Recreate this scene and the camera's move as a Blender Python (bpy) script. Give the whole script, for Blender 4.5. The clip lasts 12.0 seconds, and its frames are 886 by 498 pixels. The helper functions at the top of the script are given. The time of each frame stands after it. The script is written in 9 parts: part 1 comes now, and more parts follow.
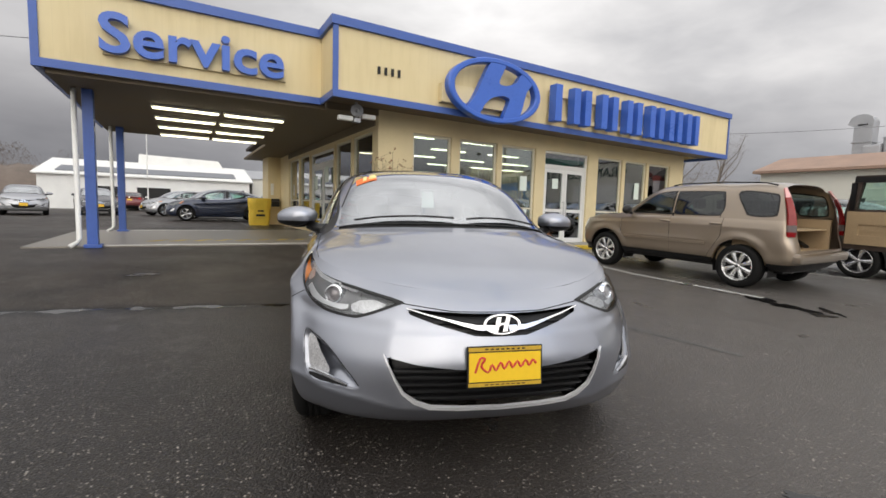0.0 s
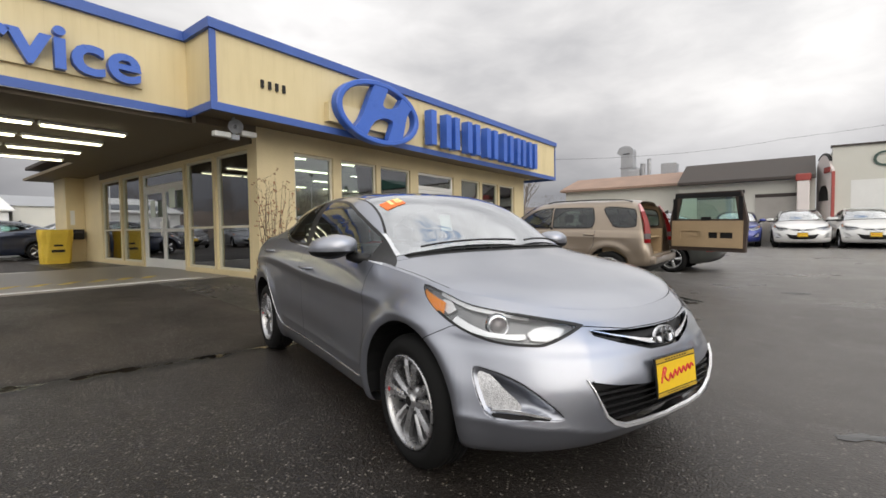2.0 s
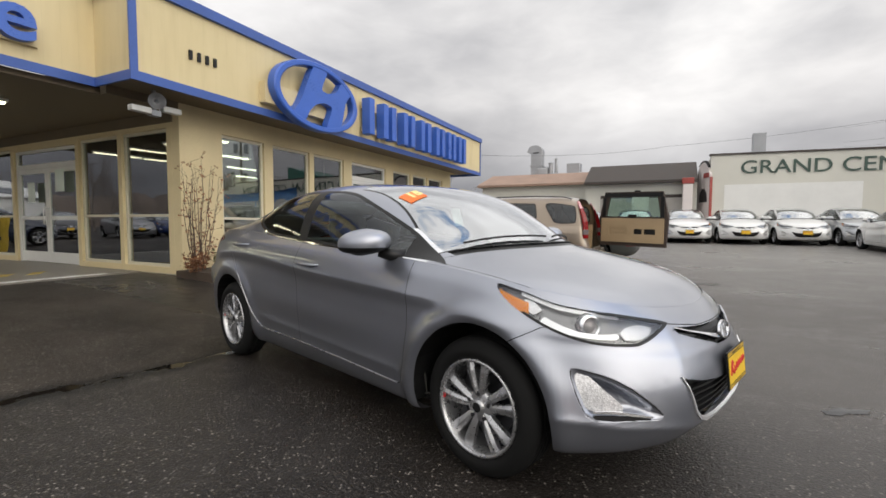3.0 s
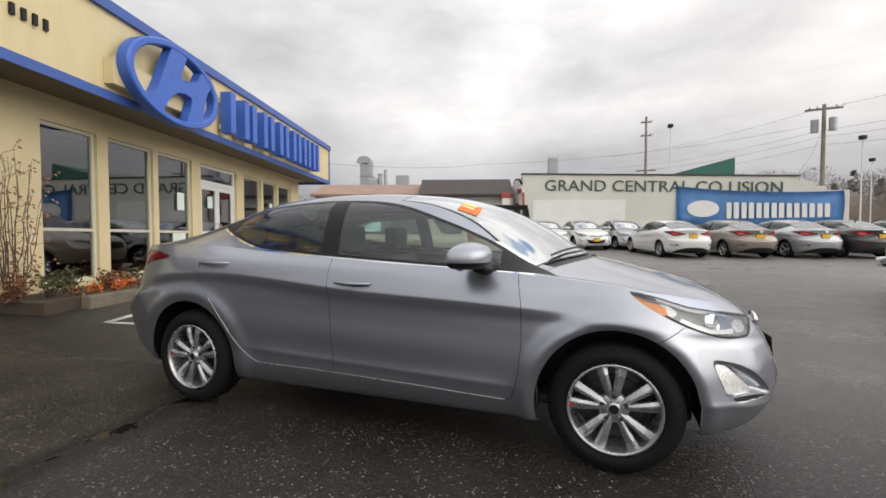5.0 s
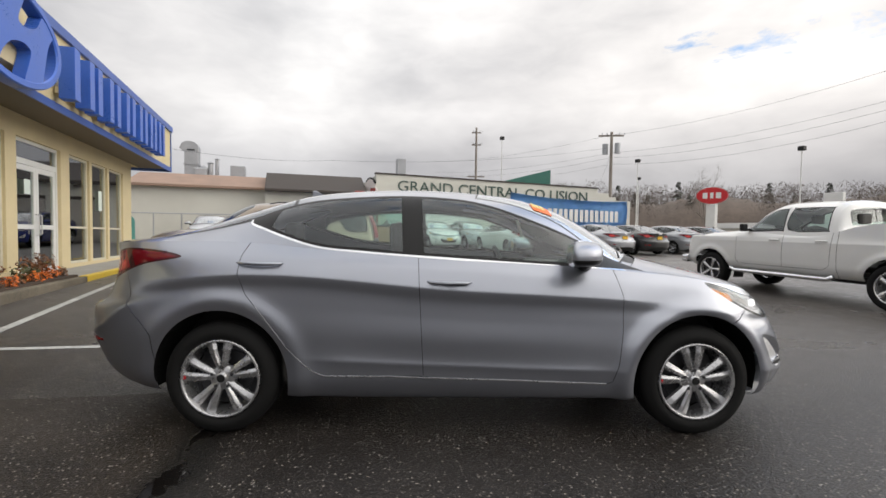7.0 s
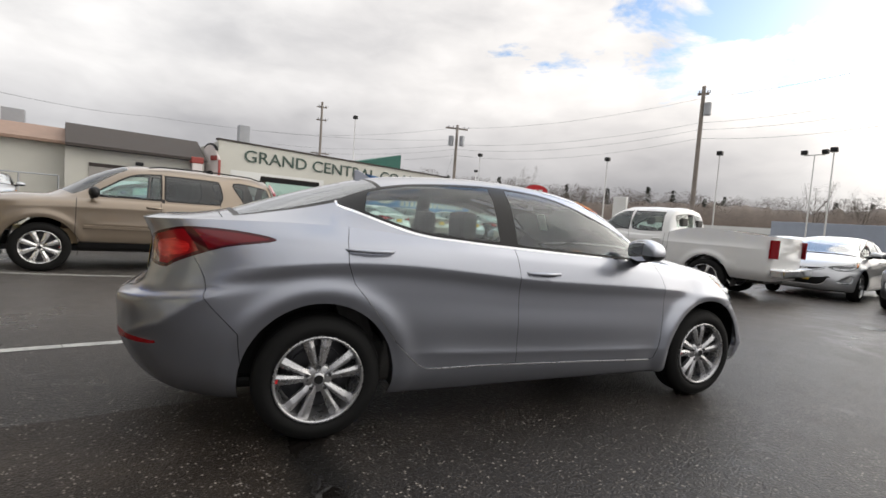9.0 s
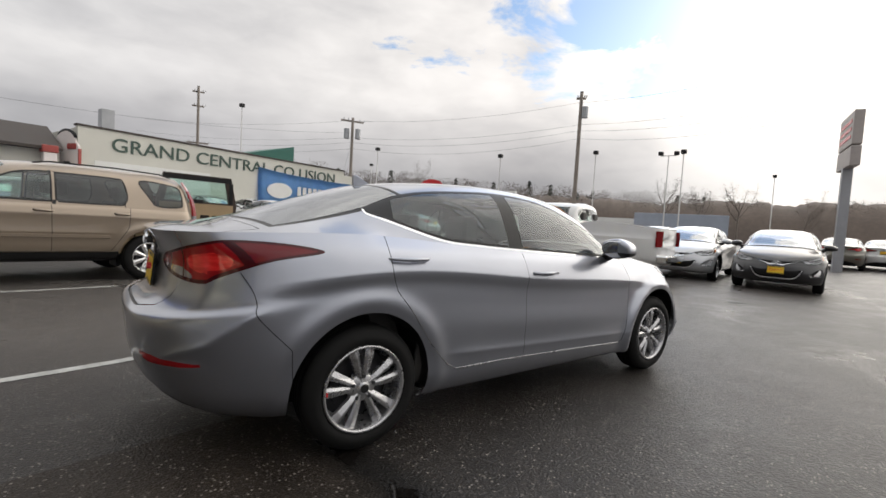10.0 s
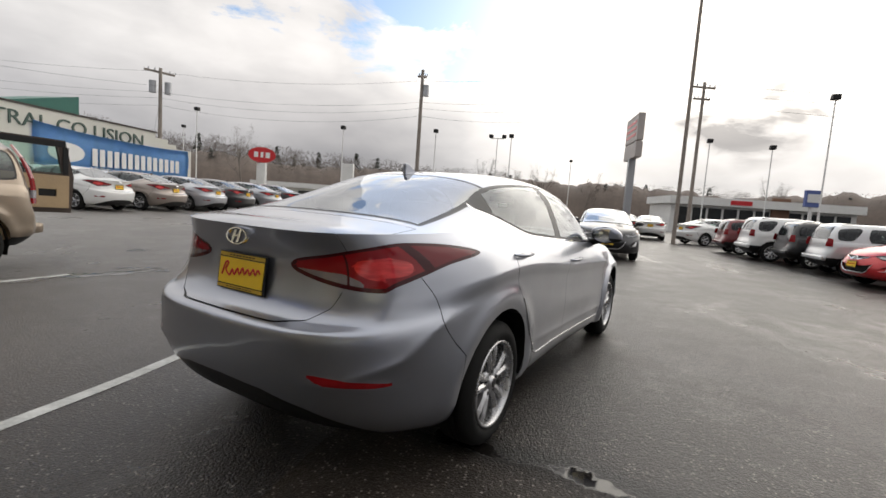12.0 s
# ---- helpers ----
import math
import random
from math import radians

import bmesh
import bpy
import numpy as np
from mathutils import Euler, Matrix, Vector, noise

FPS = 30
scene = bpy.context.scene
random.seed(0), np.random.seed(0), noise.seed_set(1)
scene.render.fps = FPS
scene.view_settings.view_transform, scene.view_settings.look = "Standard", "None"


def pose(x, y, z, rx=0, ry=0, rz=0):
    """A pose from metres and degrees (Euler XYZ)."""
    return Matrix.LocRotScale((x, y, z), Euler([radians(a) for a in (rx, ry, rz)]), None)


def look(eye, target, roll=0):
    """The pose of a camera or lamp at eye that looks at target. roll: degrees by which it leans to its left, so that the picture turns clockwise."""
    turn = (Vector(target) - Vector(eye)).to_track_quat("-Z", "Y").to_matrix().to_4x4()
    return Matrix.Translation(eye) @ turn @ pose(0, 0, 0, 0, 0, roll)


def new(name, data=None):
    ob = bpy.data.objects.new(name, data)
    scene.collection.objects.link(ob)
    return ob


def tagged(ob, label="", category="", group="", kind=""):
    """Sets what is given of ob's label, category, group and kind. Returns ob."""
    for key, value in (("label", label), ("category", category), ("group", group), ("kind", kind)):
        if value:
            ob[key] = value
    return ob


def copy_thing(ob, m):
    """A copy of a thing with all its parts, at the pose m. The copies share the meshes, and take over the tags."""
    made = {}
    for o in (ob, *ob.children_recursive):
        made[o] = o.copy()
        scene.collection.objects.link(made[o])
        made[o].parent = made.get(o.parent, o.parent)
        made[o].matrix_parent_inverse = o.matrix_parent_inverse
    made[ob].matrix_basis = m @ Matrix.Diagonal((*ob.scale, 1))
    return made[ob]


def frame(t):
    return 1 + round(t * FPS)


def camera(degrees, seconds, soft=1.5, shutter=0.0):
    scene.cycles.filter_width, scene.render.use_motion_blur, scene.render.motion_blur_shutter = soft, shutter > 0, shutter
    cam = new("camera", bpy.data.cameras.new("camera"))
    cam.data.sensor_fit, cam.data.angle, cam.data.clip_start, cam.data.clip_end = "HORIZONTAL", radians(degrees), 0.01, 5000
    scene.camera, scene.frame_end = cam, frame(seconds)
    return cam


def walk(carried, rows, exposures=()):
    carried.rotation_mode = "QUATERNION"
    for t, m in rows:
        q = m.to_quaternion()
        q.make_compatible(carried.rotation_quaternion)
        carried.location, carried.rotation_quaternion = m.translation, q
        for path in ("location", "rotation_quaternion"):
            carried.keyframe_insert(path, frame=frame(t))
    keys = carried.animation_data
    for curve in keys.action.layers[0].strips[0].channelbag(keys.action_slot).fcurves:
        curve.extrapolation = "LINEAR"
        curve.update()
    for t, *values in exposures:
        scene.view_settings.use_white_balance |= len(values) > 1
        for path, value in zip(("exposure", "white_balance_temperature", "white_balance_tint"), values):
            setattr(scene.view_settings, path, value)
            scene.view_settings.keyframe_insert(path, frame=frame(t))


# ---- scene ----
cam = camera(88.6, 12.0, soft=1.6)
PATH = [
    (0, (0.089, 0.134, 1.121), (1.081, 1.862, 0.942), 1.7),
    (0.5, (-0.234, 0.291, 1.119), (0.875, 1.95, 0.975), 1.6),
    (1, (-0.499, 0.521, 1.119), (0.762, 2.067, 0.979), -0.7),
    (1.5, (-0.715, 0.816, 1.136), (0.704, 2.218, 0.994), -0.0),
    (2, (-0.941, 1.12, 1.125), (0.629, 2.356, 1.043), -0.7),
    (2.5, (-1.115, 1.449, 1.12), (0.584, 2.5, 1.033), 0.1),
    (3, (-1.227, 1.822, 1.143), (0.561, 2.711, 1.027), 0.2),
    (3.5, (-1.4, 2.183, 1.129), (0.476, 2.861, 0.992), 1.5),
    (3.7, (-1.468, 2.321, 1.143), (0.436, 2.916, 0.989), 1.5),
    (5.3, (-1.55, 3.5, 1.161), (0.448, 3.457, 1.081), -0.1),
    (5.5, (-1.53, 3.649, 1.153), (0.462, 3.5, 1.055), 0.1),
    (6, (-1.438, 4.036, 1.155), (0.533, 3.704, 1.096), 0.9),
    (6.5, (-1.397, 4.415, 1.149), (0.553, 3.97, 1.157), 0.8),
    (7, (-1.343, 4.779, 1.148), (0.55, 4.137, 1.075), 0.8),
    (7.2, (-1.285, 4.934, 1.139), (0.578, 4.212, 1.051), 1.4),
    (8.8, (-0.709, 6.024, 1.117), (0.85, 4.778, 0.987), 3.9),
    (9, (-0.616, 6.127, 1.139), (0.907, 4.836, 1.016), 4.0),
    (9.5, (-0.405, 6.444, 1.152), (0.958, 4.986, 1.019), 4.5),
    (10, (-0.155, 6.722, 1.167), (1.017, 5.106, 1.045), 3.2),
    (10.5, (0.182, 6.929, 1.18), (1.211, 5.227, 0.976), 3.2),
    (11, (0.496, 7.144, 1.183), (1.374, 5.356, 1.002), 3.3),
    (11.5, (0.81, 7.311, 1.189), (1.484, 5.436, 1.013), 2.9),
    (12, (1.198, 7.377, 1.195), (1.665, 5.442, 1.002), 4.0),
]
EXPOSURES = [(0.0, 0.06), (2.0, 0.06), (3.2, 0.0), (5.5, 0.08), (7.0, 0.05), (9.0, 0.0), (10.3, -0.14), (12.0, -0.13)]
walk(cam, [(t, look(eye, target, roll)) for t, eye, target, roll in PATH], EXPOSURES)

# ---- light: bright broken overcast, low veiled sun ----
SUN_DIR = Vector((-0.18, -0.88, 0.41)).normalized()
world = bpy.data.worlds.new("sky")
scene.world = world
world.use_nodes = True
wn, wl = world.node_tree.nodes, world.node_tree.links
wn.clear()
w_out = wn.new("ShaderNodeOutputWorld")
w_bg = wn.new("ShaderNodeBackground")
w_sky = wn.new("ShaderNodeTexSky")
w_sky.sky_type = 'NISHITA'
w_sky.sun_disc = False
w_sky.sun_elevation = math.asin(SUN_DIR.z)
w_sky.sun_rotation = math.atan2(SUN_DIR.x, SUN_DIR.y)
w_tc = wn.new("ShaderNodeTexCoord")
# cloud layer: the direction is laid on a flat sheet high overhead
w_sep = wn.new("ShaderNodeSeparateXYZ")
wl.new(w_tc.outputs["Generated"], w_sep.inputs[0])


def wmath(op, a, b=None, clamp=False):
    n = wn.new("ShaderNodeMath")
    n.operation, n.use_clamp = op, clamp
    for i, v in enumerate((a, b)):
        if v is None:
            continue
        if isinstance(v, (int, float)):
            n.inputs[i].default_value = v
        else:
            wl.new(v, n.inputs[i])
    return n.outputs[0]


def wramp(value, stops):
    n = wn.new("ShaderNodeValToRGB")
    n.color_ramp.elements[0].position, n.color_ramp.elements[0].color = stops[0][0], (*stops[0][1], 1)
    n.color_ramp.elements[1].position, n.color_ramp.elements[1].color = stops[-1][0], (*stops[-1][1], 1)
    for p, c in stops[1:-1]:
        n.color_ramp.elements.new(p).color = (*c, 1)
    wl.new(value, n.inputs[0])
    return n.outputs[0]


def wnoise(vec, scale, detail, rough, dist=0.0):
    n = wn.new("ShaderNodeTexNoise")
    n.inputs["Scale"].default_value, n.inputs["Detail"].default_value = scale, detail
    n.inputs["Roughness"].default_value, n.inputs["Distortion"].default_value = rough, dist
    wl.new(vec, n.inputs["Vector"])
    return n.outputs["Fac"]


w_up = wmath("ADD", wmath("MAXIMUM", w_sep.outputs["Z"], 0.0), 0.26)
w_flat = wn.new("ShaderNodeCombineXYZ")
wl.new(wmath("DIVIDE", w_sep.outputs["X"], w_up), w_flat.inputs[0])
wl.new(wmath("DIVIDE", w_sep.outputs["Y"], w_up), w_flat.inputs[1])
w_flat.inputs[2].default_value = 3.7
w_dome = wn.new("ShaderNodeCombineXYZ")
wl.new(w_sep.outputs["X"], w_dome.inputs[0])
wl.new(w_sep.outputs["Y"], w_dome.inputs[1])
wl.new(wmath("MULTIPLY", w_sep.outputs["Z"], 2.4), w_dome.inputs[2])
w_big = wnoise(w_dome.outputs[0], 1.7, 4, 0.5, 0.2)
w_mid = wnoise(w_dome.outputs[0], 3.6, 4, 0.5, 0.2)
w_fine = wnoise(w_dome.outputs[0], 8.0, 5, 0.55, 0.3)
w_mix = wmath("ADD", wmath("ADD", wmath("ADD", wmath("MULTIPLY", w_big, 0.54), wmath("MULTIPLY", w_mid, 0.27)), wmath("MULTIPLY", w_fine, 0.19)), wmath("MULTIPLY", wmath("MINIMUM", w_sep.outputs["Z"], 0.6), 0.16))
# grey bellies to bright tops
w_cloud = wramp(w_mix, [(0.30, (0.60, 0.60, 0.605)), (0.44, (0.84, 0.835, 0.84)), (0.55, (1.08, 1.065, 1.05)), (0.68, (1.36, 1.34, 1.31))])
# towards the veiled sun the cloud brightens, low down away from it it greys
w_dot = wn.new("ShaderNodeVectorMath")
w_dot.operation = 'DOT_PRODUCT'
wl.new(w_tc.outputs["Generated"], w_dot.inputs[0])
w_dot.inputs[1].default_value = SUN_DIR
w_glow = wramp(w_dot.outputs["Value"], [(0.0, (0.86, 0.86, 0.865)), (0.30, (0.95, 0.945, 0.94)), (0.55, (1.10, 1.085, 1.06)), (0.78, (1.16, 1.135, 1.10)), (0.97, (1.30, 1.27, 1.22))])
w_low = wramp(w_sep.outputs["Z"], [(0.0, (0.60, 0.605, 0.62)), (0.07, (0.45, 0.455, 0.475)), (0.15, (0.62, 0.62, 0.635)), (0.25, (0.98, 0.975, 0.97)), (0.50, (1.0, 1.0, 1.0)), (0.82, (1.14, 1.14, 1.14))])


def wmul(a, b, fac=1.0):
    n = wn.new("ShaderNodeMix")
    n.data_type, n.blend_type = 'RGBA', 'MULTIPLY'
    n.inputs[0].default_value = fac
    wl.new(a, n.inputs[6])
    wl.new(b, n.inputs[7])
    return n.outputs[2]


# a thicker bank lies to the north-west
w_bank = wn.new("ShaderNodeVectorMath")
w_bank.operation = 'DOT_PRODUCT'
wl.new(w_tc.outputs["Generated"], w_bank.inputs[0])
w_bank.inputs[1].default_value = Vector((-0.25, 0.93, 0.27)).normalized()
w_thick = wramp(w_bank.outputs["Value"], [(0.72, (1.0, 1.0, 1.0)), (0.88, (0.78, 0.78, 0.785)), (0.97, (0.50, 0.50, 0.515))])
w_east = wn.new("ShaderNodeVectorMath")
w_east.operation = 'DOT_PRODUCT'
wl.new(w_tc.outputs["Generated"], w_east.inputs[0])
w_east.inputs[1].default_value = Vector((0.74, -0.66, 0.12)).normalized()
w_veil = wramp(w_east.outputs["Value"], [(0.78, (1.0, 1.0, 1.0)), (0.94, (0.72, 0.72, 0.735))])
w_north = wn.new("ShaderNodeVectorMath")
w_north.operation = 'DOT_PRODUCT'
wl.new(w_tc.outputs["Generated"], w_north.inputs[0])
w_north.inputs[1].default_value = Vector((0.76, 0.56, 0.36)).normalized()
w_haze = wramp(w_north.outputs["Value"], [(0.78, (1.0, 1.0, 1.0)), (0.96, (0.76, 0.76, 0.77))])
w_south = wn.new("ShaderNodeVectorMath")
w_south.operation = 'DOT_PRODUCT'
wl.new(w_tc.outputs["Generated"], w_south.inputs[0])
w_south.inputs[1].default_value = Vector((-0.42, -0.90, 0.14)).normalized()
w_break = wramp(w_south.outputs["Value"], [(0.80, (1.0, 1.0, 1.0)), (0.96, (1.8, 1.76, 1.68))])
w_over = wn.new("ShaderNodeVectorMath")
w_over.operation = 'DOT_PRODUCT'
wl.new(w_tc.outputs["Generated"], w_over.inputs[0])
w_over.inputs[1].default_value = Vector((-0.05, 0.66, 0.75)).normalized()
w_heavy = wramp(w_over.outputs["Value"], [(0.72, (1.0, 1.0, 1.0)), (0.96, (0.84, 0.845, 0.855))])
# a grey scud under the bright break
w_scud = wn.new("ShaderNodeVectorMath")
w_scud.operation = 'DOT_PRODUCT'
wl.new(w_tc.outputs["Generated"], w_scud.inputs[0])
w_scud.inputs[1].default_value = Vector((-0.30, -0.915, 0.265)).normalized()
w_wisp = wramp(wmath("MULTIPLY", wmath("MULTIPLY", wmath("SUBTRACT", w_scud.outputs["Value"], 0.984, True), 110.0, True), wmath("MULTIPLY", wmath("SUBTRACT", w_fine, 0.44, True), 6.0, True)), [(0.0, (1.0, 1.0, 1.0)), (0.9, (0.42, 0.42, 0.43))])
w_cloud = wmul(wmul(wmul(wmul(wmul(wmul(wmul(wmul(w_cloud, w_glow), w_low), w_thick), w_veil), w_haze), w_break), w_heavy), w_wisp)
# the gaps between the clouds show the blue sky
w_rift = wn.new("ShaderNodeVectorMath")
w_rift.operation = 'DOT_PRODUCT'
wl.new(w_tc.outputs["Generated"], w_rift.inputs[0])
w_rift.inputs[1].default_value = Vector((0.43, -0.80, 0.43)).normalized()
w_slit = wn.new("ShaderNodeVectorMath")
w_slit.operation = 'DOT_PRODUCT'
wl.new(w_tc.outputs["Generated"], w_slit.inputs[0])
w_slit.inputs[1].default_value = Vector((0.16, -0.90, 0.42)).normalized()
w_open = wmath("MAXIMUM", wmath("MULTIPLY", wmath("MULTIPLY", wmath("SUBTRACT", w_rift.outputs["Value"], 0.955, True), 26.0, True), 0.13), wmath("MULTIPLY", wmath("MULTIPLY", wmath("SUBTRACT", w_slit.outputs["Value"], 0.970, True), 36.0, True), 0.38))
w_high = wn.new("ShaderNodeVectorMath")
w_high.operation = 'DOT_PRODUCT'
wl.new(w_tc.outputs["Generated"], w_high.inputs[0])
w_high.inputs[1].default_value = Vector((0.22, -0.66, 0.70)).normalized()
w_open = wmath("MAXIMUM", w_open, wmath("MULTIPLY", wmath("MULTIPLY", wmath("SUBTRACT", w_high.outputs["Value"], 0.92, True), 16.0, True), 0.36))
w_gap = wramp(wmath("SUBTRACT", wnoise(w_dome.outputs[0], 4.2, 6, 0.6, 0.3), wmath("ADD", w_open, wmath("MULTIPLY", wmath("SUBTRACT", w_sep.outputs["Z"], 0.74, True), 0.62))), [(0.22, (0, 0, 0)), (0.31, (1, 1, 1))])
w_blue = wmul(w_sky.outputs[0], wramp(w_sep.outputs["Z"], [(0.0, (0.12, 0.135, 0.15)), (0.42, (0.125, 0.142, 0.158)), (0.60, (0.22, 0.22, 0.22)), (1.0, (0.60, 0.53, 0.44))]))
w_sum = wn.new("ShaderNodeMix")
w_sum.data_type = 'RGBA'
wl.new(w_gap, w_sum.inputs[0])
wl.new(w_blue, w_sum.inputs[6])
wl.new(w_cloud, w_sum.inputs[7])
wl.new(w_sum.outputs[2], w_bg.inputs[0])
w_bg.inputs[1].default_value = 1.13
wl.new(w_bg.outputs[0], w_out.inputs[0])

sun = new("sun", bpy.data.lights.new("sun", "SUN"))
sun.data.energy, sun.data.angle, sun.data.color = 0.85, radians(75), (1.0, 0.95, 0.88)
sun.matrix_world = look(SUN_DIR * 50, (0, 0, 0))

# ---- materials ----
class Nodes:
    """A node material under construction."""

    def __init__(self, name):
        self.m = bpy.data.materials.new(name)
        self.m.use_nodes = True
        self.n, self.l = self.m.node_tree.nodes, self.m.node_tree.links
        self.bsdf = self.n["Principled BSDF"]
        self.co = self.n.new("ShaderNodeTexCoord").outputs["Object"]

    def put(self, socket, value):
        if isinstance(value, bpy.types.NodeSocket):
            self.l.new(value, socket)
        elif isinstance(value, tuple) and len(value) == 3 and socket.type == 'RGBA':
            socket.default_value = (*value, 1)
        else:
            socket.default_value = value

    def set(self, **kw):
        for k, v in kw.items():
            self.put(self.bsdf.inputs[k.replace("_", " ")], v)
        return self

    def math(self, op, a, b=0.0, clamp=False):
        n = self.n.new("ShaderNodeMath")
        n.operation, n.use_clamp = op, clamp
        self.put(n.inputs[0], a)
        self.put(n.inputs[1], b)
        return n.outputs[0]

    def noise(self, scale, detail=4, rough=0.55, vec=None, dist=0.0):
        n = self.n.new("ShaderNodeTexNoise")
        n.inputs["Scale"].default_value, n.inputs["Detail"].default_value = scale, detail
        n.inputs["Roughness"].default_value, n.inputs["Distortion"].default_value = rough, dist
        self.l.new(vec or self.co, n.inputs["Vector"])
        return n.outputs["Fac"]

    def cells(self, scale, feature='F1', out="Distance"):
        n = self.n.new("ShaderNodeTexVoronoi")
        n.feature = feature
        n.inputs["Scale"].default_value = scale
        self.l.new(self.co, n.inputs["Vector"])
        return n.outputs[out]

    def stretch(self, sx, sy, sz):
        n = self.n.new("ShaderNodeMapping")
        n.inputs["Scale"].default_value = (sx, sy, sz)
        self.l.new(self.co, n.inputs["Vector"])
        return n.outputs[0]

    def ramp(self, value, *stops):
        n = self.n.new("ShaderNodeValToRGB")
        e = n.color_ramp.elements
        e[0].position, e[-1].position = stops[0][0], stops[-1][0]
        for p, c in stops[1:-1]:
            e.new(p)
        for el, (p, c) in zip(sorted(e, key=lambda q: q.position), stops):
            el.color = (*(c if isinstance(c, tuple) else (c, c, c)), 1)
        self.l.new(value, n.inputs[0])
        return n.outputs[0]

    def mix(self, fac, a, b, blend='MIX'):
        n = self.n.new("ShaderNodeMix")
        n.data_type, n.blend_type = 'RGBA', blend
        self.put(n.inputs[0], fac)
        self.put(n.inputs[6], a)
        self.put(n.inputs[7], b)
        return n.outputs[2]

    def bump(self, height, strength=0.3, distance=0.01):
        n = self.n.new("ShaderNodeBump")
        n.inputs["Strength"].default_value, n.inputs["Distance"].default_value = strength, distance
        self.l.new(height, n.inputs["Height"])
        self.l.new(n.outputs[0], self.bsdf.inputs["Normal"])
        return self


def tint(c, k):
    return tuple(min(1.0, v * k) for v in c)


def surface(name, color, rough=0.5, metal=0.0, grain=40.0, stain=1.2, vary=0.12, bump=0.15, coat=0.0, spec=0.5):
    """A plain material with fine grain, broad stains, uneven gloss and a little relief."""
    s = Nodes(name)
    fine, wide = s.noise(grain, 5, 0.6), s.noise(stain, 4, 0.6)
    both = s.math("ADD", s.math("MULTIPLY", fine, 0.4), s.math("MULTIPLY", wide, 0.6))
    s.set(Base_Color=s.ramp(both, (0.32, tint(color, 1 - vary)), (0.5, color), (0.68, tint(color, 1 + vary))),
          Roughness=s.ramp(both, (0.3, max(0.02, rough - 0.1)), (0.7, min(1.0, rough + 0.1))), Metallic=metal, Coat_Weight=coat, Specular_IOR_Level=spec)
    if bump:
        s.bump(fine, bump, 0.004)
    return s.m


def glow(name, color, strength):
    s = Nodes(name)
    s.set(Base_Color=color, Emission_Color=color, Emission_Strength=strength, Roughness=0.4)
    return s.m


def pane_glass(name, color=(0.75, 0.8, 0.78), rough=0.0, see=0.8):
    """A thin pane: part clear, part mirror."""
    s = Nodes(name)
    clear = s.n.new("ShaderNodeBsdfTransparent")
    clear.inputs[0].default_value = (*color, 1)
    gloss = s.n.new("ShaderNodeBsdfGlossy")
    gloss.inputs["Roughness"].default_value = rough + 0.01
    gloss.inputs["Color"].default_value = (0.95, 0.97, 1.0, 1)
    fres = s.n.new("ShaderNodeFresnel")
    fres.inputs[0].default_value = 1.5
    fac = s.math("ADD", s.math("MULTIPLY", fres.outputs[0], 1.2), 1.0 - see, clamp=True)
    blend = s.n.new("ShaderNodeMixShader")
    s.l.new(fac, blend.inputs[0])
    s.l.new(clear.outputs[0], blend.inputs[1])
    s.l.new(gloss.outputs[0], blend.inputs[2])
    s.l.new(blend.outputs[0], s.n["Material Output"].inputs["Surface"])
    return s.m


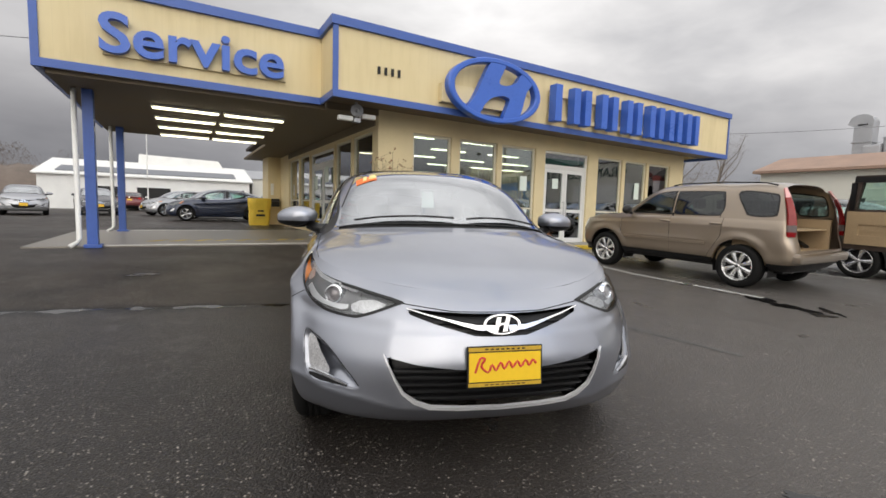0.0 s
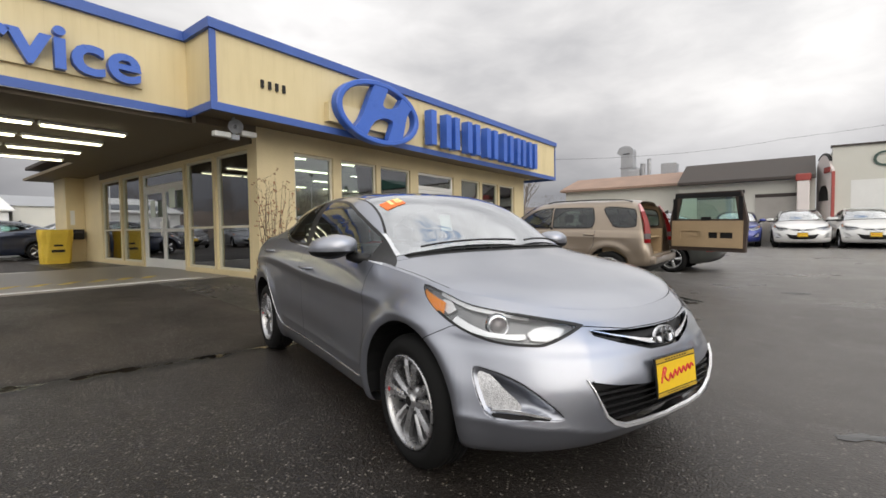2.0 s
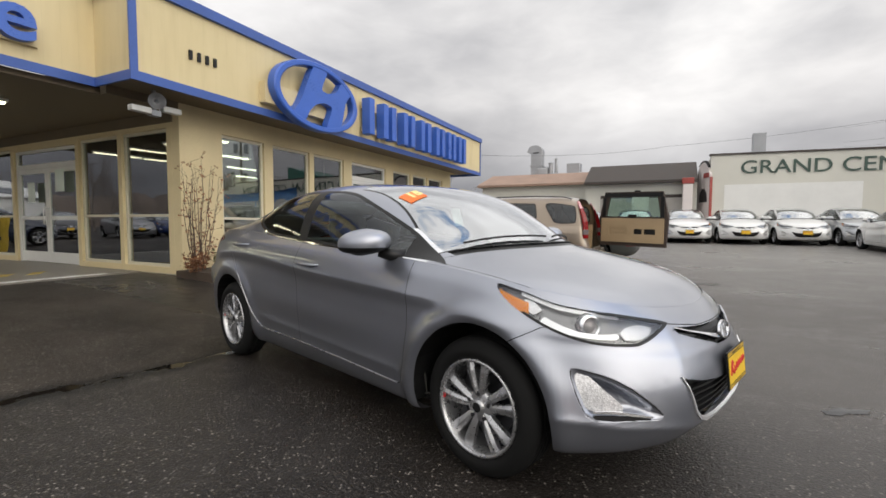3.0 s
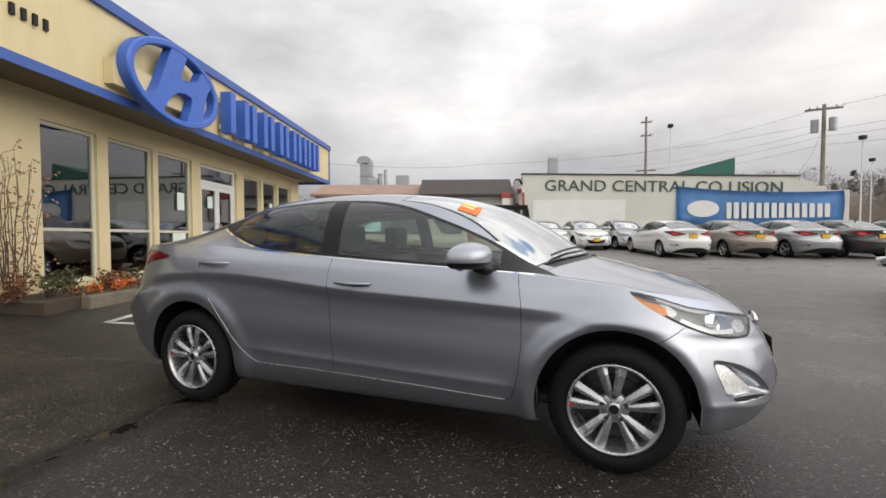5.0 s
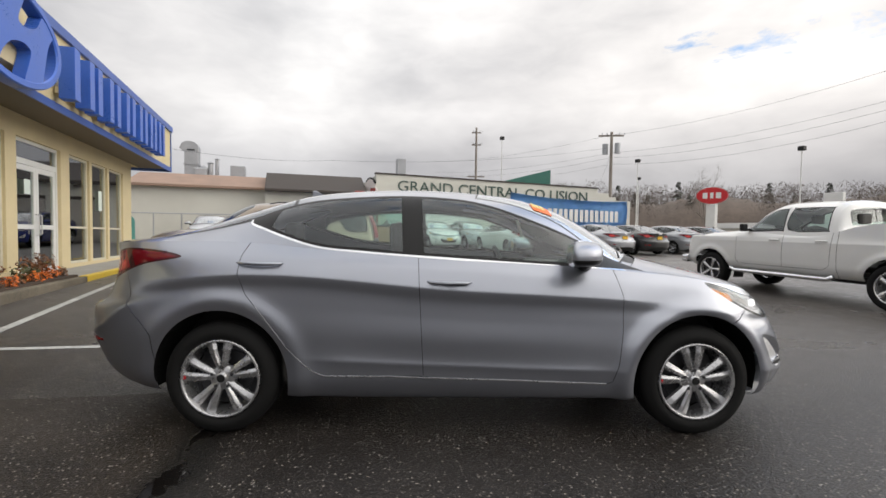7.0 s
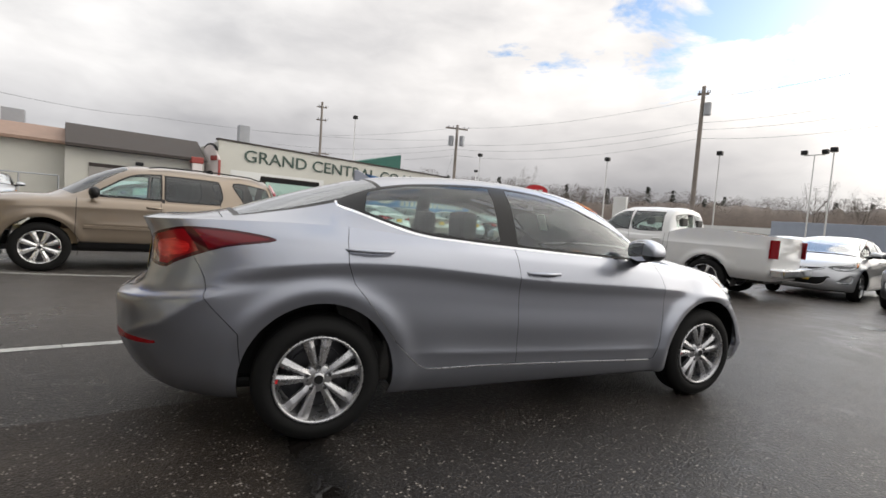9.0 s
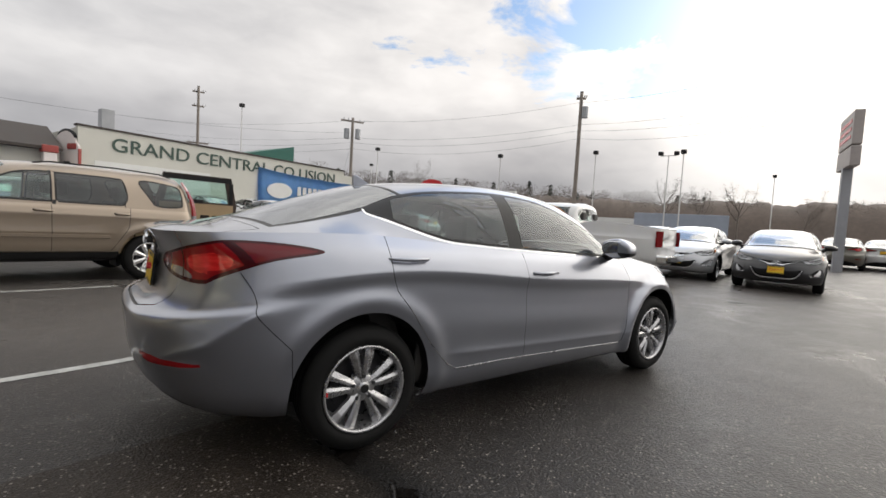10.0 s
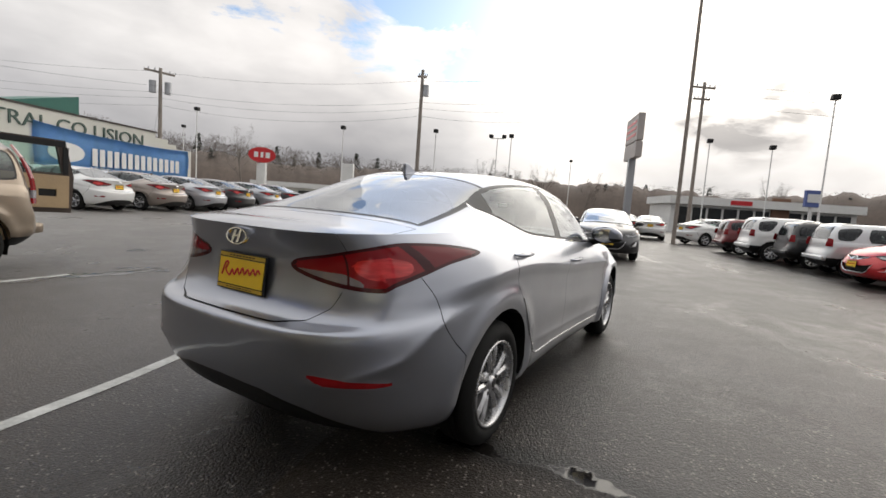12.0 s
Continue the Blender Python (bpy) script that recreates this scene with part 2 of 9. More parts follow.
def make_asphalt(name, soaked=False):
    """Wet dark lot paving with pale stone chips; older and browner beyond a joint."""
    s = Nodes(name)
    xyz = s.n.new("ShaderNodeSeparateXYZ")
    s.l.new(s.co, xyz.inputs[0])

    def lot(scale, share):
        hue = s.n.new("ShaderNodeSeparateColor")
        s.l.new(s.cells(scale, out="Color"), hue.inputs[0])
        return s.math("GREATER_THAN", hue.outputs[0], 1 - share)

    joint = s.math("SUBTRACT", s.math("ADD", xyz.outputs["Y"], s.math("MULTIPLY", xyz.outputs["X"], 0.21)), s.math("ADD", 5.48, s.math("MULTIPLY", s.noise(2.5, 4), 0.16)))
    older = s.math("MULTIPLY", s.math("GREATER_THAN", joint, 0.0), s.math("LESS_THAN", xyz.outputs["X"], 2.2))
    stone, grit, fines = s.cells(58.0), s.cells(105.0), s.cells(230.0)
    clump = s.ramp(s.noise(3.2, 4, 0.65), (0.34, 0.45), (0.60, 1.0))
    size = s.math("ADD", stone, s.math("MULTIPLY", s.math("SUBTRACT", s.noise(34, 3), 0.5), 0.5))
    chip = s.math("MULTIPLY", s.math("MULTIPLY", s.ramp(size, (0.22, 1.0), (0.40, 0.0)), lot(58.0, 0.20)), clump)
    small = s.math("MULTIPLY", s.math("MULTIPLY", s.ramp(grit, (0.22, 1.0), (0.50, 0.0)), lot(105.0, 0.34)), clump)
    dust = s.math("MULTIPLY", s.ramp(fines, (0.2, 1.0), (0.5, 0.0)), lot(230.0, 0.45))
    wet, patch = s.noise(0.28, 5, 0.62, dist=0.5), s.noise(1.7, 4, 0.6)
    dry_sheen = s.ramp(s.math("ADD", s.math("MULTIPLY", wet, 0.7), s.math("MULTIPLY", patch, 0.3)), (0.40, 0.0), (0.62, 1.0))
    # paler ramp to the east: the sky's sheen on wet paving, put into colour
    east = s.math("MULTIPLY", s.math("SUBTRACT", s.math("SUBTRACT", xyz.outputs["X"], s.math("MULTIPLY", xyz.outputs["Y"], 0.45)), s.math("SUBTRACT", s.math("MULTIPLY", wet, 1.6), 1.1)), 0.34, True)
    dry_sheen = s.math("ADD", s.math("MULTIPLY", dry_sheen, 0.32), s.math("MULTIPLY", east, 0.98), True)
    # random dry patches and the painted eastern sheen share one pale tone
    base = s.mix(dry_sheen, (0.0070, 0.0052, 0.0043), (0.078, 0.070, 0.064))
    base = s.mix(older, base, s.mix(s.ramp(s.noise(1.1, 5, 0.65), (0.35, 0.0), (0.65, 1.0)), (0.014, 0.0108, 0.0085), (0.040, 0.032, 0.0255)))
    base = s.mix(s.math("MULTIPLY", dust, 0.24), base, (0.062, 0.051, 0.043))
    # far eastern lot paled further, a painted sky sheen at grazing angles
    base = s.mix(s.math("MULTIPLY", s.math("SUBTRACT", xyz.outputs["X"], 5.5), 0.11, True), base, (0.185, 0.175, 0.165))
    base = s.mix(s.math("MULTIPLY", small, 0.62), base, s.mix(s.noise(50, 2), (0.06, 0.050, 0.043), (0.22, 0.195, 0.185)))
    base = s.mix(chip, base, s.mix(s.noise(30, 2), (0.10, 0.084, 0.073), (0.42, 0.385, 0.345)))
    base = s.mix(s.ramp(s.noise(0.9, 3, 0.5), (0.62, 0.0), (0.75, 0.25)), base, (0.05, 0.046, 0.042))
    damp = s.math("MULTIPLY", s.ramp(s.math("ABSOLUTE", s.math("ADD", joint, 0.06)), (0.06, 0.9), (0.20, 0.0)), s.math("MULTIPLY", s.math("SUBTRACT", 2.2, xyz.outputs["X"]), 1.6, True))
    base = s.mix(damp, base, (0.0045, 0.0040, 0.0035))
    film = s.ramp(s.math("ADD", s.math("MULTIPLY", s.noise(0.75, 5, 0.6, vec=s.stretch(1, 0.45, 1), dist=0.6), 0.75), s.math("MULTIPLY", s.noise(5, 3), 0.25)), (0.53, 0.0), (0.63, 1.0))
    pool = s.ramp(s.math("ADD", s.math("ABSOLUTE", s.math("ADD", joint, 0.03)), s.math("ADD", s.math("MULTIPLY", s.math("SUBTRACT", s.noise(1.9, 4, 0.6), 0.5), 0.55), s.math("MULTIPLY", s.math("SUBTRACT", s.noise(38, 3), 0.5), 0.06))), (0.015, 1.0), (0.045, 0.0))
    pool = s.math("MULTIPLY", pool, s.math("MULTIPLY", s.math("SUBTRACT", 1.75, xyz.outputs["X"]), 6.0, True))
    film = s.math("MULTIPLY", film, s.math("SUBTRACT", 1.0, older))
    dull = s.math("ADD", s.math("SUBTRACT", s.ramp(s.math("ADD", s.math("MULTIPLY", patch, 0.45), s.math("MULTIPLY", wet, 0.55)), (0.36, 0.30), (0.60, 0.44)), s.math("MULTIPLY", film, 0.12)), s.math("MULTIPLY", older, 0.12))
    gloss = 0.24 if soaked else s.math("ADD", s.math("MULTIPLY", dull, s.math("SUBTRACT", 1.0, pool)), s.math("MULTIPLY", pool, 0.05))
    s.set(Base_Color=s.mix(pool, base, (0.0075, 0.0065, 0.006)), Roughness=gloss, Specular_IOR_Level=0.45 if soaked else s.math("ADD", s.math("SUBTRACT", 0.36, s.math("MULTIPLY", older, 0.14)), s.math("MULTIPLY", pool, 0.10)))
    relief = s.math("ADD", s.math("ADD", s.math("MULTIPLY", stone, -0.7), s.math("MULTIPLY", grit, -0.7)), s.math("MULTIPLY", s.noise(210, 2), 0.45))
    s.bump(relief, 0.2, 0.006)
    if not soaked:
        # standing water evens the relief out
        s.put(s.bsdf.inputs["Normal"].links[0].from_node.inputs["Strength"], s.math("MULTIPLY", s.math("SUBTRACT", 0.72, s.math("MULTIPLY", film, 0.35)), s.math("SUBTRACT", 1.0, pool)))
    return s.m


def make_puddle():
    s = Nodes("shallow_water_on_asphalt")
    s.set(Base_Color=(0.010, 0.0095, 0.009), Roughness=0.04, Specular_IOR_Level=0.5)
    s.bump(s.noise(9, 3), 0.03, 0.004)
    return s.m


def make_siding():
    """Cream plywood siding with upright grooves a hand apart."""
    s = Nodes("cream_grooved_siding")
    x = s.n.new("ShaderNodeSeparateXYZ")
    s.l.new(s.co, x.inputs[0])
    along = s.math("ADD", x.outputs["X"], x.outputs["Y"])
    groove = s.math("LESS_THAN", s.math("FRACT", s.math("MULTIPLY", along, 5.0)), 0.03)
    fine, wide = s.noise(30, 4), s.noise(0.8, 4)
    streak = s.noise(6, 3, vec=s.stretch(1, 1, 0.12))
    base = s.ramp(s.math("ADD", s.math("MULTIPLY", wide, 0.5), s.math("MULTIPLY", streak, 0.5)), (0.3, (0.60, 0.49, 0.27)), (0.5, (0.69, 0.575, 0.33)), (0.7, (0.735, 0.62, 0.37)))
    s.set(Base_Color=s.mix(s.math("MULTIPLY", groove, 0.10), base, (0.34, 0.27, 0.15)), Roughness=0.6)
    s.bump(s.math("ADD", s.math("MULTIPLY", groove, -1.0), s.math("MULTIPLY", fine, 0.25)), 0.22, 0.006)
    return s.m


def make_paint():
    """Metallic car lacquer; its colour is the object's own."""
    s = Nodes("car_lacquer")
    info = s.n.new("ShaderNodeObjectInfo")
    flake = s.cells(900.0, out="Color")
    dirt = s.ramp(s.noise(2.2, 5, 0.6), (0.45, 0.0), (0.75, 1.0))
    base = s.mix(0.07, info.outputs["Color"], s.mix(1.0, info.outputs["Color"], flake, 'MULTIPLY'))
    base = s.mix(s.math("MULTIPLY", dirt, 0.06), base, (0.16, 0.155, 0.15))
    s.set(Base_Color=base, Metallic=info.outputs["Alpha"], Roughness=s.ramp(dirt, (0.0, 0.33), (1.0, 0.39)), Coat_Weight=1.0, Coat_Roughness=0.035)
    s.bump(s.noise(30, 2), 0.005, 0.002)
    return s.m


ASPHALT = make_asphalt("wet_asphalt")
SOAKED = make_asphalt("soaked_asphalt", True)
PUDDLE = make_puddle()
SIDING = make_siding()
PAINT = make_paint()
BLUE = surface("blue_gloss_trim", (0.052, 0.112, 0.38), 0.42, vary=0.14, bump=0.08)
SIGN_BLUE = surface("blue_sign_enamel", (0.045, 0.13, 0.52), 0.32, vary=0.10, bump=0.04)
CREAM = surface("cream_wall_paint", (0.68, 0.57, 0.34), 0.62, vary=0.10, bump=0.2)
SOFFIT = surface("brown_soffit_paint", (0.165, 0.128, 0.082), 0.7, vary=0.14)
CONCRETE = surface("worn_concrete", (0.30, 0.285, 0.26), 0.75, vary=0.22, bump=0.35, grain=70)
WHITE = surface("white_paint", (0.74, 0.74, 0.72), 0.5, vary=0.07)
LINE = surface("worn_road_paint", (0.42, 0.42, 0.40), 0.55, grain=45, stain=6, vary=0.42)
FAINT = surface("rubbed_road_paint", (0.075, 0.074, 0.072), 0.5, grain=60, stain=7, vary=0.6)
JOINT = surface("wet_paving_joint", (0.012, 0.012, 0.012), 0.25, grain=30, vary=0.4, bump=0.5)
WIRE = surface("weathered_wire", (0.09, 0.09, 0.095), 0.6, vary=0.1, bump=0)
YELLOW = surface("yellow_paint", (0.72, 0.50, 0.05), 0.5, vary=0.2)
ALU = surface("brushed_aluminium", (0.62, 0.62, 0.60), 0.38, 0.75, vary=0.08, bump=0.05)
BLACK = surface("black_plastic", (0.009, 0.009, 0.0095), 0.42, vary=0.2, bump=0.15, spec=0.35)
RUBBER = surface("tyre_rubber", (0.0085, 0.0085, 0.0085), 0.75, vary=0.25, bump=0.3, spec=0.2)
CHROME = surface("chrome", (0.80, 0.81, 0.83), 0.09, 1.0, vary=0.03, bump=0)
TRIM_CHROME = surface("satin_chrome", (0.86, 0.86, 0.87), 0.32, 0.7, vary=0.02, bump=0)
SATIN = surface("wheel_alloy", (0.47, 0.47, 0.48), 0.27, 0.85, vary=0.06, bump=0.03)
BRIGHT = surface("bright_wheel_alloy", (0.72, 0.72, 0.72), 0.25, 0.8, vary=0.06, bump=0.03)
DARKMETAL = surface("dark_wheel_alloy", (0.06, 0.06, 0.065), 0.4, 0.6, vary=0.1)
STEEL = surface("galvanised_steel", (0.40, 0.41, 0.43), 0.45, 0.6, vary=0.15)
WOODPOLE = surface("weathered_pole_wood", (0.27, 0.235, 0.205), 0.8, vary=0.25, bump=0.5)
BROWNROOF = surface("brown_roofing", (0.055, 0.045, 0.04), 0.75, vary=0.25, bump=0.3)
RUSTROOF = surface("rusty_roofing", (0.30, 0.20, 0.15), 0.7, vary=0.25, bump=0.3)
MASONRY = surface("white_painted_block", (0.62, 0.61, 0.55), 0.7, vary=0.08, stain=0.4, bump=0.25)
GREENMETAL = surface("green_metal_roof", (0.02, 0.13, 0.10), 0.45, vary=0.12)
BANNER = surface("blue_vinyl_banner", (0.19, 0.43, 0.80), 0.5, vary=0.14, stain=1.6)
DARKGREEN = surface("dark_green_sign_paint", (0.055, 0.092, 0.076), 0.5, vary=0.15)
RED = surface("red_gloss", (0.55, 0.025, 0.03), 0.35, vary=0.1, bump=0.03)
INTERIOR = surface("dark_car_trim", (0.055, 0.052, 0.048), 0.75, vary=0.2)
BEIGE = surface("grey_car_trim", (0.055, 0.052, 0.05), 0.75, vary=0.2)
GLASS = pane_glass("shop_window_glass", (0.62, 0.68, 0.64), see=0.86)
CARGLASS = pane_glass("car_window_glass", (0.74, 0.88, 0.83), see=0.97)
DARKGLASS = pane_glass("tinted_car_glass", (0.14, 0.17, 0.16), see=0.985)
LENS = pane_glass("clear_lamp_lens", (0.95, 0.96, 0.97), see=0.99)
REDLENS = Nodes("red_lamp_lens").set(Base_Color=(0.22, 0.005, 0.008), Roughness=0.12, Coat_Weight=0.25, Coat_Roughness=0.05, Specular_IOR_Level=0.3).m
AMBER = Nodes("amber_lamp_lens").set(Base_Color=(0.95, 0.31, 0.008), Roughness=0.2, Specular_IOR_Level=0.3).m
TUBE = glow("fluorescent_tube", (1.0, 0.93, 0.64), 4.2)
BRIGHT_TUBE = glow("showroom_tube", (1.0, 0.94, 0.72), 8.0)

PAPER = surface("paper_sheet", (0.72, 0.80, 0.74), 0.7, vary=0.05, bump=0)

# ---- shape helpers ----
def mesh_of(bm, name="mesh", smooth=False):
    bmesh.ops.recalc_face_normals(bm, faces=bm.faces)
    me = bpy.data.meshes.new(name)
    bm.to_mesh(me)
    bm.free()
    if smooth:
        me.polygons.foreach_set("use_smooth", [True] * len(me.polygons))
    return me


def part(name, bm, material, parent=None, label="", smooth=False):
    """Links a bmesh (or a mesh) as one object, under parent if there is one."""
    me = bm if isinstance(bm, bpy.types.Mesh) else mesh_of(bm, name, smooth)
    if not me.materials:
        me.materials.append(material)
    ob = new(name, me)
    if parent:
        ob.parent = parent
    if label:
        tagged(ob, label)
    return ob


def thing(name, label, category, m=None, group="", kind=""):
    ob = new(name)
    ob.empty_display_size = 0.2
    if m is not None:
        ob.matrix_basis = m
    return tagged(ob, label, category, group, kind)


def box(bm, x0, x1, y0, y1, z0, z1, bevel=0.0):
    v = [bm.verts.new((x, y, z)) for z in (z0, z1) for y in (y0, y1) for x in (x0, x1)]
    faces = [bm.faces.new([v[i] for i in q]) for q in ((0, 2, 3, 1), (4, 5, 7, 6), (0, 1, 5, 4), (2, 6, 7, 3), (0, 4, 6, 2), (1, 3, 7, 5))]
    if bevel:
        edges = list({e for f in faces for e in f.edges})
        bmesh.ops.bevel(bm, geom=edges, offset=bevel, segments=2, affect='EDGES', profile=0.6)
    return bm


def boxes(*specs, bevel=0.0):
    bm = bmesh.new()
    for s in specs:
        box(bm, *s, bevel=bevel)
    return bm


def tube(bm, pts, r, n=10, cap=True):
    """A round rod along points; r is one radius or one for each point."""
    pts = [Vector(p) for p in pts]
    rs = r if isinstance(r, (list, tuple)) else [r] * len(pts)
    rings = []
    for i, p in enumerate(pts):
        d = (pts[min(i + 1, len(pts) - 1)] - pts[max(i - 1, 0)]).normalized()
        a = d.orthogonal().normalized() if abs(d.z) > 0.95 else d.cross(Vector((0, 0, 1))).normalized()
        b = d.cross(a)
        rings.append([bm.verts.new(p + (a * math.cos(k * math.tau / n) + b * math.sin(k * math.tau / n)) * rs[i]) for k in range(n)])
    for q, w in zip(rings, rings[1:]):
        for k in range(n):
            bm.faces.new((q[k], q[(k + 1) % n], w[(k + 1) % n], w[k]))
    if cap:
        bm.faces.new(rings[0])
        bm.faces.new(rings[-1])
    return bm


def rod(p0, p1, r, n=10):
    return tube(bmesh.new(), (p0, p1), r, n)


def lathe(profile, n=48, axis='y'):
    """A turned shape: profile of (radius, offset along the axis)."""
    bm = bmesh.new()
    rings = []
    for r, h in profile:
        ring = []
        for k in range(n):
            c, s = math.cos(k * math.tau / n) * r, math.sin(k * math.tau / n) * r
            ring.append(bm.verts.new((c, h, s) if axis == 'y' else (c, s, h)))
        rings.append(ring)
    for q, w in zip(rings, rings[1:]):
        for k in range(n):
            bm.faces.new((q[k], q[(k + 1) % n], w[(k + 1) % n], w[k]))
    return bm


def prism(outline, d0, d1, axis='y', bevel=0.0):
    """A flat outline (a, z) pushed from d0 to d1 along the axis."""
    bm = bmesh.new()
    spot = {'y': lambda a, b, d: (a, d, b), 'x': lambda a, b, d: (d, a, b), 'z': lambda a, b, d: (a, b, d)}[axis]
    lo = [bm.verts.new(spot(a, b, d0)) for a, b in outline]
    hi = [bm.verts.new(spot(a, b, d1)) for a, b in outline]
    bm.faces.new(lo)
    bm.faces.new(hi)
    for i in range(len(lo)):
        j = (i + 1) % len(lo)
        bm.faces.new((lo[i], lo[j], hi[j], hi[i]))
    if bevel:
        bmesh.ops.bevel(bm, geom=list(bm.edges), offset=bevel, segments=1, affect='EDGES')
    return bm


def letters(text, size, depth, spacing=1.0, bold=0.0):
    """Raised writing in the built-in font, as one mesh lying in the xz plane, front towards -y, with its left foot at the origin."""
    cu = bpy.data.curves.new("writing", "FONT")
    cu.body, cu.size, cu.extrude, cu.space_character, cu.offset = text, size, depth / 2, spacing, bold
    cu.resolution_u = 4
    ob = new("writing", cu)
    me = bpy.data.meshes.new_from_object(ob.evaluated_get(bpy.context.evaluated_depsgraph_get()))
    bpy.data.objects.remove(ob)
    me.transform(Matrix.Rotation(radians(90), 4, 'X'))
    return me


def spread(me):
    xs = [v.co.x for v in me.vertices]
    return min(xs), max(xs)


def moved(me, m):
    me.transform(m)
    return me


def facing(p, n, up=(0, 0, 1)):
    """A pose at p whose z axis is n and whose x axis is level."""
    n = Vector(n).normalized()
    x = Vector(up).cross(n).normalized()
    y = n.cross(x)
    return Matrix(((x.x, y.x, n.x, p[0]), (x.y, y.y, n.y, p[1]), (x.z, y.z, n.z, p[2]), (0, 0, 0, 1)))


def rounded(outline, steps=6):
    """A closed smooth outline through the corners given."""
    p = np.array(outline, float)
    out = []
    for i in range(len(p)):
        a, b, c, d = p[i - 1], p[i], p[(i + 1) % len(p)], p[(i + 2) % len(p)]
        for k in range(steps):
            t = k / steps
            out.append(0.5 * (2 * b + (c - a) * t + (2 * a - 5 * b + 4 * c - d) * t**2 + (3 * b - a - 3 * c + d) * t**3))
    return np.array(out)


# ---- ground ----
def clamp(v, a, b):
    return max(a, min(b, v))


def ground_z(x, y):
    """The lot is level round the car, rises towards the building and a little to the east."""
    ramp = clamp((y - 5.2) / 4.2, 0, 1)
    return 0.235 * ramp * ramp * (3 - 2 * ramp) * 0.55 + 0.235 * ramp * 0.45 + (0.013 * clamp(x - 3.0, 0, 12) + 0.028 * clamp(x - 15.0, 0, 10)) * (1 - 0.6 * ramp)


def axis_steps(lo, hi, fine):
    out, v = [], lo
    while v <= hi:
        out.append(v)
        v += fine
    far = [5, 12, 25, 50, 100, 200, 400, 800, 1600]
    return [lo - f for f in reversed(far)] + out + [out[-1] + f for f in far]


def build_ground():
    xs, ys = axis_steps(-12, 34, 0.6), axis_steps(-30, 24, 0.6)
    verts = [(x, y, ground_z(x, y)) for y in ys for x in xs]
    n = len(xs)
    faces = [(j * n + i, j * n + i + 1, (j + 1) * n + i + 1, (j + 1) * n + i) for j in range(len(ys) - 1) for i in range(n - 1)]
    me = bpy.data.meshes.new("ground")
    me.from_pydata(verts, [], faces)
    me.polygons.foreach_set("use_smooth", [True] * len(faces))
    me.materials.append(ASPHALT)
    return tagged(new("ground", me), "dark wet asphalt car lot with pale stone chips", "ground", kind="structure")


build_ground()


def laid(name, outline, material, label, category, lift=0.004, kind="structure", step=0.5):
    """A thin sheet that lies on the ground, cut fine enough to follow it; outline: two edges of (x, y) points of equal count."""
    left, right = outline
    bm = bmesh.new()
    rows = []
    for (ax, ay), (bx, by) in zip(left, right):
        rows.append([bm.verts.new((ax + (bx - ax) * k, ay + (by - ay) * k, ground_z(ax + (bx - ax) * k, ay + (by - ay) * k) + lift)) for k in (0, 0.5, 1)])
    for q, w in zip(rows, rows[1:]):
        for k in range(2):
            bm.faces.new((q[k], q[k + 1], w[k + 1], w[k]))
    ob = part(name, bm, material)
    return tagged(ob, label, category, kind=kind)


def stripe(a, b, width, material=None, label="worn white painted parking line on the asphalt"):
    a, b = Vector(a), Vector(b)
    side = (b - a).normalized().orthogonal() * width / 2
    n = max(2, int((b - a).length / 0.3))
    left = [tuple(a.lerp(b, k / n) + side) for k in range(n + 1)]
    right = [tuple(a.lerp(b, k / n) - side) for k in range(n + 1)]
    return laid("road_line", (left, right), material or LINE, label, "road line")


# bays in front of the showroom
stripe((3.69, 4.55), (3.58, 6.1), 0.085)
stripe((3.579, 6.105), (3.43, 7.35), 0.085)
stripe((3.95, 2.0), (3.69, 4.53), 0.05, FAINT, "faint rubbed-off parking line on the asphalt")


def puddle(x, y, rx, ry, turn, seed, material=None, label="thin puddle of rainwater on the asphalt", name="puddle"):
    """A thin sheet of water with an uneven shore."""
    r = random.Random(seed)
    ph = [r.uniform(0, math.tau) for _ in range(5)]
    c, s = math.cos(turn), math.sin(turn)
    bm = bmesh.new()
    mid = bm.verts.new((x, y, ground_z(x, y) + 0.005))
    ring = []
    for k in range(64):
        a = k * math.tau / 64
        q = 1 + 0.20 * math.sin(2 * a + ph[0]) + 0.16 * math.sin(3 * a + ph[1]) + 0.12 * math.sin(5 * a + ph[2]) + 0.08 * math.sin(9 * a + ph[3]) + 0.05 * math.sin(17 * a + ph[4])
        u, v = rx * q * math.cos(a), ry * q * math.sin(a)
        px, py = x + u * c - v * s, y + u * s + v * c
        ring.append(bm.verts.new((px, py, ground_z(px, py) + 0.0035)))
    for k in range(64):
        bm.faces.new((mid, ring[k], ring[(k + 1) % 64]))
    return tagged(part(name, bm, material or PUDDLE), label, "puddle")


for k, (x, y, rx, ry, turn) in enumerate(((6.66, 3.15, 0.26, 0.13, 1.3), (6.48, 2.72, 0.30, 0.12, 1.2), (6.62, 2.40, 0.22, 0.06, 0.9), (2.28, 0.83, 0.13, 0.05, -1.0))):
    puddle(x, y, rx, ry, turn, k + 42, PUDDLE)
for k, (x, y, rx, ry, turn) in enumerate(((6.90, 4.30, 0.16, 0.09, 0.4), (5.12, 2.06, 0.06, 0.04, 0.2), (6.76, 3.62, 0.22, 0.09, 1.5), (-0.40, 7.32, 0.15, 0.09, 0.1))):
    puddle(x, y, rx, ry, turn, k + 70, SOAKED, "soaked shiny patch of asphalt")
for x, y, s in ((8.05, 1.15, 0.16), (0.31, -3.01, 0.17), (6.30, 2.35, 0.10)):
    puddle(x, y, s, s, 0, 5, JOINT, "dark iron drain lid set in the asphalt", "drain_lid")
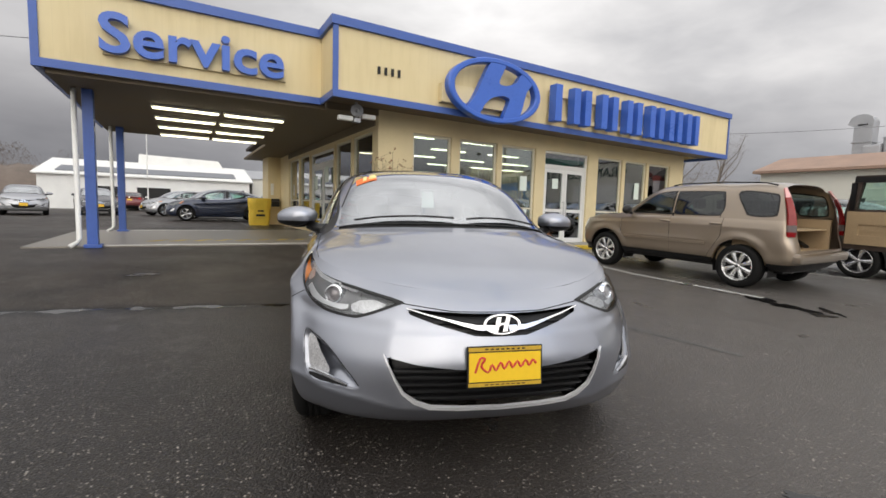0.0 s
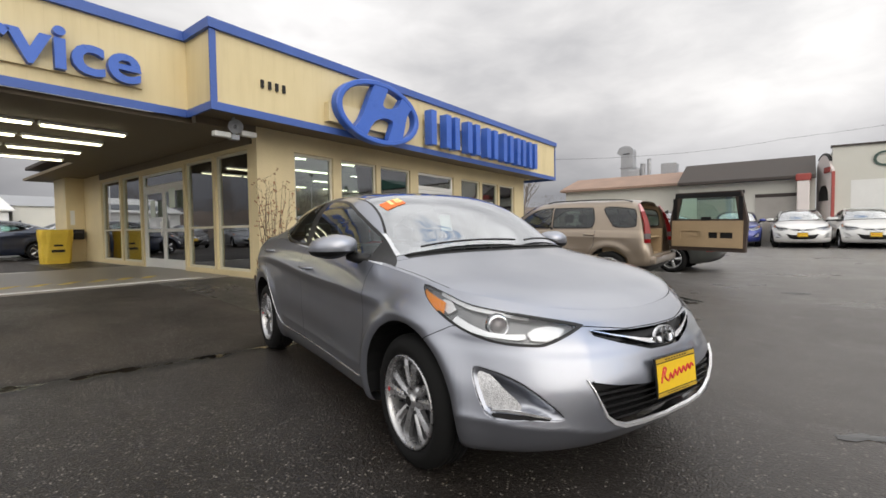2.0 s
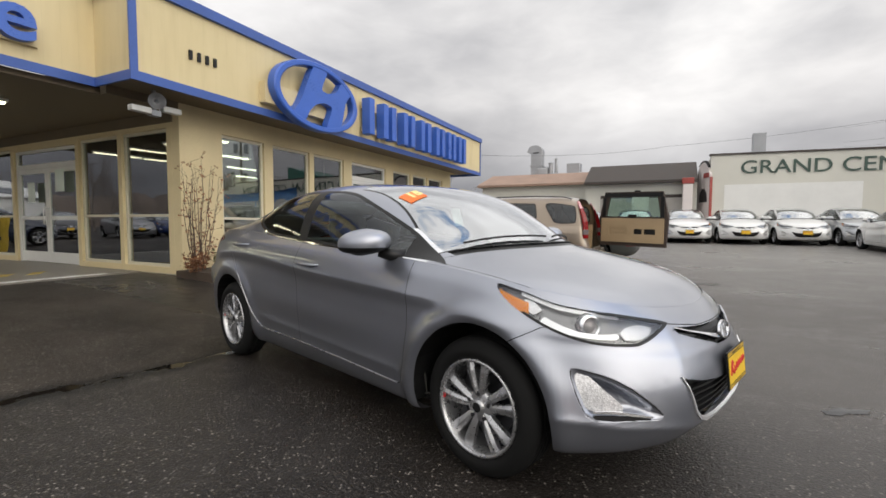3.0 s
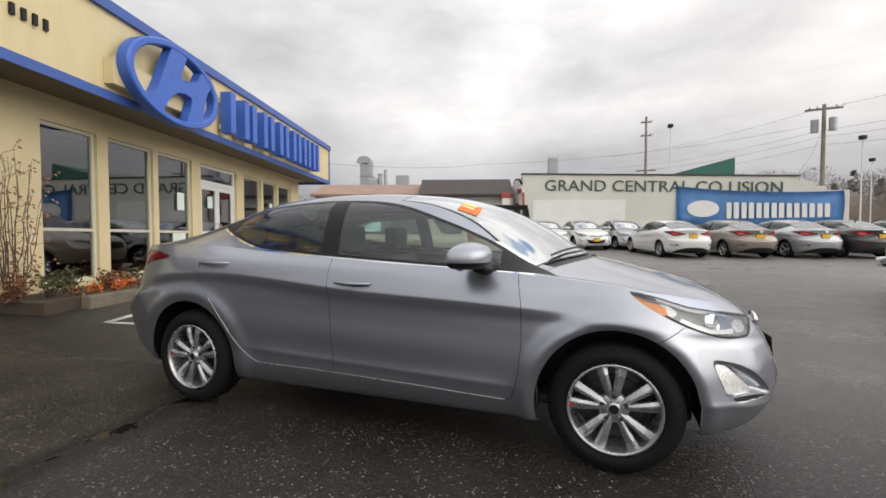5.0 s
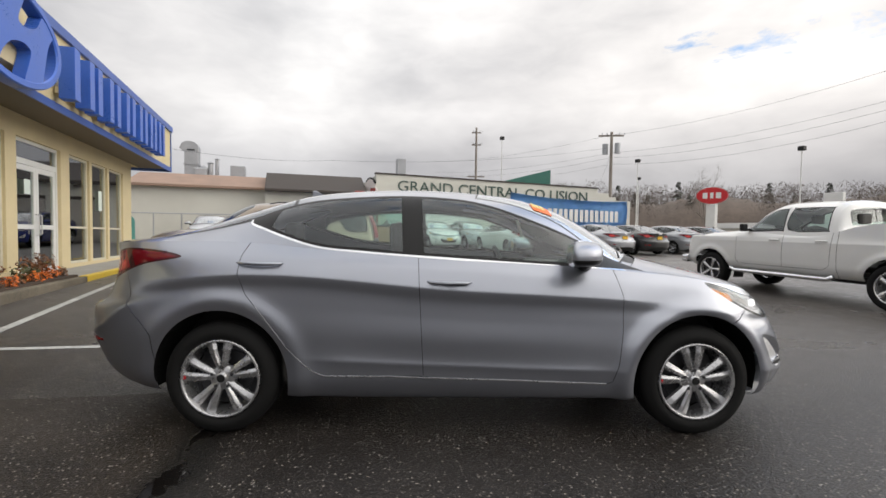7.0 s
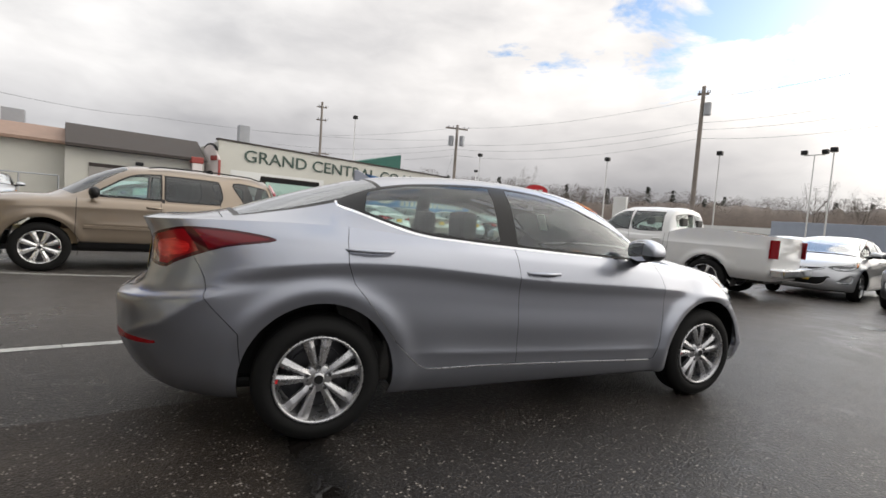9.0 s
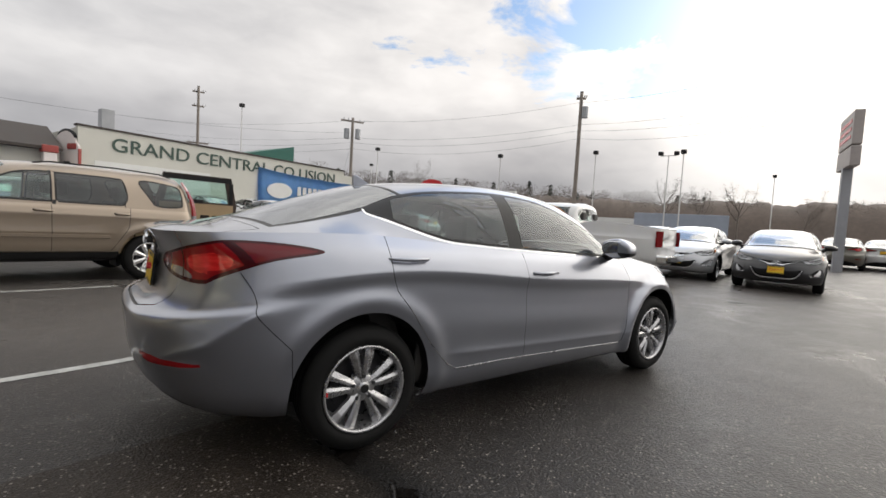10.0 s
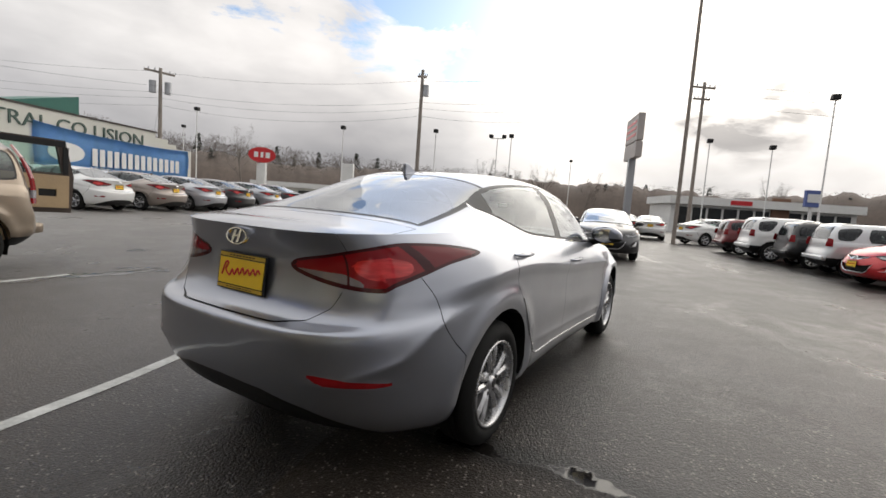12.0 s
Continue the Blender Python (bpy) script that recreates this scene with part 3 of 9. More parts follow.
stripe((3.40, 7.39), (13.5, 7.95), 0.085)
stripe((6.80, 3.2), (7.25, 7.50), 0.085)
stripe((10.3, 3.2), (10.75, 7.75), 0.10)


# ---- the showroom ----
F = 0.25          # floor level
Y0, Y1 = 8.29, 9.10   # fascia and window wall
XL, XR = 2.45, 14.88  # fascia's ends
SAG = 0.0105      # the roof edge falls a little eastwards


def sag(x):
    return -SAG * max(0.0, x - 2.5)


def sheared(me):
    for v in me.vertices:
        v.co.z += sag(v.co.x)
    return me


def structure(name, bm, material, label, category="wall", parent=None):
    ob = part(name, bm, material, parent)
    return tagged(ob, label, category, kind="structure")


WIN = [(4.42, 5.38), (5.60, 6.66), (6.80, 7.86), (10.12, 11.12), (11.26, 12.20), (12.32, 13.32)]
DOOR = (8.18, 9.74)
PIERS = [(3.62, 4.42), (5.38, 5.60), (6.66, 6.80), (7.86, 8.18), (9.74, 10.12), (11.12, 11.26), (12.20, 12.32), (13.32, 14.0)]
SILL, HEAD, MID = 0.46, 2.74, 1.23

wall = boxes(*[(a, b, Y1, Y1 + 0.2, F, HEAD) for a, b in PIERS])
for a, b in WIN:
    box(wall, a, b, Y1, Y1 + 0.2, F, SILL)
box(wall, 3.62, 14.0, Y1, Y1 + 0.2, HEAD, 3.2)
structure("wall_front", sheared(mesh_of(wall)), CREAM, "cream painted showroom front wall with pilasters")
structure("wall_east", boxes((13.8, 14.0, Y1 + 0.2, 22, F, 3.1)), CREAM, "cream painted end wall of the showroom")
structure("wall_back", boxes((3.62, 14.0, 22, 22.2, F, 3.2)), CREAM, "plain back wall of the showroom")
structure("floor", boxes((3.62, 14.0, Y1, 22, F - 0.35, F)), surface("showroom_floor_tile", (0.25, 0.23, 0.2), 0.35, vary=0.12), "tan tiled showroom floor", "floor")
structure("ceiling", boxes((3.8, 13.8, Y1 + 0.2, 22, 2.96, 3.04)), surface("ceiling_panels", (0.6, 0.58, 0.52), 0.8), "off-white showroom ceiling panels", "ceiling")


def window(name, x0, x1, y, z0, z1, mids=(), bars=(), flip=False):
    """A framed shop window in the xz plane: frame, panes, bars."""
    ob = tagged(new(name), "aluminium-framed showroom window of clear glass", "window", kind="structure")
    w, d = 0.05, 0.07
    fr = boxes((x0, x1, y, y + d, z0, z0 + w), (x0, x1, y, y + d, z1 - w, z1), (x0, x0 + w, y, y + d, z0 + w, z1 - w), (x1 - w, x1, y, y + d, z0 + w, z1 - w))
    part("window_frame", sheared(mesh_of(fr)), FRAME, ob)
    xs, zs = [x0 + w, *bars, x1 - w], [z0 + w, *mids, z1 - w]
    for i in range(len(zs) - 2):
        part("glazing_bar", sheared(mesh_of(boxes((x0 + w, x1 - w, y + 0.005, y + d - 0.005, zs[i + 1] - 0.022, zs[i + 1] + 0.022)))), FRAME, ob)
    for i in range(len(zs) - 1):
        lo = zs[i] + (0.022 if i else 0)
        hi = zs[i + 1] - (0.022 if i < len(zs) - 2 else 0)
        p = part("pane", sheared(mesh_of(boxes((x0 + w, x1 - w, y + 0.03, y + 0.036, lo, hi)))), GLASS, ob)
        p.visible_shadow = False
    return ob


FRAME = surface("pale_window_frame", (0.62, 0.58, 0.46), 0.45, vary=0.08)
for i, (a, b) in enumerate(WIN):
    window(f"window_{i + 1}", a, b, Y1 + 0.05, SILL, HEAD, (MID,))


def glazed_door(name, x0, x1, y, z0, z1, head):
    """Double shop door with a transom light above."""
    ob = tagged(new(name), "closed double glass door in a white aluminium frame with a transom light", "door", kind="structure")
    d = 0.08
    fr = boxes((x0, x0 + 0.06, y, y + d, z0, head), (x1 - 0.06, x1, y, y + d, z0, head), (x0 + 0.06, x1 - 0.06, y, y + d, head - 0.06, head), (x0 + 0.06, x1 - 0.06, y, y + d, z1, z1 + 0.10))
    part("door_frame", sheared(mesh_of(fr)), WHITE, ob)
    p = part("transom_pane", sheared(mesh_of(boxes((x0 + 0.06, x1 - 0.06, y + 0.03, y + 0.036, z1 + 0.10, head - 0.06)))), GLASS, ob)
    p.visible_shadow = False
    mid = (x0 + x1) / 2
    for a, b, h in ((x0 + 0.065, mid - 0.004, 1), (mid + 0.004, x1 - 0.065, -1)):
        leaf = part("door_leaf", sheared(mesh_of(boxes((a, a + 0.08, y + 0.01, y + 0.06, z0 + 0.02, z1 - 0.005), (b - 0.08, b, y + 0.01, y + 0.06, z0 + 0.02, z1 - 0.005), (a + 0.08, b - 0.08, y + 0.01, y + 0.06, z0 + 0.02, z0 + 0.24), (a + 0.08, b - 0.08, y + 0.01, y + 0.06, z1 - 0.10, z1 - 0.005), (a + 0.08, b - 0.08, y + 0.015, y + 0.055, 1.17, 1.25)))), WHITE, ob)
        for lo, hi in ((z0 + 0.24, 1.17), (1.25, z1 - 0.10)):
            p = part("pane", sheared(mesh_of(boxes((a + 0.08, b - 0.08, y + 0.03, y + 0.036, lo, hi)))), GLASS, leaf)
            p.visible_shadow = False
        hx = b - 0.04 if h == 1 else a + 0.04
        bar = bmesh.new()
        tube(bar, ((hx, y + 0.012, 1.05), (hx, y - 0.05, 1.08), (hx, y - 0.05, 1.42), (hx, y + 0.012, 1.45)), 0.011, 8)
        part("door_handle", sheared(mesh_of(bar)), ALU, leaf)
    return ob


glazed_door("door_1", DOOR[0], DOOR[1], Y1 + 0.06, F, 2.30, HEAD)

# roof edge: cream band between blue trims
ZB, ZT = 3.13, 4.27
YC = 9.15         # front of the canopy
XC = -1.78        # its west end
YBACK = 15.9


def band(name, runs, material, label, category="roof trim"):
    for r in runs:
        structure(name, sheared(mesh_of(boxes(r))), material, label, category)


band("fascia", [(XL + 0.001, XR - 0.1, Y0, Y0 + 0.1, ZB, ZT), (XR - 0.1, XR, Y0, 14.0, ZB, ZT), (XL, XL + 0.1, Y0 + 0.1, YC + 0.1, ZB, ZT),
                (XC, XL, YC, YC + 0.1, ZB, ZT), (XC, XC + 0.1, YC + 0.1, YBACK, ZB, ZT)], SIDING, "cream grooved plywood roof fascia", "fascia")
T = 0.03
band("blue_trim_lower", [(XL - T, XR + T, Y0 - T, Y0 - 0.001, ZB - 0.09, ZB + 0.035), (XR + 0.001, XR + T, Y0 - 0.001, 14.0, ZB - 0.09, ZB + 0.035), (XL - T, XL - 0.001, Y0 - 0.001, YC - T, ZB - 0.09, ZB + 0.035),
                         (XC - T, XL - T, YC - T, YC - 0.001, ZB - 0.09, ZB + 0.035), (XC - T, XC - 0.001, YC - 0.001, YBACK, ZB - 0.09, ZB + 0.035)], BLUE, "blue painted lower trim board of the roof edge")
band("blue_trim_upper", [(XL - 0.06, XR + 0.06, Y0 - 0.06, Y0 + 0.2, ZT, ZT + 0.15), (XR - 0.1, XR + 0.06, Y0 + 0.2, 14.0, ZT, ZT + 0.15), (XL - 0.06, XL + 0.1, Y0 + 0.2, YC - 0.06, ZT, ZT + 0.15),
                         (XC - 0.06, XL + 0.1, YC - 0.06, YC + 0.2, ZT, ZT + 0.15), (XC - 0.06, XC + 0.1, YC + 0.2, YBACK, ZT, ZT + 0.15)], BLUE, "blue metal coping along the roof edge")
band("blue_corner_board", [(XL - T, XL + 0.07, Y0 - T, Y0 - 0.002, ZB + 0.036, ZT - 0.001), (XC - T, XC + 0.07, YC - T, YC - 0.002, ZB + 0.036, ZT - 0.001), (XR - 0.03, XR + 0.02, Y0 - T, Y0 - 0.002, ZB + 0.036, ZT - 0.001)], BLUE, "blue painted upright corner board of the fascia")
band("soffit", [(XL + 0.1, XR - 0.1, Y0 + 0.1, Y1, ZB - 0.02, ZB + 0.05)], SOFFIT, "shaded brown soffit under the roof edge", "soffit")
structure("canopy_soffit", boxes((XL + 0.1, 3.62, Y1, YC + 0.098, 2.98, 3.2)), SOFFIT, "shaded brown soffit board at the inner corner", "soffit")
structure("canopy_soffit", boxes((XL, 3.62, YBACK + 0.002, 22.0, 2.98, 3.06)), SOFFIT, "shaded brown soffit of the service drive", "soffit")
structure("canopy_soffit", boxes((XC + 0.1, 3.62, YC + 0.1, YBACK, 2.98, 3.06)), SOFFIT, "shaded brown soffit of the service canopy", "soffit")
structure("roof", boxes((XL + 0.1, XR - 0.1, 9.3, 22.2, 3.36, 3.46)), BROWNROOF, "flat dark roof of the showroom", "roof")

# ---- the showroom's fittings ----
def side_window(name, y0, y1, z0, z1, mids=()):
    ob = window(name, -y1, -y0, 0.05, z0, z1, mids)
    ob.matrix_basis = pose(3.62, 0, 0, 0, 0, -90)
    return ob


side_wall = boxes((3.62, 3.82, 9.302, 9.44, F, 3.0), (3.62, 3.82, 10.76, 10.88, F, 3.0), (3.62, 3.82, 12.20, 12.32, F, 3.0), (3.62, 3.82, 14.88, 15.0, F, 3.0), (3.62, 3.82, 16.42, 16.55, F, 3.0), (3.62, 3.82, 18.2, 22.0, F, 3.0),
                  (3.62, 3.82, 9.44, 10.76, F, 0.36), (3.62, 3.82, 10.88, 12.20, F, 0.36), (3.62, 3.82, 15.0, 16.42, F, 0.36), (3.62, 3.82, 16.55, 18.2, F, 0.36),
                  (3.62, 3.82, 9.44, 10.76, 2.72, 3.0), (3.62, 3.82, 10.88, 12.20, 2.72, 3.0), (3.62, 3.82, 12.32, 14.88, 2.66, 3.0), (3.62, 3.82, 15.0, 16.42, 2.72, 3.0), (3.62, 3.82, 16.55, 18.2, 2.72, 3.0))
structure("wall_west", side_wall, CREAM, "cream painted storefront wall beside the service drive")
structure("wall_pier", boxes((3.12, 3.615, 19.9, 21.3, 0.2, 3.0), bevel=0.01), CREAM, "cream painted pier at the end of the service drive")
for i, (a, b, z0, z1) in enumerate(((9.44, 10.76, 0.36, 2.72), (10.88, 12.20, 0.36, 2.72), (15.0, 16.42, 0.36, 2.72), (16.55, 18.20, 0.36, 2.72))):
    side_window(f"window_{i + 7}", a, b, z0, z1, (1.25,))
structure("header_board", boxes((3.595, 3.617, 9.26, 18.2, 2.80, 2.978)), SOFFIT, "brown header board over the side windows", "trim")
d2 = glazed_door("door_2", -14.88, -12.32, 0.05, F, 2.26, 2.66)
d2.matrix_basis = pose(3.62, 0, 0, 0, 0, -90)

SLAB = surface("stained_wet_concrete_apron", (0.215, 0.195, 0.168), 0.38, vary=0.42, grain=18, stain=0.8, bump=0.2)
structure("service_apron", boxes((-2.3, 3.60, 10.25, 15.50, 0.05, 0.262)), SLAB, "stained concrete floor of the service drive", "floor")
EDGE = surface("bright_edge_paint", (0.66, 0.65, 0.62), 0.55, grain=30, stain=5, vary=0.2)
structure("apron_line", boxes((-1.15, 3.10, 10.29, 10.43, 0.262, 0.267)), EDGE, "white painted line along the apron edge", "road line")
structure("apron_line", boxes((-1.15, 1.35, 15.25, 15.42, 0.262, 0.267)), EDGE, "white painted line across the service drive", "road line")
for k in range(8):
    q = prism([(-0.6 + k * 0.42, 11.2), (-0.42 + k * 0.42, 11.2), (-0.17 + k * 0.42, 11.6), (-0.35 + k * 0.42, 11.6)], 0.262, 0.266, 'z')
    structure("hatch_mark", q, surface("faded_yellow_paint", (0.50, 0.37, 0.10), 0.6, vary=0.35, grain=14, stain=4) if k == 0 else bpy.data.materials["faded_yellow_paint"], "faded yellow hatch mark on concrete", "road line")

# posts of the canopy
for y in (10.22, 14.85):
    post = thing("canopy_post", "blue painted square steel post of the canopy", "post", group="canopy posts")
    part("post_shaft", boxes((-1.385, -1.225, y - 0.08, y + 0.08, 0.30, 2.98), bevel=0.008), BLUE, post)
    part("post_foot", boxes((-1.43, -1.17, y - 0.13, y + 0.13, 0.24, 0.30), bevel=0.01), BLUE, post)
    pipe = bmesh.new()
    tube(pipe, ((-1.50, y - 0.02, 2.98), (-1.50, y - 0.02, 0.40), (-1.53, y - 0.05, 0.32), (-1.62, y - 0.12, 0.27)), 0.042, 10)
    tagged(part("downpipe", pipe, WHITE, smooth=True), "white rainwater downpipe beside the canopy post", "downpipe", "canopy downpipes")


def tube_light(x0, x1, y, z, group, lamp):
    t = thing("fluorescent_light", "lit fluorescent strip light under the ceiling", "ceiling light", group=group)
    part("housing", boxes((x0, x1, y - 0.08, y + 0.08, z, z + 0.045)), WHITE, t)
    part("lamp_tube", boxes((x0 + 0.03, x1 - 0.03, y - 0.05, y + 0.05, z - 0.03, z - 0.001)), lamp, t)
    return t


for y in (10.85, 12.20, 13.65, 15.15):
    for a, b in ((-0.42, 0.80), (0.86, 2.08)):
        tube_light(a, b, y, 2.93, "canopy lights", TUBE)
for y in (10.6, 12.4, 14.4, 16.6):
    for x in (4.5, 6.6, 8.7, 10.8, 12.4):
        tube_light(x, x + 1.25, y, 2.90, "showroom lights", BRIGHT_TUBE)


# raised writing over the service drive
def word_sign():
    s = thing("service_sign", "raised blue letters reading Service on a cream backing rail", "sign")
    word = "Service"
    full = letters(word, 1.0, 0.1, bold=0.02)
    a, b = spread(full)
    kx, kz = 2.72 / (b - a), 0.84
    bpy.data.meshes.remove(full)
    for i, c in enumerate(word):
        head = letters(word[: i + 1], 1.0, 0.1, bold=0.02)
        own = letters(c, 1.0, 0.1, bold=0.02)
        shift = spread(head)[1] - spread(own)[1]
        bpy.data.meshes.remove(head)
        own.transform(Matrix.Translation((-0.98, YC - 0.10, 3.385)) @ Matrix.Diagonal((kx, 1.1, kz, 1)) @ Matrix.Translation((shift - a, 0, 0)))
        part("letter", own, SIGN_BLUE, s)
    part("backing_rail", boxes((-0.95, 1.78, YC - 0.05, YC - 0.005, 3.35, 3.46)), CREAM, s)


word_sign()


def oval_sign():
    """A blue oval ring with a leaning figure in it, standing off the fascia."""
    s = thing("oval_sign", "large blue oval emblem standing off the fascia", "sign", pose(5.78, 7.97, 3.60 + sag(5.78), 0, 0, 0))
    rx, rz, n = 1.17, 0.645, 64
    bm = bmesh.new()
    prof = [(1.0, 0.17), (1.0, 0.02), (0.975, 0.0), (0.865, 0.0), (0.84, 0.02), (0.84, 0.17)]
    rings = []
    for k in range(n):
        a = k * math.tau / n
        rings.append([bm.verts.new((rx * math.cos(a) * (f if f > 0.9 else f + 0.035), y, rz * math.sin(a) * f)) for f, y in prof])
    for k in range(n):
        q, w = rings[k], rings[(k + 1) % n]
        for j in range(len(prof)):
            bm.faces.new((q[j], q[(j + 1) % len(prof)], w[(j + 1) % len(prof)], w[j]))
    part("oval_ring", bm, SIGN_BLUE, s)

    def figure(pts, y):
        return prism([(x * rx, z * rz) for x, z in rounded(pts, 4)], y, 0.15 + y)

    mark = [(-0.62, -0.66), (-0.46, -0.25), (-0.20, 0.72), (-0.10, 0.88), (0.17, 0.88), (0.04, 0.32), (0.10, 0.21), (0.24, 0.23), (0.42, 0.38), (0.56, 0.68), (0.80, 0.48),
            (0.66, 0.10), (0.52, -0.72), (0.36, -0.86), (0.14, -0.90), (0.28, -0.26), (0.20, -0.14), (0.06, -0.14), (-0.12, -0.26), (-0.26, -0.50), (-0.38, -0.80)]
    part("emblem_mark", figure(mark, 0.010), SIGN_BLUE, s)
    part("mount_box", boxes((-1.22, 1.0, 0.172, 0.315, -0.34, 0.02)), CREAM, s)


oval_sign()

# the brand's sign: plain blue blocks in place of its characters
brand = thing("block_sign", "row of raised blue sign blocks on the fascia", "sign")
for a, b in ((7.40, 8.18), (8.34, 9.10), (9.28, 10.02), (10.20, 10.92), (11.10, 11.74), (11.90, 12.52), (12.70, 12.88)):
    w = 0.20
    for x0, x1 in ([(a, a + w), (b - w, b)] if b - a > 0.3 else [(a, b)]):
        part("sign_block", sheared(mesh_of(boxes((x0, x1, 7.98, 8.20, 3.22, 4.03), bevel=0.006))), SIGN_BLUE, brand)
part("sign_rail", sheared(mesh_of(boxes((7.42, 12.86, 8.205, 8.255, 3.30, 3.40)))), CREAM, brand)
part("sign_rail", sheared(mesh_of(boxes((7.42, 12.86, 8.205, 8.255, 3.82, 3.92)))), CREAM, brand)
num = thing("house_number", "dark number plaque bars on the fascia", "house number")
for k in range(4):
    part("number_bar", boxes((3.26 + k * 0.135, 3.31 + k * 0.135, 8.255, 8.285, 3.56, 3.69)), BLACK, num)

# loudspeaker and floodlights under the corner
horn = thing("loudspeaker", "grey horn loudspeaker under the soffit corner", "loudspeaker", look((3.02, 8.70, 2.93), (1.4, 4.5, 2.3)) @ Matrix.Scale(0.8, 4))
part("horn_bell", lathe([(0.03, 0.10), (0.05, 0.06), (0.09, 0.0), (0.145, -0.06), (0.15, -0.065), (0.14, -0.06), (0.08, 0.005), (0.035, 0.03), (0.03, 0.0), (0.001, -0.02)], 28, 'z'), STEEL, horn, smooth=True)
part("horn_driver", lathe([(0.001, 0.2), (0.05, 0.2), (0.055, 0.11), (0.03, 0.10)], 20, 'z'), STEEL, horn, smooth=True)
flood = thing("security_camera_pair", "pair of white security cameras on a bracket", "security camera")
part("bracket", boxes((2.96, 3.10, 8.72, 8.84, 2.72, 2.80), (3.01, 3.05, 8.76, 8.80, 2.80, 3.10)), STEEL, flood)
for x0, x1, z in ((2.66, 2.94, 2.73), (3.12, 3.40, 2.80)):
    part("camera_body", boxes((x0, x1, 8.68, 8.80, z, z + 0.085), bevel=0.015), WHITE, flood)

# kerbs, planting bed
KERB_Y = 8.22
MOSSY = surface("mossy_weathered_concrete", (0.150, 0.128, 0.094), 0.85, vary=0.45, bump=0.5, grain=40, stain=3)
structure("kerb", sheared(mesh_of(boxes((4.0, 8.05, KERB_Y - 0.14, KERB_Y, 0.05, 0.36), bevel=0.02))), MOSSY, "weathered mossy concrete kerb of the planting bed", "kerb")
structure("kerb", boxes((8.06, 14.4, KERB_Y - 0.14, KERB_Y, 0.05, 0.31), bevel=0.02), YELLOW, "yellow painted kerb before the showroom door", "kerb")
structure("walk", boxes((8.06, 14.4, KERB_Y, Y1 - 0.002, 0.05, 0.30)), CONCRETE, "concrete walk under the eaves", "pavement")
SOIL = surface("planting_soil", (0.06, 0.042, 0.03), 0.9, vary=0.35, bump=0.6, grain=60)
structure("planting_bed", boxes((3.5, 8.05, KERB_Y, Y1 - 0.002, 0.05, 0.335)), SOIL, "dark soil of the planting bed", "ground")


def leaf_mat(name, colour, vary=0.35):
    s = Nodes(name)
    g = s.n.new("ShaderNodeNewGeometry")
    s.set(Base_Color=s.ramp(g.outputs["Random Per Island"], (0.0, tint(colour, 1 - vary)), (1.0, tint(colour, 1 + vary))), Roughness=0.6)
    return s.m


RUSSET, ORANGELEAF, OLIVE = leaf_mat("russet_leaves", (0.20, 0.085, 0.035)), leaf_mat("orange_flowers", (0.62, 0.15, 0.02)), leaf_mat("olive_leaves", (0.07, 0.075, 0.025))
TWIG = surface("brown_twigs", (0.085, 0.055, 0.04), 0.8, vary=0.3, bump=0)


def bush(x, y, z, w, h, material, rng, leaves=170, label="low russet shrub in the planting bed", size=0.03):
    b = thing("shrub", label, "shrub", group="bed planting")
    tw = bmesh.new()
    tips = []
    for k in range(14):
        a, r = rng.uniform(0, math.tau), rng.uniform(0.3, 1.0)
        tip = Vector((x + math.cos(a) * r * w, y + math.sin(a) * r * w * 0.6, z + h * rng.uniform(0.5, 1.0)))
        tube(tw, ((x + math.cos(a) * 0.03, y + math.sin(a) * 0.03, z - 0.02), ((x + tip.x) / 2 + rng.uniform(-0.03, 0.03), (y + tip.y) / 2, z + h * 0.4), tip), [0.006, 0.004, 0.002], 4, cap=False)
        tips.append(tip)
    part("brushwood", tw, TWIG, b)
    lv = bmesh.new()
    for k in range(leaves):
        t = rng.choice(tips)
        f = rng.uniform(0.35, 1.05)
        p = Vector((x, y, z)).lerp(t, f) + Vector((rng.gauss(0, 0.05), rng.gauss(0, 0.04), rng.gauss(0, 0.03)))
        p.z = max(p.z, z + 0.01)
        d, u = Vector((rng.gauss(0, 1), rng.gauss(0, 1), rng.gauss(0, 0.6))).normalized(), Vector((rng.gauss(0, 1), rng.gauss(0, 1), rng.gauss(0, 1)))
        s = d.cross(u).normalized()
        l = size * rng.uniform(0.7, 1.5)
        v = [lv.verts.new(p + d * a * l + s * c * l) for a, c in ((-1, 0), (0, -0.5), (1, 0), (0, 0.5))]
        lv.faces.new(v)
    part("foliage", lv, material, b)


rng = random.Random(5)
for k in range(9):
    bush(4.3 + k * 0.44 + rng.uniform(-0.1, 0.1), 8.62 + rng.uniform(-0.15, 0.15), 0.335, 0.24, rng.uniform(0.22, 0.42), RUSSET if k % 3 else OLIVE, rng)
for k in range(13):
    bush(4.15 + k * 0.31, 8.36 + rng.uniform(-0.04, 0.04), 0.335, 0.10, 0.13, ORANGELEAF if k % 4 else RUSSET, rng, 70, "small orange flowers along the kerb", 0.024)
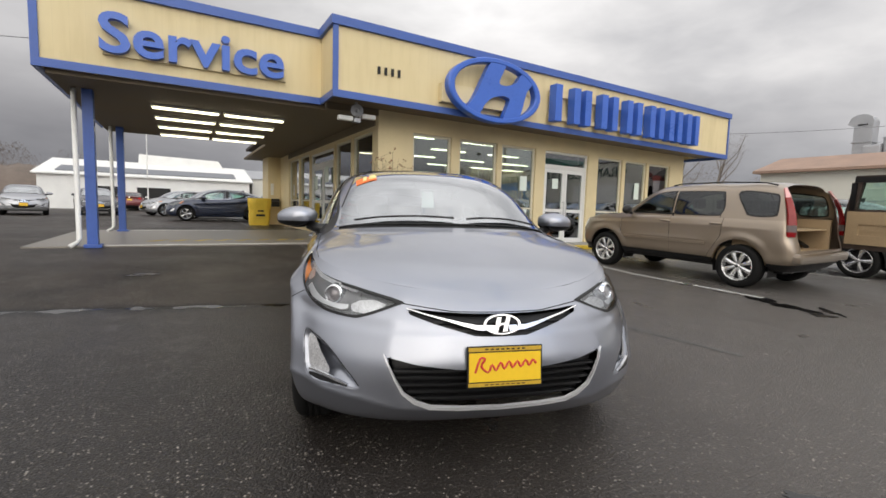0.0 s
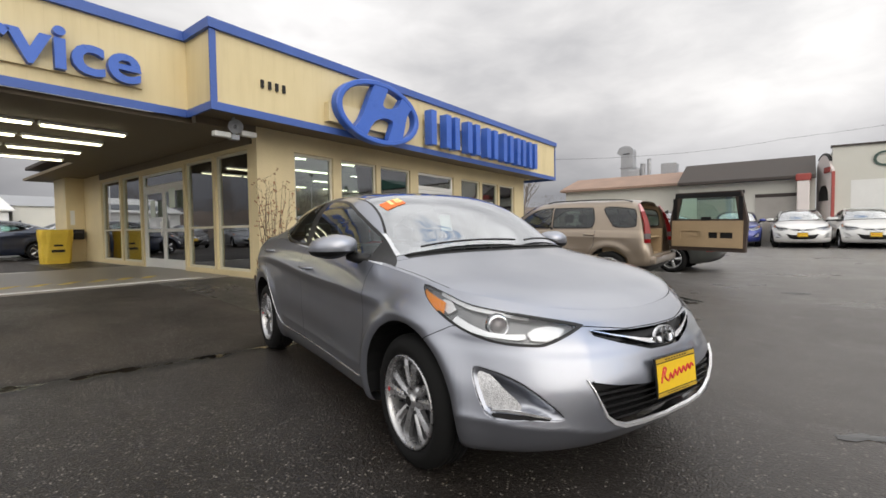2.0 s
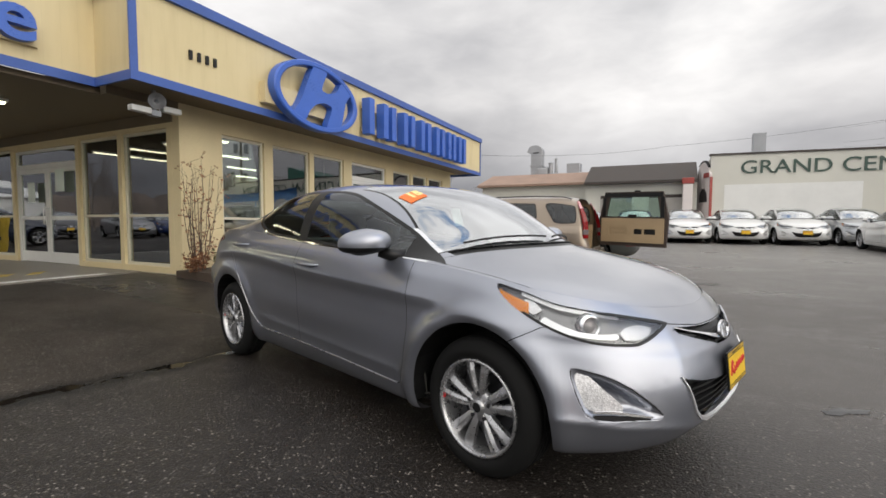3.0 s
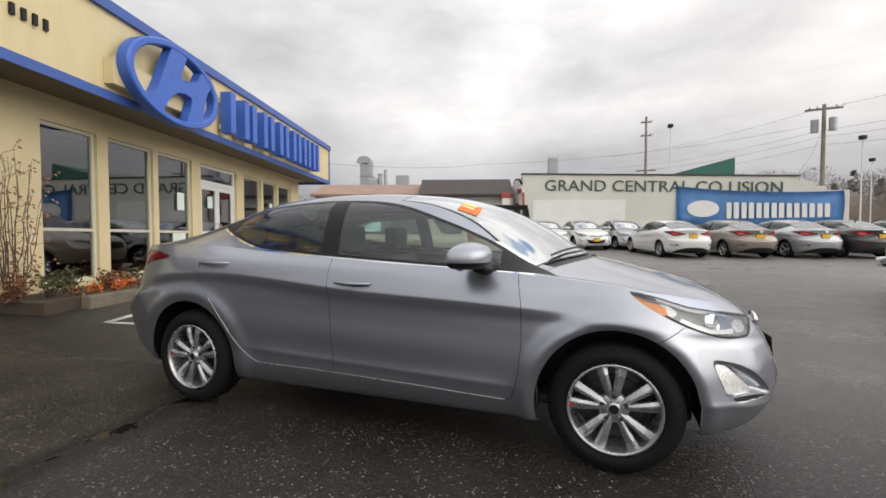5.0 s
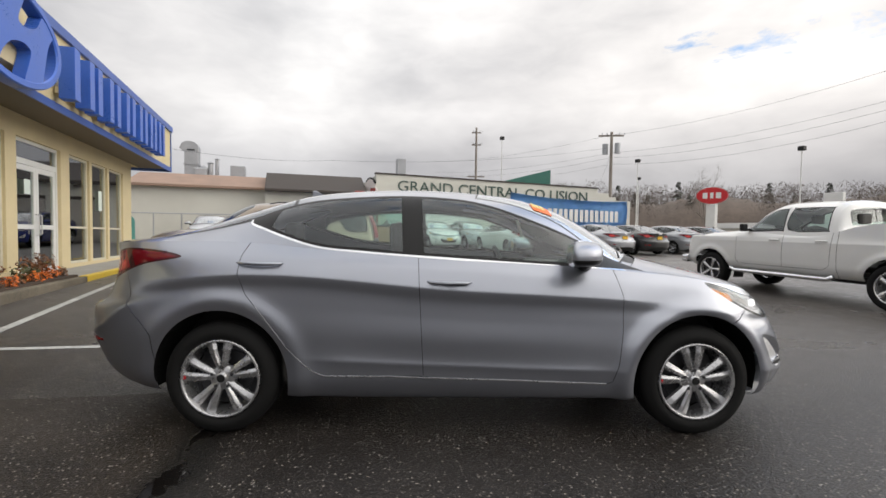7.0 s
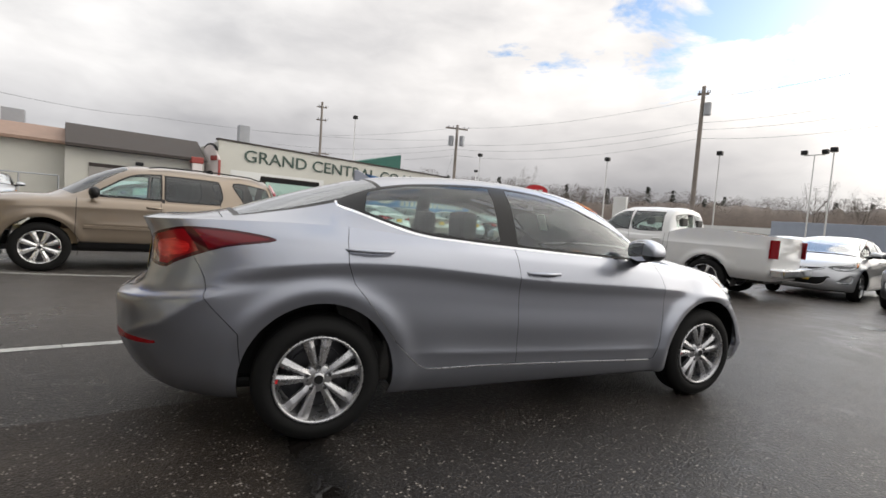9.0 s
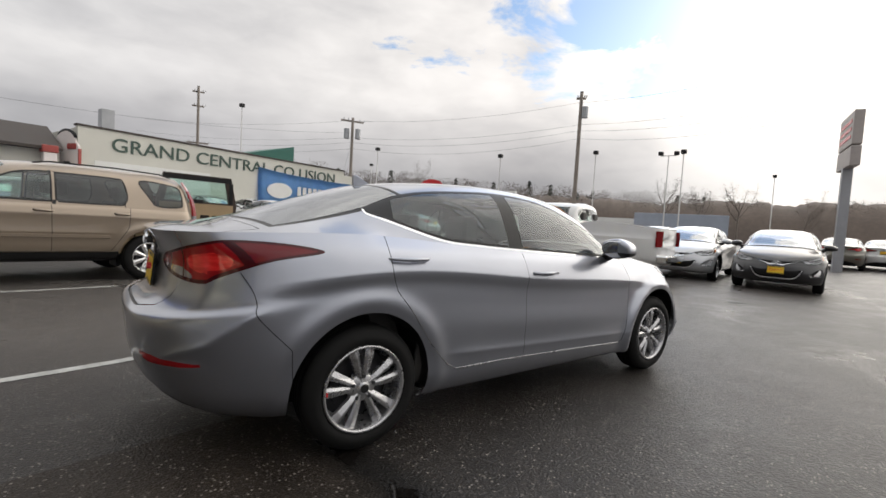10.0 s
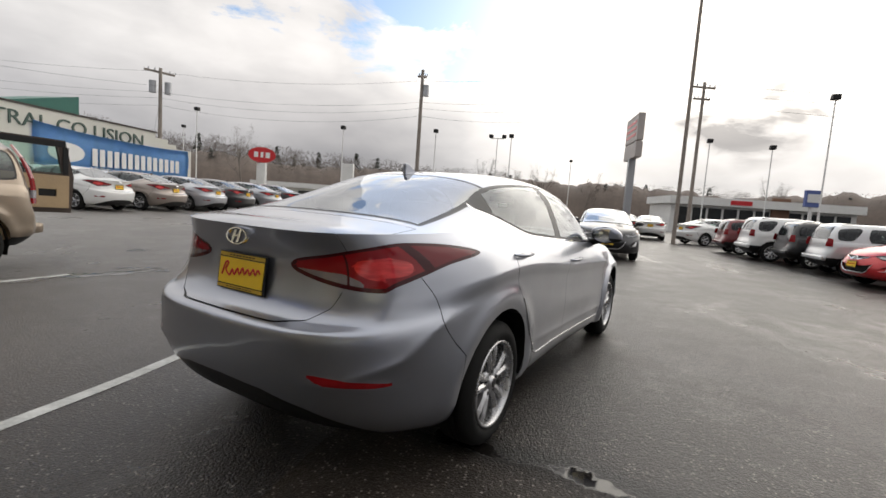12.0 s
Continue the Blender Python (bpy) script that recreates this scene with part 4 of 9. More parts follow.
# the tall twiggy shrub at the corner
tall = thing("tall_shrub", "tall bare twiggy shrub with a few brown leaves by the wall", "shrub")
tw, lv = bmesh.new(), bmesh.new()
for k in range(16):
    x, y, z = 3.72 + rng.uniform(-0.1, 0.1), 8.80 + rng.uniform(-0.06, 0.06), 0.30
    pts, r, dx = [Vector((x, y, z))], 0.009, rng.uniform(-0.05, 0.05)
    for j in range(8):
        x, y, z = x + rng.gauss(dx, 0.03), clamp(y + rng.gauss(0, 0.02), 8.5, 9.02), z + rng.uniform(0.14, 0.28)
        pts.append(Vector((x, y, z)))
        if rng.random() < 0.7:
            e = pts[-1] + Vector((rng.gauss(0, 0.14), -abs(rng.gauss(0, 0.06)), rng.uniform(0.02, 0.15)))
            tube(tw, (pts[-1], e), [0.003, 0.0015], 4, cap=False)
            for q in range(2):
                c = e + Vector((rng.gauss(0, 0.02), rng.gauss(0, 0.02), rng.gauss(0, 0.02)))
                v = [lv.verts.new(c + Vector((a * 0.022, b * 0.01, g * 0.018))) for a, b, g in ((-1, 0, 0), (0, 1, 1), (1, 0, 0), (0, -1, -1))]
                lv.faces.new(v)
    tube(tw, pts, [0.009 - 0.0009 * j for j in range(len(pts))], 5, cap=False)
part("brushwood", tw, TWIG, tall)
part("foliage", lv, RUSSET, tall)
bush(3.55, 8.62, 0.27, 0.32, 0.42, RUSSET, rng, 260, "russet shrub at the foot of the corner")
bush(3.95, 8.55, 0.335, 0.28, 0.34, OLIVE, rng, 200)

# papers on the glass
for x, z, w, h in ((7.42, 1.62, 0.22, 0.36), (8.50, 1.72, 0.20, 0.26), (11.75, 1.55, 0.20, 0.48), (7.25, 0.75, 0.42, 0.40)):
    tagged(part("paper_notice", boxes((x, x + w, Y1 + 0.042, Y1 + 0.046, z, z + h)), PAPER), "pale green paper notice taped to the window", "notice")
for y, z, w, h in ((13.95, 1.55, 0.30, 0.42), (12.75, 1.75, 0.35, 0.45)):
    tagged(part("paper_notice", boxes((3.610, 3.614, y, y + w, z, z + h)), PAPER), "pale paper notice taped to the glass door", "notice")
tagged(part("paper_notice", boxes((3.22, 3.34, 19.885, 19.898, 1.45, 1.92)), WHITE), "small white notice on the pier", "notice")
drop = thing("drop_box", "black key drop box fixed to the pier", "drop box")
part("box_body", boxes((3.22, 3.54, 19.70, 19.898, 0.98, 1.30), bevel=0.02), BLACK, drop)
part("box_flap", boxes((3.26, 3.50, 19.685, 19.699, 1.18, 1.24)), DARKMETAL, drop)
drum = thing("yellow_container", "yellow plastic container with torn print beside the pier", "container")
sack = bmesh.new()
rings = []
for k in range(9):
    f, ring = k / 8, []
    for j in range(36):
        a = j * math.tau / 36
        ca, sa = math.cos(a), math.sin(a)
        w = (0.36 + 0.06 * f) * (1 + 0.035 * math.sin(5 * a + 3 * f) + 0.02 * math.sin(11 * a - 5 * f) + (0.03 * math.sin(9 * f)))
        ring.append(sack.verts.new((math.copysign(abs(ca) ** 0.55, ca) * w, math.copysign(abs(sa) ** 0.55, sa) * w * 0.8, 0.262 + 1.06 * f)))
    if rings:
        for j in range(36):
            sack.faces.new((rings[-1][j], rings[-1][(j + 1) % 36], ring[(j + 1) % 36], ring[j]))
    rings.append(ring)
sack.faces.new(rings[-1])
part("container_body", sack, YELLOW, drum)
part("container_print", boxes((-0.16, 0.16, -0.352, -0.345, 0.62, 0.70), (-0.10, 0.12, -0.352, -0.345, 0.80, 0.86)), BLACK, drum)
drum.location = (2.72, 19.45, -0.027)

# a desk and partition seen through the glass
desk = thing("reception_desk", "long dark reception desk inside the showroom", "desk")
part("desk_front", boxes((6.0, 9.4, 14.0, 14.08, F, 1.25)), surface("dark_wood_veneer", (0.09, 0.055, 0.035), 0.45), desk)
part("desk_top", boxes((5.95, 9.45, 13.85, 14.7, 1.25, 1.30)), surface("grey_laminate", (0.25, 0.25, 0.25), 0.4), desk)
structure("partition", boxes((9.6, 13.8, 16.8, 16.9, F, 2.96)), surface("beige_partition", (0.40, 0.35, 0.27), 0.7), "beige partition wall inside the showroom", "wall")


drum = thing("gas_cylinder", "teal painted gas cylinder standing by the showroom's end", "gas cylinder", pose(15.0, 9.45, ground_z(15.0, 9.45)))
part("bottle", lathe([(0.0, 0.0), (0.15, 0.0), (0.16, 0.03), (0.16, 1.05), (0.14, 1.15), (0.08, 1.22), (0.045, 1.25), (0.0, 1.25)], 20, 'z'), surface("teal_bottle_paint", (0.05, 0.22, 0.19), 0.45, vary=0.2), drum)
part("valve_cap", lathe([(0.0, 1.25), (0.05, 1.25), (0.05, 1.36), (0.03, 1.39), (0.0, 1.39)], 14, 'z'), CHROME, drum)
# ---- the body shop and its neighbours to the east ----
def g(x, y):
    return ground_z(x, y)


shop = thing("body_shop", "long white block building with a stepped parapet and painted lettering", "building")
GZ = 0.36
wall_line = [(0.1, 0.0), (0.1, 4.42), (-14.9, 4.22), (-14.9, 3.95), (-15.8, 3.95), (-15.8, 3.70), (-16.4, 3.70), (-16.4, 3.48), (-17.6, 3.48), (-17.6, 0.0)]
part("wall", prism(wall_line, 24.4, 24.7, 'x'), MASONRY, shop)
part("parapet_cap", prism([(0.16, 4.42), (0.16, 4.50), (-14.95, 4.30), (-14.95, 4.22)], 24.34, 24.74, 'x'), BROWNROOF, shop, "dark parapet cap")
part("side_wall", boxes((24.7, 40.0, -0.2, 0.1, 0.0, 4.35)), MASONRY, shop)
part("roof", boxes((24.7, 40.0, -17.5, -0.2, 3.2, 3.35)), BROWNROOF, shop)
part("end_wall", boxes((24.7, 40.0, -17.6, -17.3, 0.0, 3.4)), MASONRY, shop)
part("wall_panel", boxes((24.386, 24.399, -5.6, -0.5, GZ, 3.0)), WHITE, shop, "bright repainted wall panel")
word = "GRAND CENTRAL CO LISION"
span = letters(word, 1.0, 0.05)
a, b = spread(span)
bpy.data.meshes.remove(span)
for i, c in enumerate(word):
    if c == " ":
        continue
    head, own = letters(word[: i + 1], 1.0, 0.05), letters(c, 1.0, 0.05)
    shift = spread(head)[1] - spread(own)[1]
    bpy.data.meshes.remove(head)
    k = 12.9 / (b - a)
    y = -1.15 - (shift - a) * k
    own.transform(pose(24.375, -1.15, 3.50 - 0.0135 * (shift - a) * k, 0, 0, -90) @ Matrix.Diagonal((k, 1, 0.88, 1)) @ Matrix.Translation((shift - a, 0, 0)))
    part("letter", own, DARKGREEN, shop)
# hanging vinyl banner with plain white marks
ban = thing("banner", "blue vinyl banner with white marks hung on a wall", "banner")
bm, n = bmesh.new(), 24
rows_ = []
for i in range(n + 1):
    t = i / n
    y = -8.35 - 8.9 * t
    top_z = 3.72 - 0.28 * t - 0.75 * t * (1 - t)
    low_z = 1.62 + 0.10 * t - 0.35 * t * (1 - t)
    rows_.append([bm.verts.new((24.30 + 0.05 * math.sin(9 * t + j), y, top_z + (low_z - top_z) * j / 5)) for j in range(6)])
for q, w in zip(rows_, rows_[1:]):
    for j in range(5):
        bm.faces.new((q[j], q[j + 1], w[j + 1], w[j]))
bmesh.ops.solidify(bm, geom=list(bm.faces), thickness=0.02)
part("cloth", bm, BANNER, ban, smooth=True)
oval = [(-9.75 + 0.86 * math.cos(k * math.tau / 28), 2.46 + 0.46 * math.sin(k * math.tau / 28)) for k in range(28)]
part("white_oval", prism(oval, 24.222, 24.232, 'x'), WHITE, ban)
for k in range(7):
    y = -11.0 - k * 0.80
    part("white_block", boxes((24.222, 24.232, y - 0.27, y, 1.92 + 0.012 * k, 2.80 - 0.012 * k), (24.222, 24.232, y - 0.66, y - 0.39, 1.92 + 0.012 * k, 2.80 - 0.012 * k)), WHITE, ban)

# the lower workshop beside it
work = thing("workshop", "white workshop with a dark mansard roof and roll doors", "building")
part("wall", boxes((24.8, 25.0, 0.62, 6.0, 0.0, 3.3)), MASONRY, work)
part("roof", prism([(24.3, 3.22), (24.3, 3.34), (26.6, 4.42), (34.0, 4.42), (34.0, 3.22)], 0.62, 6.0, 'y'), BROWNROOF, work)
for y in (1.2, 3.6):
    d = part("roll_door", boxes((24.75, 24.795, y, y + 1.6, GZ - 0.1, 2.45)), surface("grey_roll_door", (0.38, 0.36, 0.33), 0.6) if y == 1.2 else bpy.data.materials["grey_roll_door"], work)
    part("door_shade", boxes((24.745, 24.793, y, y + 1.6, 2.46, 2.62)), BROWNROOF, work)
part("wall_lamp", boxes((24.6, 24.79, 3.2, 3.5, 2.7, 2.86), bevel=0.03), BLACK, work)
old = thing("old_mill", "white block shed with a rusty low roof", "building")
part("wall", boxes((25.6, 25.8, 6.0, 12.4, 0.0, 3.4)), MASONRY, old)
part("end_wall", boxes((25.8, 36.0, 12.2, 12.4, 0.0, 3.4)), MASONRY, old)
part("roof", prism([(25.2, 3.32), (25.2, 3.44), (28.0, 4.28), (36.0, 4.28), (36.0, 3.32)], 6.002, 12.6, 'y'), RUSTROOF, old)


def stack(x, y, z0, z1, r, name="chimney_stack", label="grey steel flue stack behind the roofs"):
    s = thing(name, label, "chimney")
    part("flue", rod((x, y, z0), (x, y, z1), r, 16), STEEL, s, smooth=False)
    part("flue_cap", lathe([(r * 0.6, z1 + 0.02), (r * 1.3, z1 + 0.02), (r * 1.3, z1 + 0.25 * r), (0.01, z1 + r)], 16, 'z'), STEEL, s).location = (x, y, 0)
    return s


def hooded_duct(x, y, z0, z1, w, label):
    """A square duct whose top bends over into a hood."""
    s = thing("duct", label, "chimney")
    part("duct_body", boxes((x - w, x + w, y - w, y + w, z0, z1), bevel=0.03), STEEL, s)
    part("flange", boxes((x - w - 0.05, x + w + 0.05, y - w - 0.05, y + w + 0.05, z0 + 0.5, z0 + 0.58), (x - w - 0.05, x + w + 0.05, y - w - 0.05, y + w + 0.05, z1 - 0.9, z1 - 0.83)), STEEL, s)
    arc = [(y - w, z1), (y - w, z1 + 0.30)] + [(y - w + 2.6 * w * 0.5 * (1 - math.cos(a)), z1 + 0.30 + 0.9 * w * math.sin(a)) for a in (0.5, 1.0, 1.5, 2.0, 2.5)] + [(y + 1.7 * w, z1 + 0.18), (y + w, z1)]
    part("hood", prism(arc, x - w, x + w, 'x'), STEEL, s)
    part("hood_mouth", boxes((x - w - 0.02, x - w - 0.005, y - 0.2, y + 0.25, z1 + 0.05, z1 + 0.13)), BLACK, s)
    return s


hooded_duct(33.5, 11.0, 3.0, 6.35, 0.42, "tall grey sheet-steel duct with a bent hood")
stack(32.5, 9.75, 3.0, 5.5, 0.16)
stack(32.5, 9.35, 3.0, 5.8, 0.12)
part("flue_elbow", boxes((32.2, 33.2, 9.9, 10.7, 4.2, 5.2), bevel=0.1), STEEL, stack(33.5, 10.3, 3.0, 5.3, 0.2))
tagged(part("roof_vent", boxes((32.0, 33.0, 7.6, 8.5, 4.3, 5.4), bevel=0.03), STEEL), "grey boxed roof vent on the workshop", "roof vent")
vent = thing("roof_duct", "grey-green square roof duct flared at its foot", "chimney")
part("duct_body", boxes((29.22, 29.78, -2.82, -2.22, 3.2, 6.15), bevel=0.02), STEEL, vent)
part("duct_foot", prism([(-3.05, 3.3), (-3.05, 4.75), (-2.83, 5.05), (-2.21, 5.05), (-1.99, 4.75), (-1.99, 3.3)], 29.1, 29.9, 'x'), STEEL, vent)
green = thing("green_roof_building", "dark green metal shed roof behind the white wall", "building")
part("roof", prism([(-10.3, 4.0), (-10.3, 5.0), (-14.4, 6.1), (-14.4, 4.0)], 29.5, 34.0, 'x'), GREENMETAL, green)
corner = thing("corner_sign", "white painted board with a rounded top, red and black marks", "sign", pose(24.30, 0.03, 0, 0, 0, 20))
FADED_RED = surface("faded_red_paint", (0.32, 0.06, 0.05), 0.6)
dome = [(0.0, 0.3), (1.35, 0.3), (1.35, 3.5)] + [(0.75 + 0.60 * math.cos(k * 0.26), 3.55 + 0.62 * math.sin(k * 0.26)) for k in range(1, 12)] + [(0.0, 3.5)]
part("sign_board", prism(dome, 0.0, 0.10), surface("pinkish_white_paint", (0.72, 0.66, 0.64), 0.6), corner)
rim = bmesh.new()
tube(rim, [(0.75 + 0.63 * math.cos(k * 0.26), 0.05, 3.56 + 0.65 * math.sin(k * 0.26)) for k in range(3, 11)], 0.07, 6)
part("dark_rim", rim, BLACK, corner)
part("red_mark", boxes((0.10, 0.60, 0.10, 0.13, 3.38, 3.62), bevel=0.04), FADED_RED, corner)
part("black_mark", prism([(0.25, 2.2), (1.05, 2.2), (1.0, 2.6), (0.8, 2.85), (0.5, 2.85), (0.3, 2.6)], 0.10, 0.13), BLACK, corner)
part("red_edge", boxes((-0.06, -0.002, 0.0, 0.11, 0.3, 3.4)), FADED_RED, corner)
gift = thing("painted_column", "pinkish white column with a red top beside the wall", "column", pose(24.45, 1.05, 0))
part("shaft", boxes((-0.2, 0.2, -0.22, 0.22, 0.3, 3.1), bevel=0.04), bpy.data.materials["pinkish_white_paint"], gift)
part("red_cap", boxes((-0.24, 0.24, -0.27, 0.27, 3.1, 3.4), bevel=0.05), FADED_RED, gift)


# ---- poles, wires, signs ----
def pole(x, y, top, r=0.14, arms=(), label="weathered wooden utility pole", material=None, lean=0.0):
    p = thing("utility_pole", label, "utility pole", group="utility poles")
    z0 = g(x, y)
    part("pole_shaft", tube(bmesh.new(), ((x, y, z0 - 0.3), (x + lean, y, top)), [r, r * 0.7], 10), material or WOODPOLE, p)
    for z, w, ang in arms:
        c, s = math.cos(ang), math.sin(ang)
        bm = boxes((-w, w, -0.06, 0.06, -0.06, 0.06))
        ob = part("crossarm", bm, WOODPOLE, p)
        ob.matrix_basis = pose(x + lean * z / top, y, z, 0, 0, math.degrees(ang)) @ pose(0, -0.16, 0)
        for k in (-0.9, -0.5, 0.5, 0.9):
            part("insulator", rod((x + lean + c * w * k, y + s * w * k - 0.16, z + 0.06), (x + lean + c * w * k, y + s * w * k - 0.16, z + 0.20), 0.04, 6), STEEL, p)
    return p


P1, P2, P3, P4, P5 = (28.5, -19.2), (44.0, -14.2), (10.6, -22.4), (-4.8, -18.2), (-8.0, -28.4)
u1 = pole(*P1, 9.2, 0.15, ((8.95, 0.95, 1.1),))
for k in (-1, 1):
    part("transformer", rod((P1[0] + 0.35 * k, P1[1] + 0.3 * k, 7.5), (P1[0] + 0.35 * k, P1[1] + 0.3 * k, 8.3), 0.22, 14), STEEL, u1)
pole(*P2, 12.4, 0.15, ((11.9, 0.5, 1.2), (10.6, 0.5, 1.2), (7.2, 0.9, 1.2)))
u3 = pole(*P3, 10.0, 0.15, ((9.6, 0.3, 0.4),))
part("transformer", rod((P3[0] - 0.3, P3[1], 8.3), (P3[0] - 0.3, P3[1], 9.0), 0.2, 12), STEEL, u3)
pole(*P4, 15.0, 0.105, ((12.5, 0.8, 0.3),))
pole(*P5, 10.9, 0.14, ((10.6, 0.9, 0.3), (9.8, 0.6, 0.3)))
P6, P7 = (-34.0, -20.0), (52.0, -12.0)
pole(*P6, 10.0, 0.16, ((9.6, 0.9, 1.3),))


def wire(a, b, drop, r=0.007):
    bm = bmesh.new()
    a, b = Vector(a), Vector(b)
    tube(bm, [a.lerp(b, t) - Vector((0, 0, drop * 4 * t * (1 - t))) for t in np.linspace(0, 1, 13)], r, 4)
    return tagged(part("overhead_wire", bm, WIRE), "thin black overhead power line between poles", "wire", "overhead wires")


for dz, dy, drop in ((-0.2, 0.4, 0.5), (-1.5, 0.0, 0.5), (-1.9, 0.05, 0.6), (-2.4, 0.0, 0.7)):
    wire((*P7, 10.0 + dz), (P1[0], P1[1] + dy, 9.1 + dz), drop)
    wire((P1[0], P1[1] + dy, 9.1 + dz), (P3[0], P3[1] + dy, 9.4 + dz), drop)
    wire((P3[0], P3[1] + dy, 9.4 + dz), (P4[0], P4[1] + dy, 9.6 + dz), drop)
    wire((P4[0], P4[1] + dy, 9.6 + dz), (P6[0], P6[1] + dy, 9.4 + dz), drop)
wire((P1[0], P1[1], 7.8), (24.6, -15.0, 4.4), 0.3)
wire((14.9, 12.0, 4.1), (33.0, 2.0, 6.3), 0.4)
wire((33.0, 2.0, 6.3), (*P1, 8.0), 0.5)
wire((-1.9, 12.0, 4.2), (-40, 22.0, 6.0), 0.8)


def lot_lamp(x, y, top, heads=1, label="slim pale lot lamp with a dark head"):
    p = thing("lot_lamp", label, "street lamp", group="lot lamps")
    part("lamp_pole", tube(bmesh.new(), ((x, y, g(x, y) - 0.2), (x, y, top - 0.12)), [0.042, 0.028], 8), WHITE, p)
    for k in range(heads):
        o = (k - (heads - 1) / 2) * 0.9
        part("lamp_head", boxes((x + o - 0.15, x + o + 0.15, y - 0.14, y + 0.14, top - 0.12, top + 0.12), bevel=0.05), BLACK, p)
    if heads > 1:
        part("lamp_arm", boxes((x - 0.45, x + 0.45, y - 0.03, y + 0.03, top - 0.17, top - 0.12)), WHITE, p)
    return p


for x, y, top, n in ((29.5, -10.2, 8.2, 1), (24.9, -18.6, 6.4, 1), (9.5, -22.7, 6.1, 1), (15.1, -20.3, 5.75, 1), (5.6, -24.8, 6.2, 2), (4.4, -22.5, 5.9, 1), (-9.5, -15.0, 6.7, 1), (-7.0, -22.0, 5.9, 1), (-10.2, -22.0, 5.65, 1), (-2.0, 38.0, 8.5, 1), (33.0, -26.0, 6.4, 1), (0.2, -40.0, 6.4, 1)):
    lot_lamp(x, y, top, n)

# signs by the street
ov = thing("pylon_sign", "red oval sign on a white pylon", "sign")
part("pylon", boxes((24.75, 25.55, -26.1, -25.8, g(25, -26), 3.6), bevel=0.05), WHITE, ov)
vx = Vector((0.58, -0.81, 0))
m_sign = facing((25.15, -25.95, 4.25), -vx)
q = prism([(1.05 * math.cos(k * math.tau / 32), 0.62 * math.sin(k * math.tau / 32)) for k in range(32)], -0.2, 0.2, 'z')
part("oval_panel", moved(mesh_of(q), m_sign), RED, ov)
q = boxes((-0.62, -0.30, -0.22, 0.22, 0.202, 0.215), (-0.12, 0.10, -0.22, 0.22, 0.202, 0.215), (0.26, 0.60, -0.22, 0.22, 0.202, 0.215))
part("white_mark", moved(mesh_of(q), m_sign), WHITE, ov)
tall_sign = thing("street_sign", "tall two-part panel sign on a steel post", "sign", pose(-2.3, -17.6, 0, 0, 0, -86))
part("sign_post", boxes((-0.16, 0.16, -0.16, 0.16, -0.1, 4.2)), STEEL, tall_sign)
SIGNGREY = surface("faded_sign_panel", (0.42, 0.38, 0.36), 0.5, vary=0.2)
part("upper_panel", boxes((-1.25, 1.25, -0.16, 0.16, 4.95, 6.25), bevel=0.03), SIGNGREY, tall_sign)
part("lower_panel", boxes((-1.25, 1.25, -0.16, 0.16, 4.15, 4.90), bevel=0.03), SIGNGREY, tall_sign)
for z in (5.2, 5.5, 5.8):
    part("sign_bar", boxes((-1.0, 1.0, 0.162, 0.175, z, z + 0.14)), RED, tall_sign)
wp = thing("white_pylon", "plain white pylon sign", "sign")
part("pylon", boxes((19.3, 20.5, -31.2, -30.9, 0.0, 4.3), bevel=0.04), WHITE, wp)
ss = thing("post_sign", "small blue and white box sign on a post", "sign")
part("sign_post", boxes((-18.1, -17.9, -34.1, -33.9, 0.0, 3.0)), WHITE, ss)
part("sign_box", boxes((-18.5, -17.5, -34.2, -33.8, 3.0, 4.3), bevel=0.03), surface("blue_sign_panel", (0.10, 0.14, 0.35), 0.5), ss)
part("sign_bar", boxes((-18.4, -17.6, -33.79, -33.77, 3.35, 4.0)), WHITE, ss)

# ---- far buildings ----
DARKPANE = surface("dark_window_glass", (0.02, 0.024, 0.026), 0.12, vary=0.2, bump=0)
BRICK = surface("brown_brick", (0.16, 0.085, 0.055), 0.8, vary=0.25)
far = thing("far_showroom", "long low white showroom with dark glass across the street", "building", pose(-13.0, -52.0, 0, 0, 0, 6))
part("wall", boxes((-19, 1, -8, 0, 0, 3.3)), WHITE, far)
part("roof_band", boxes((-19.4, 1.4, -8.4, 0.8, 3.3, 4.2)), WHITE, far)
for k in range(11):
    x = -18.4 + k * 1.72
    if k == 4:
        part("brick_pier", boxes((x - 0.3, x + 1.6, 0.0, 0.25, 0, 4.6)), BRICK, far)
        continue
    part("window", boxes((x, x + 1.45, 0.01, 0.06, 0.5, 3.0)), DARKPANE, far)
part("sign_bar", boxes((-7.5, -5.2, 0.81, 0.86, 3.5, 4.0)), RED, far)
low = thing("long_low_building", "long low white building with a pale flat roof", "building", pose(17, -43, 0, 0, 0, 12))
part("wall", boxes((-12, 19, -4, 0, 0, 2.0)), MASONRY, low)
part("roof_band", boxes((-12.3, 19.3, -4.3, 0.3, 2.0, 2.55)), WHITE, low)
for k in range(9):
    part("window", boxes((-11 + k * 3.3, -9.4 + k * 3.3, 0.01, 0.06, 0.7, 1.7)), DARKPANE, low)
tr = thing("box_trailer", "grey-blue box trailer by the street", "trailer", pose(6.5, -36.5, 0, 0, 0, 4))
part("box_body", boxes((-3.6, 3.6, -2.4, 0, 0.9, 2.9), bevel=0.03), surface("grey_blue_panel", (0.35, 0.39, 0.46), 0.5), tr)
for x in (-2.4, 2.2):
    for y in (-2.2, -0.1):
        part("wheel", rod((x, y - 0.12, 0.45), (x, y + 0.12, 0.45), 0.45, 16), RUBBER, tr)
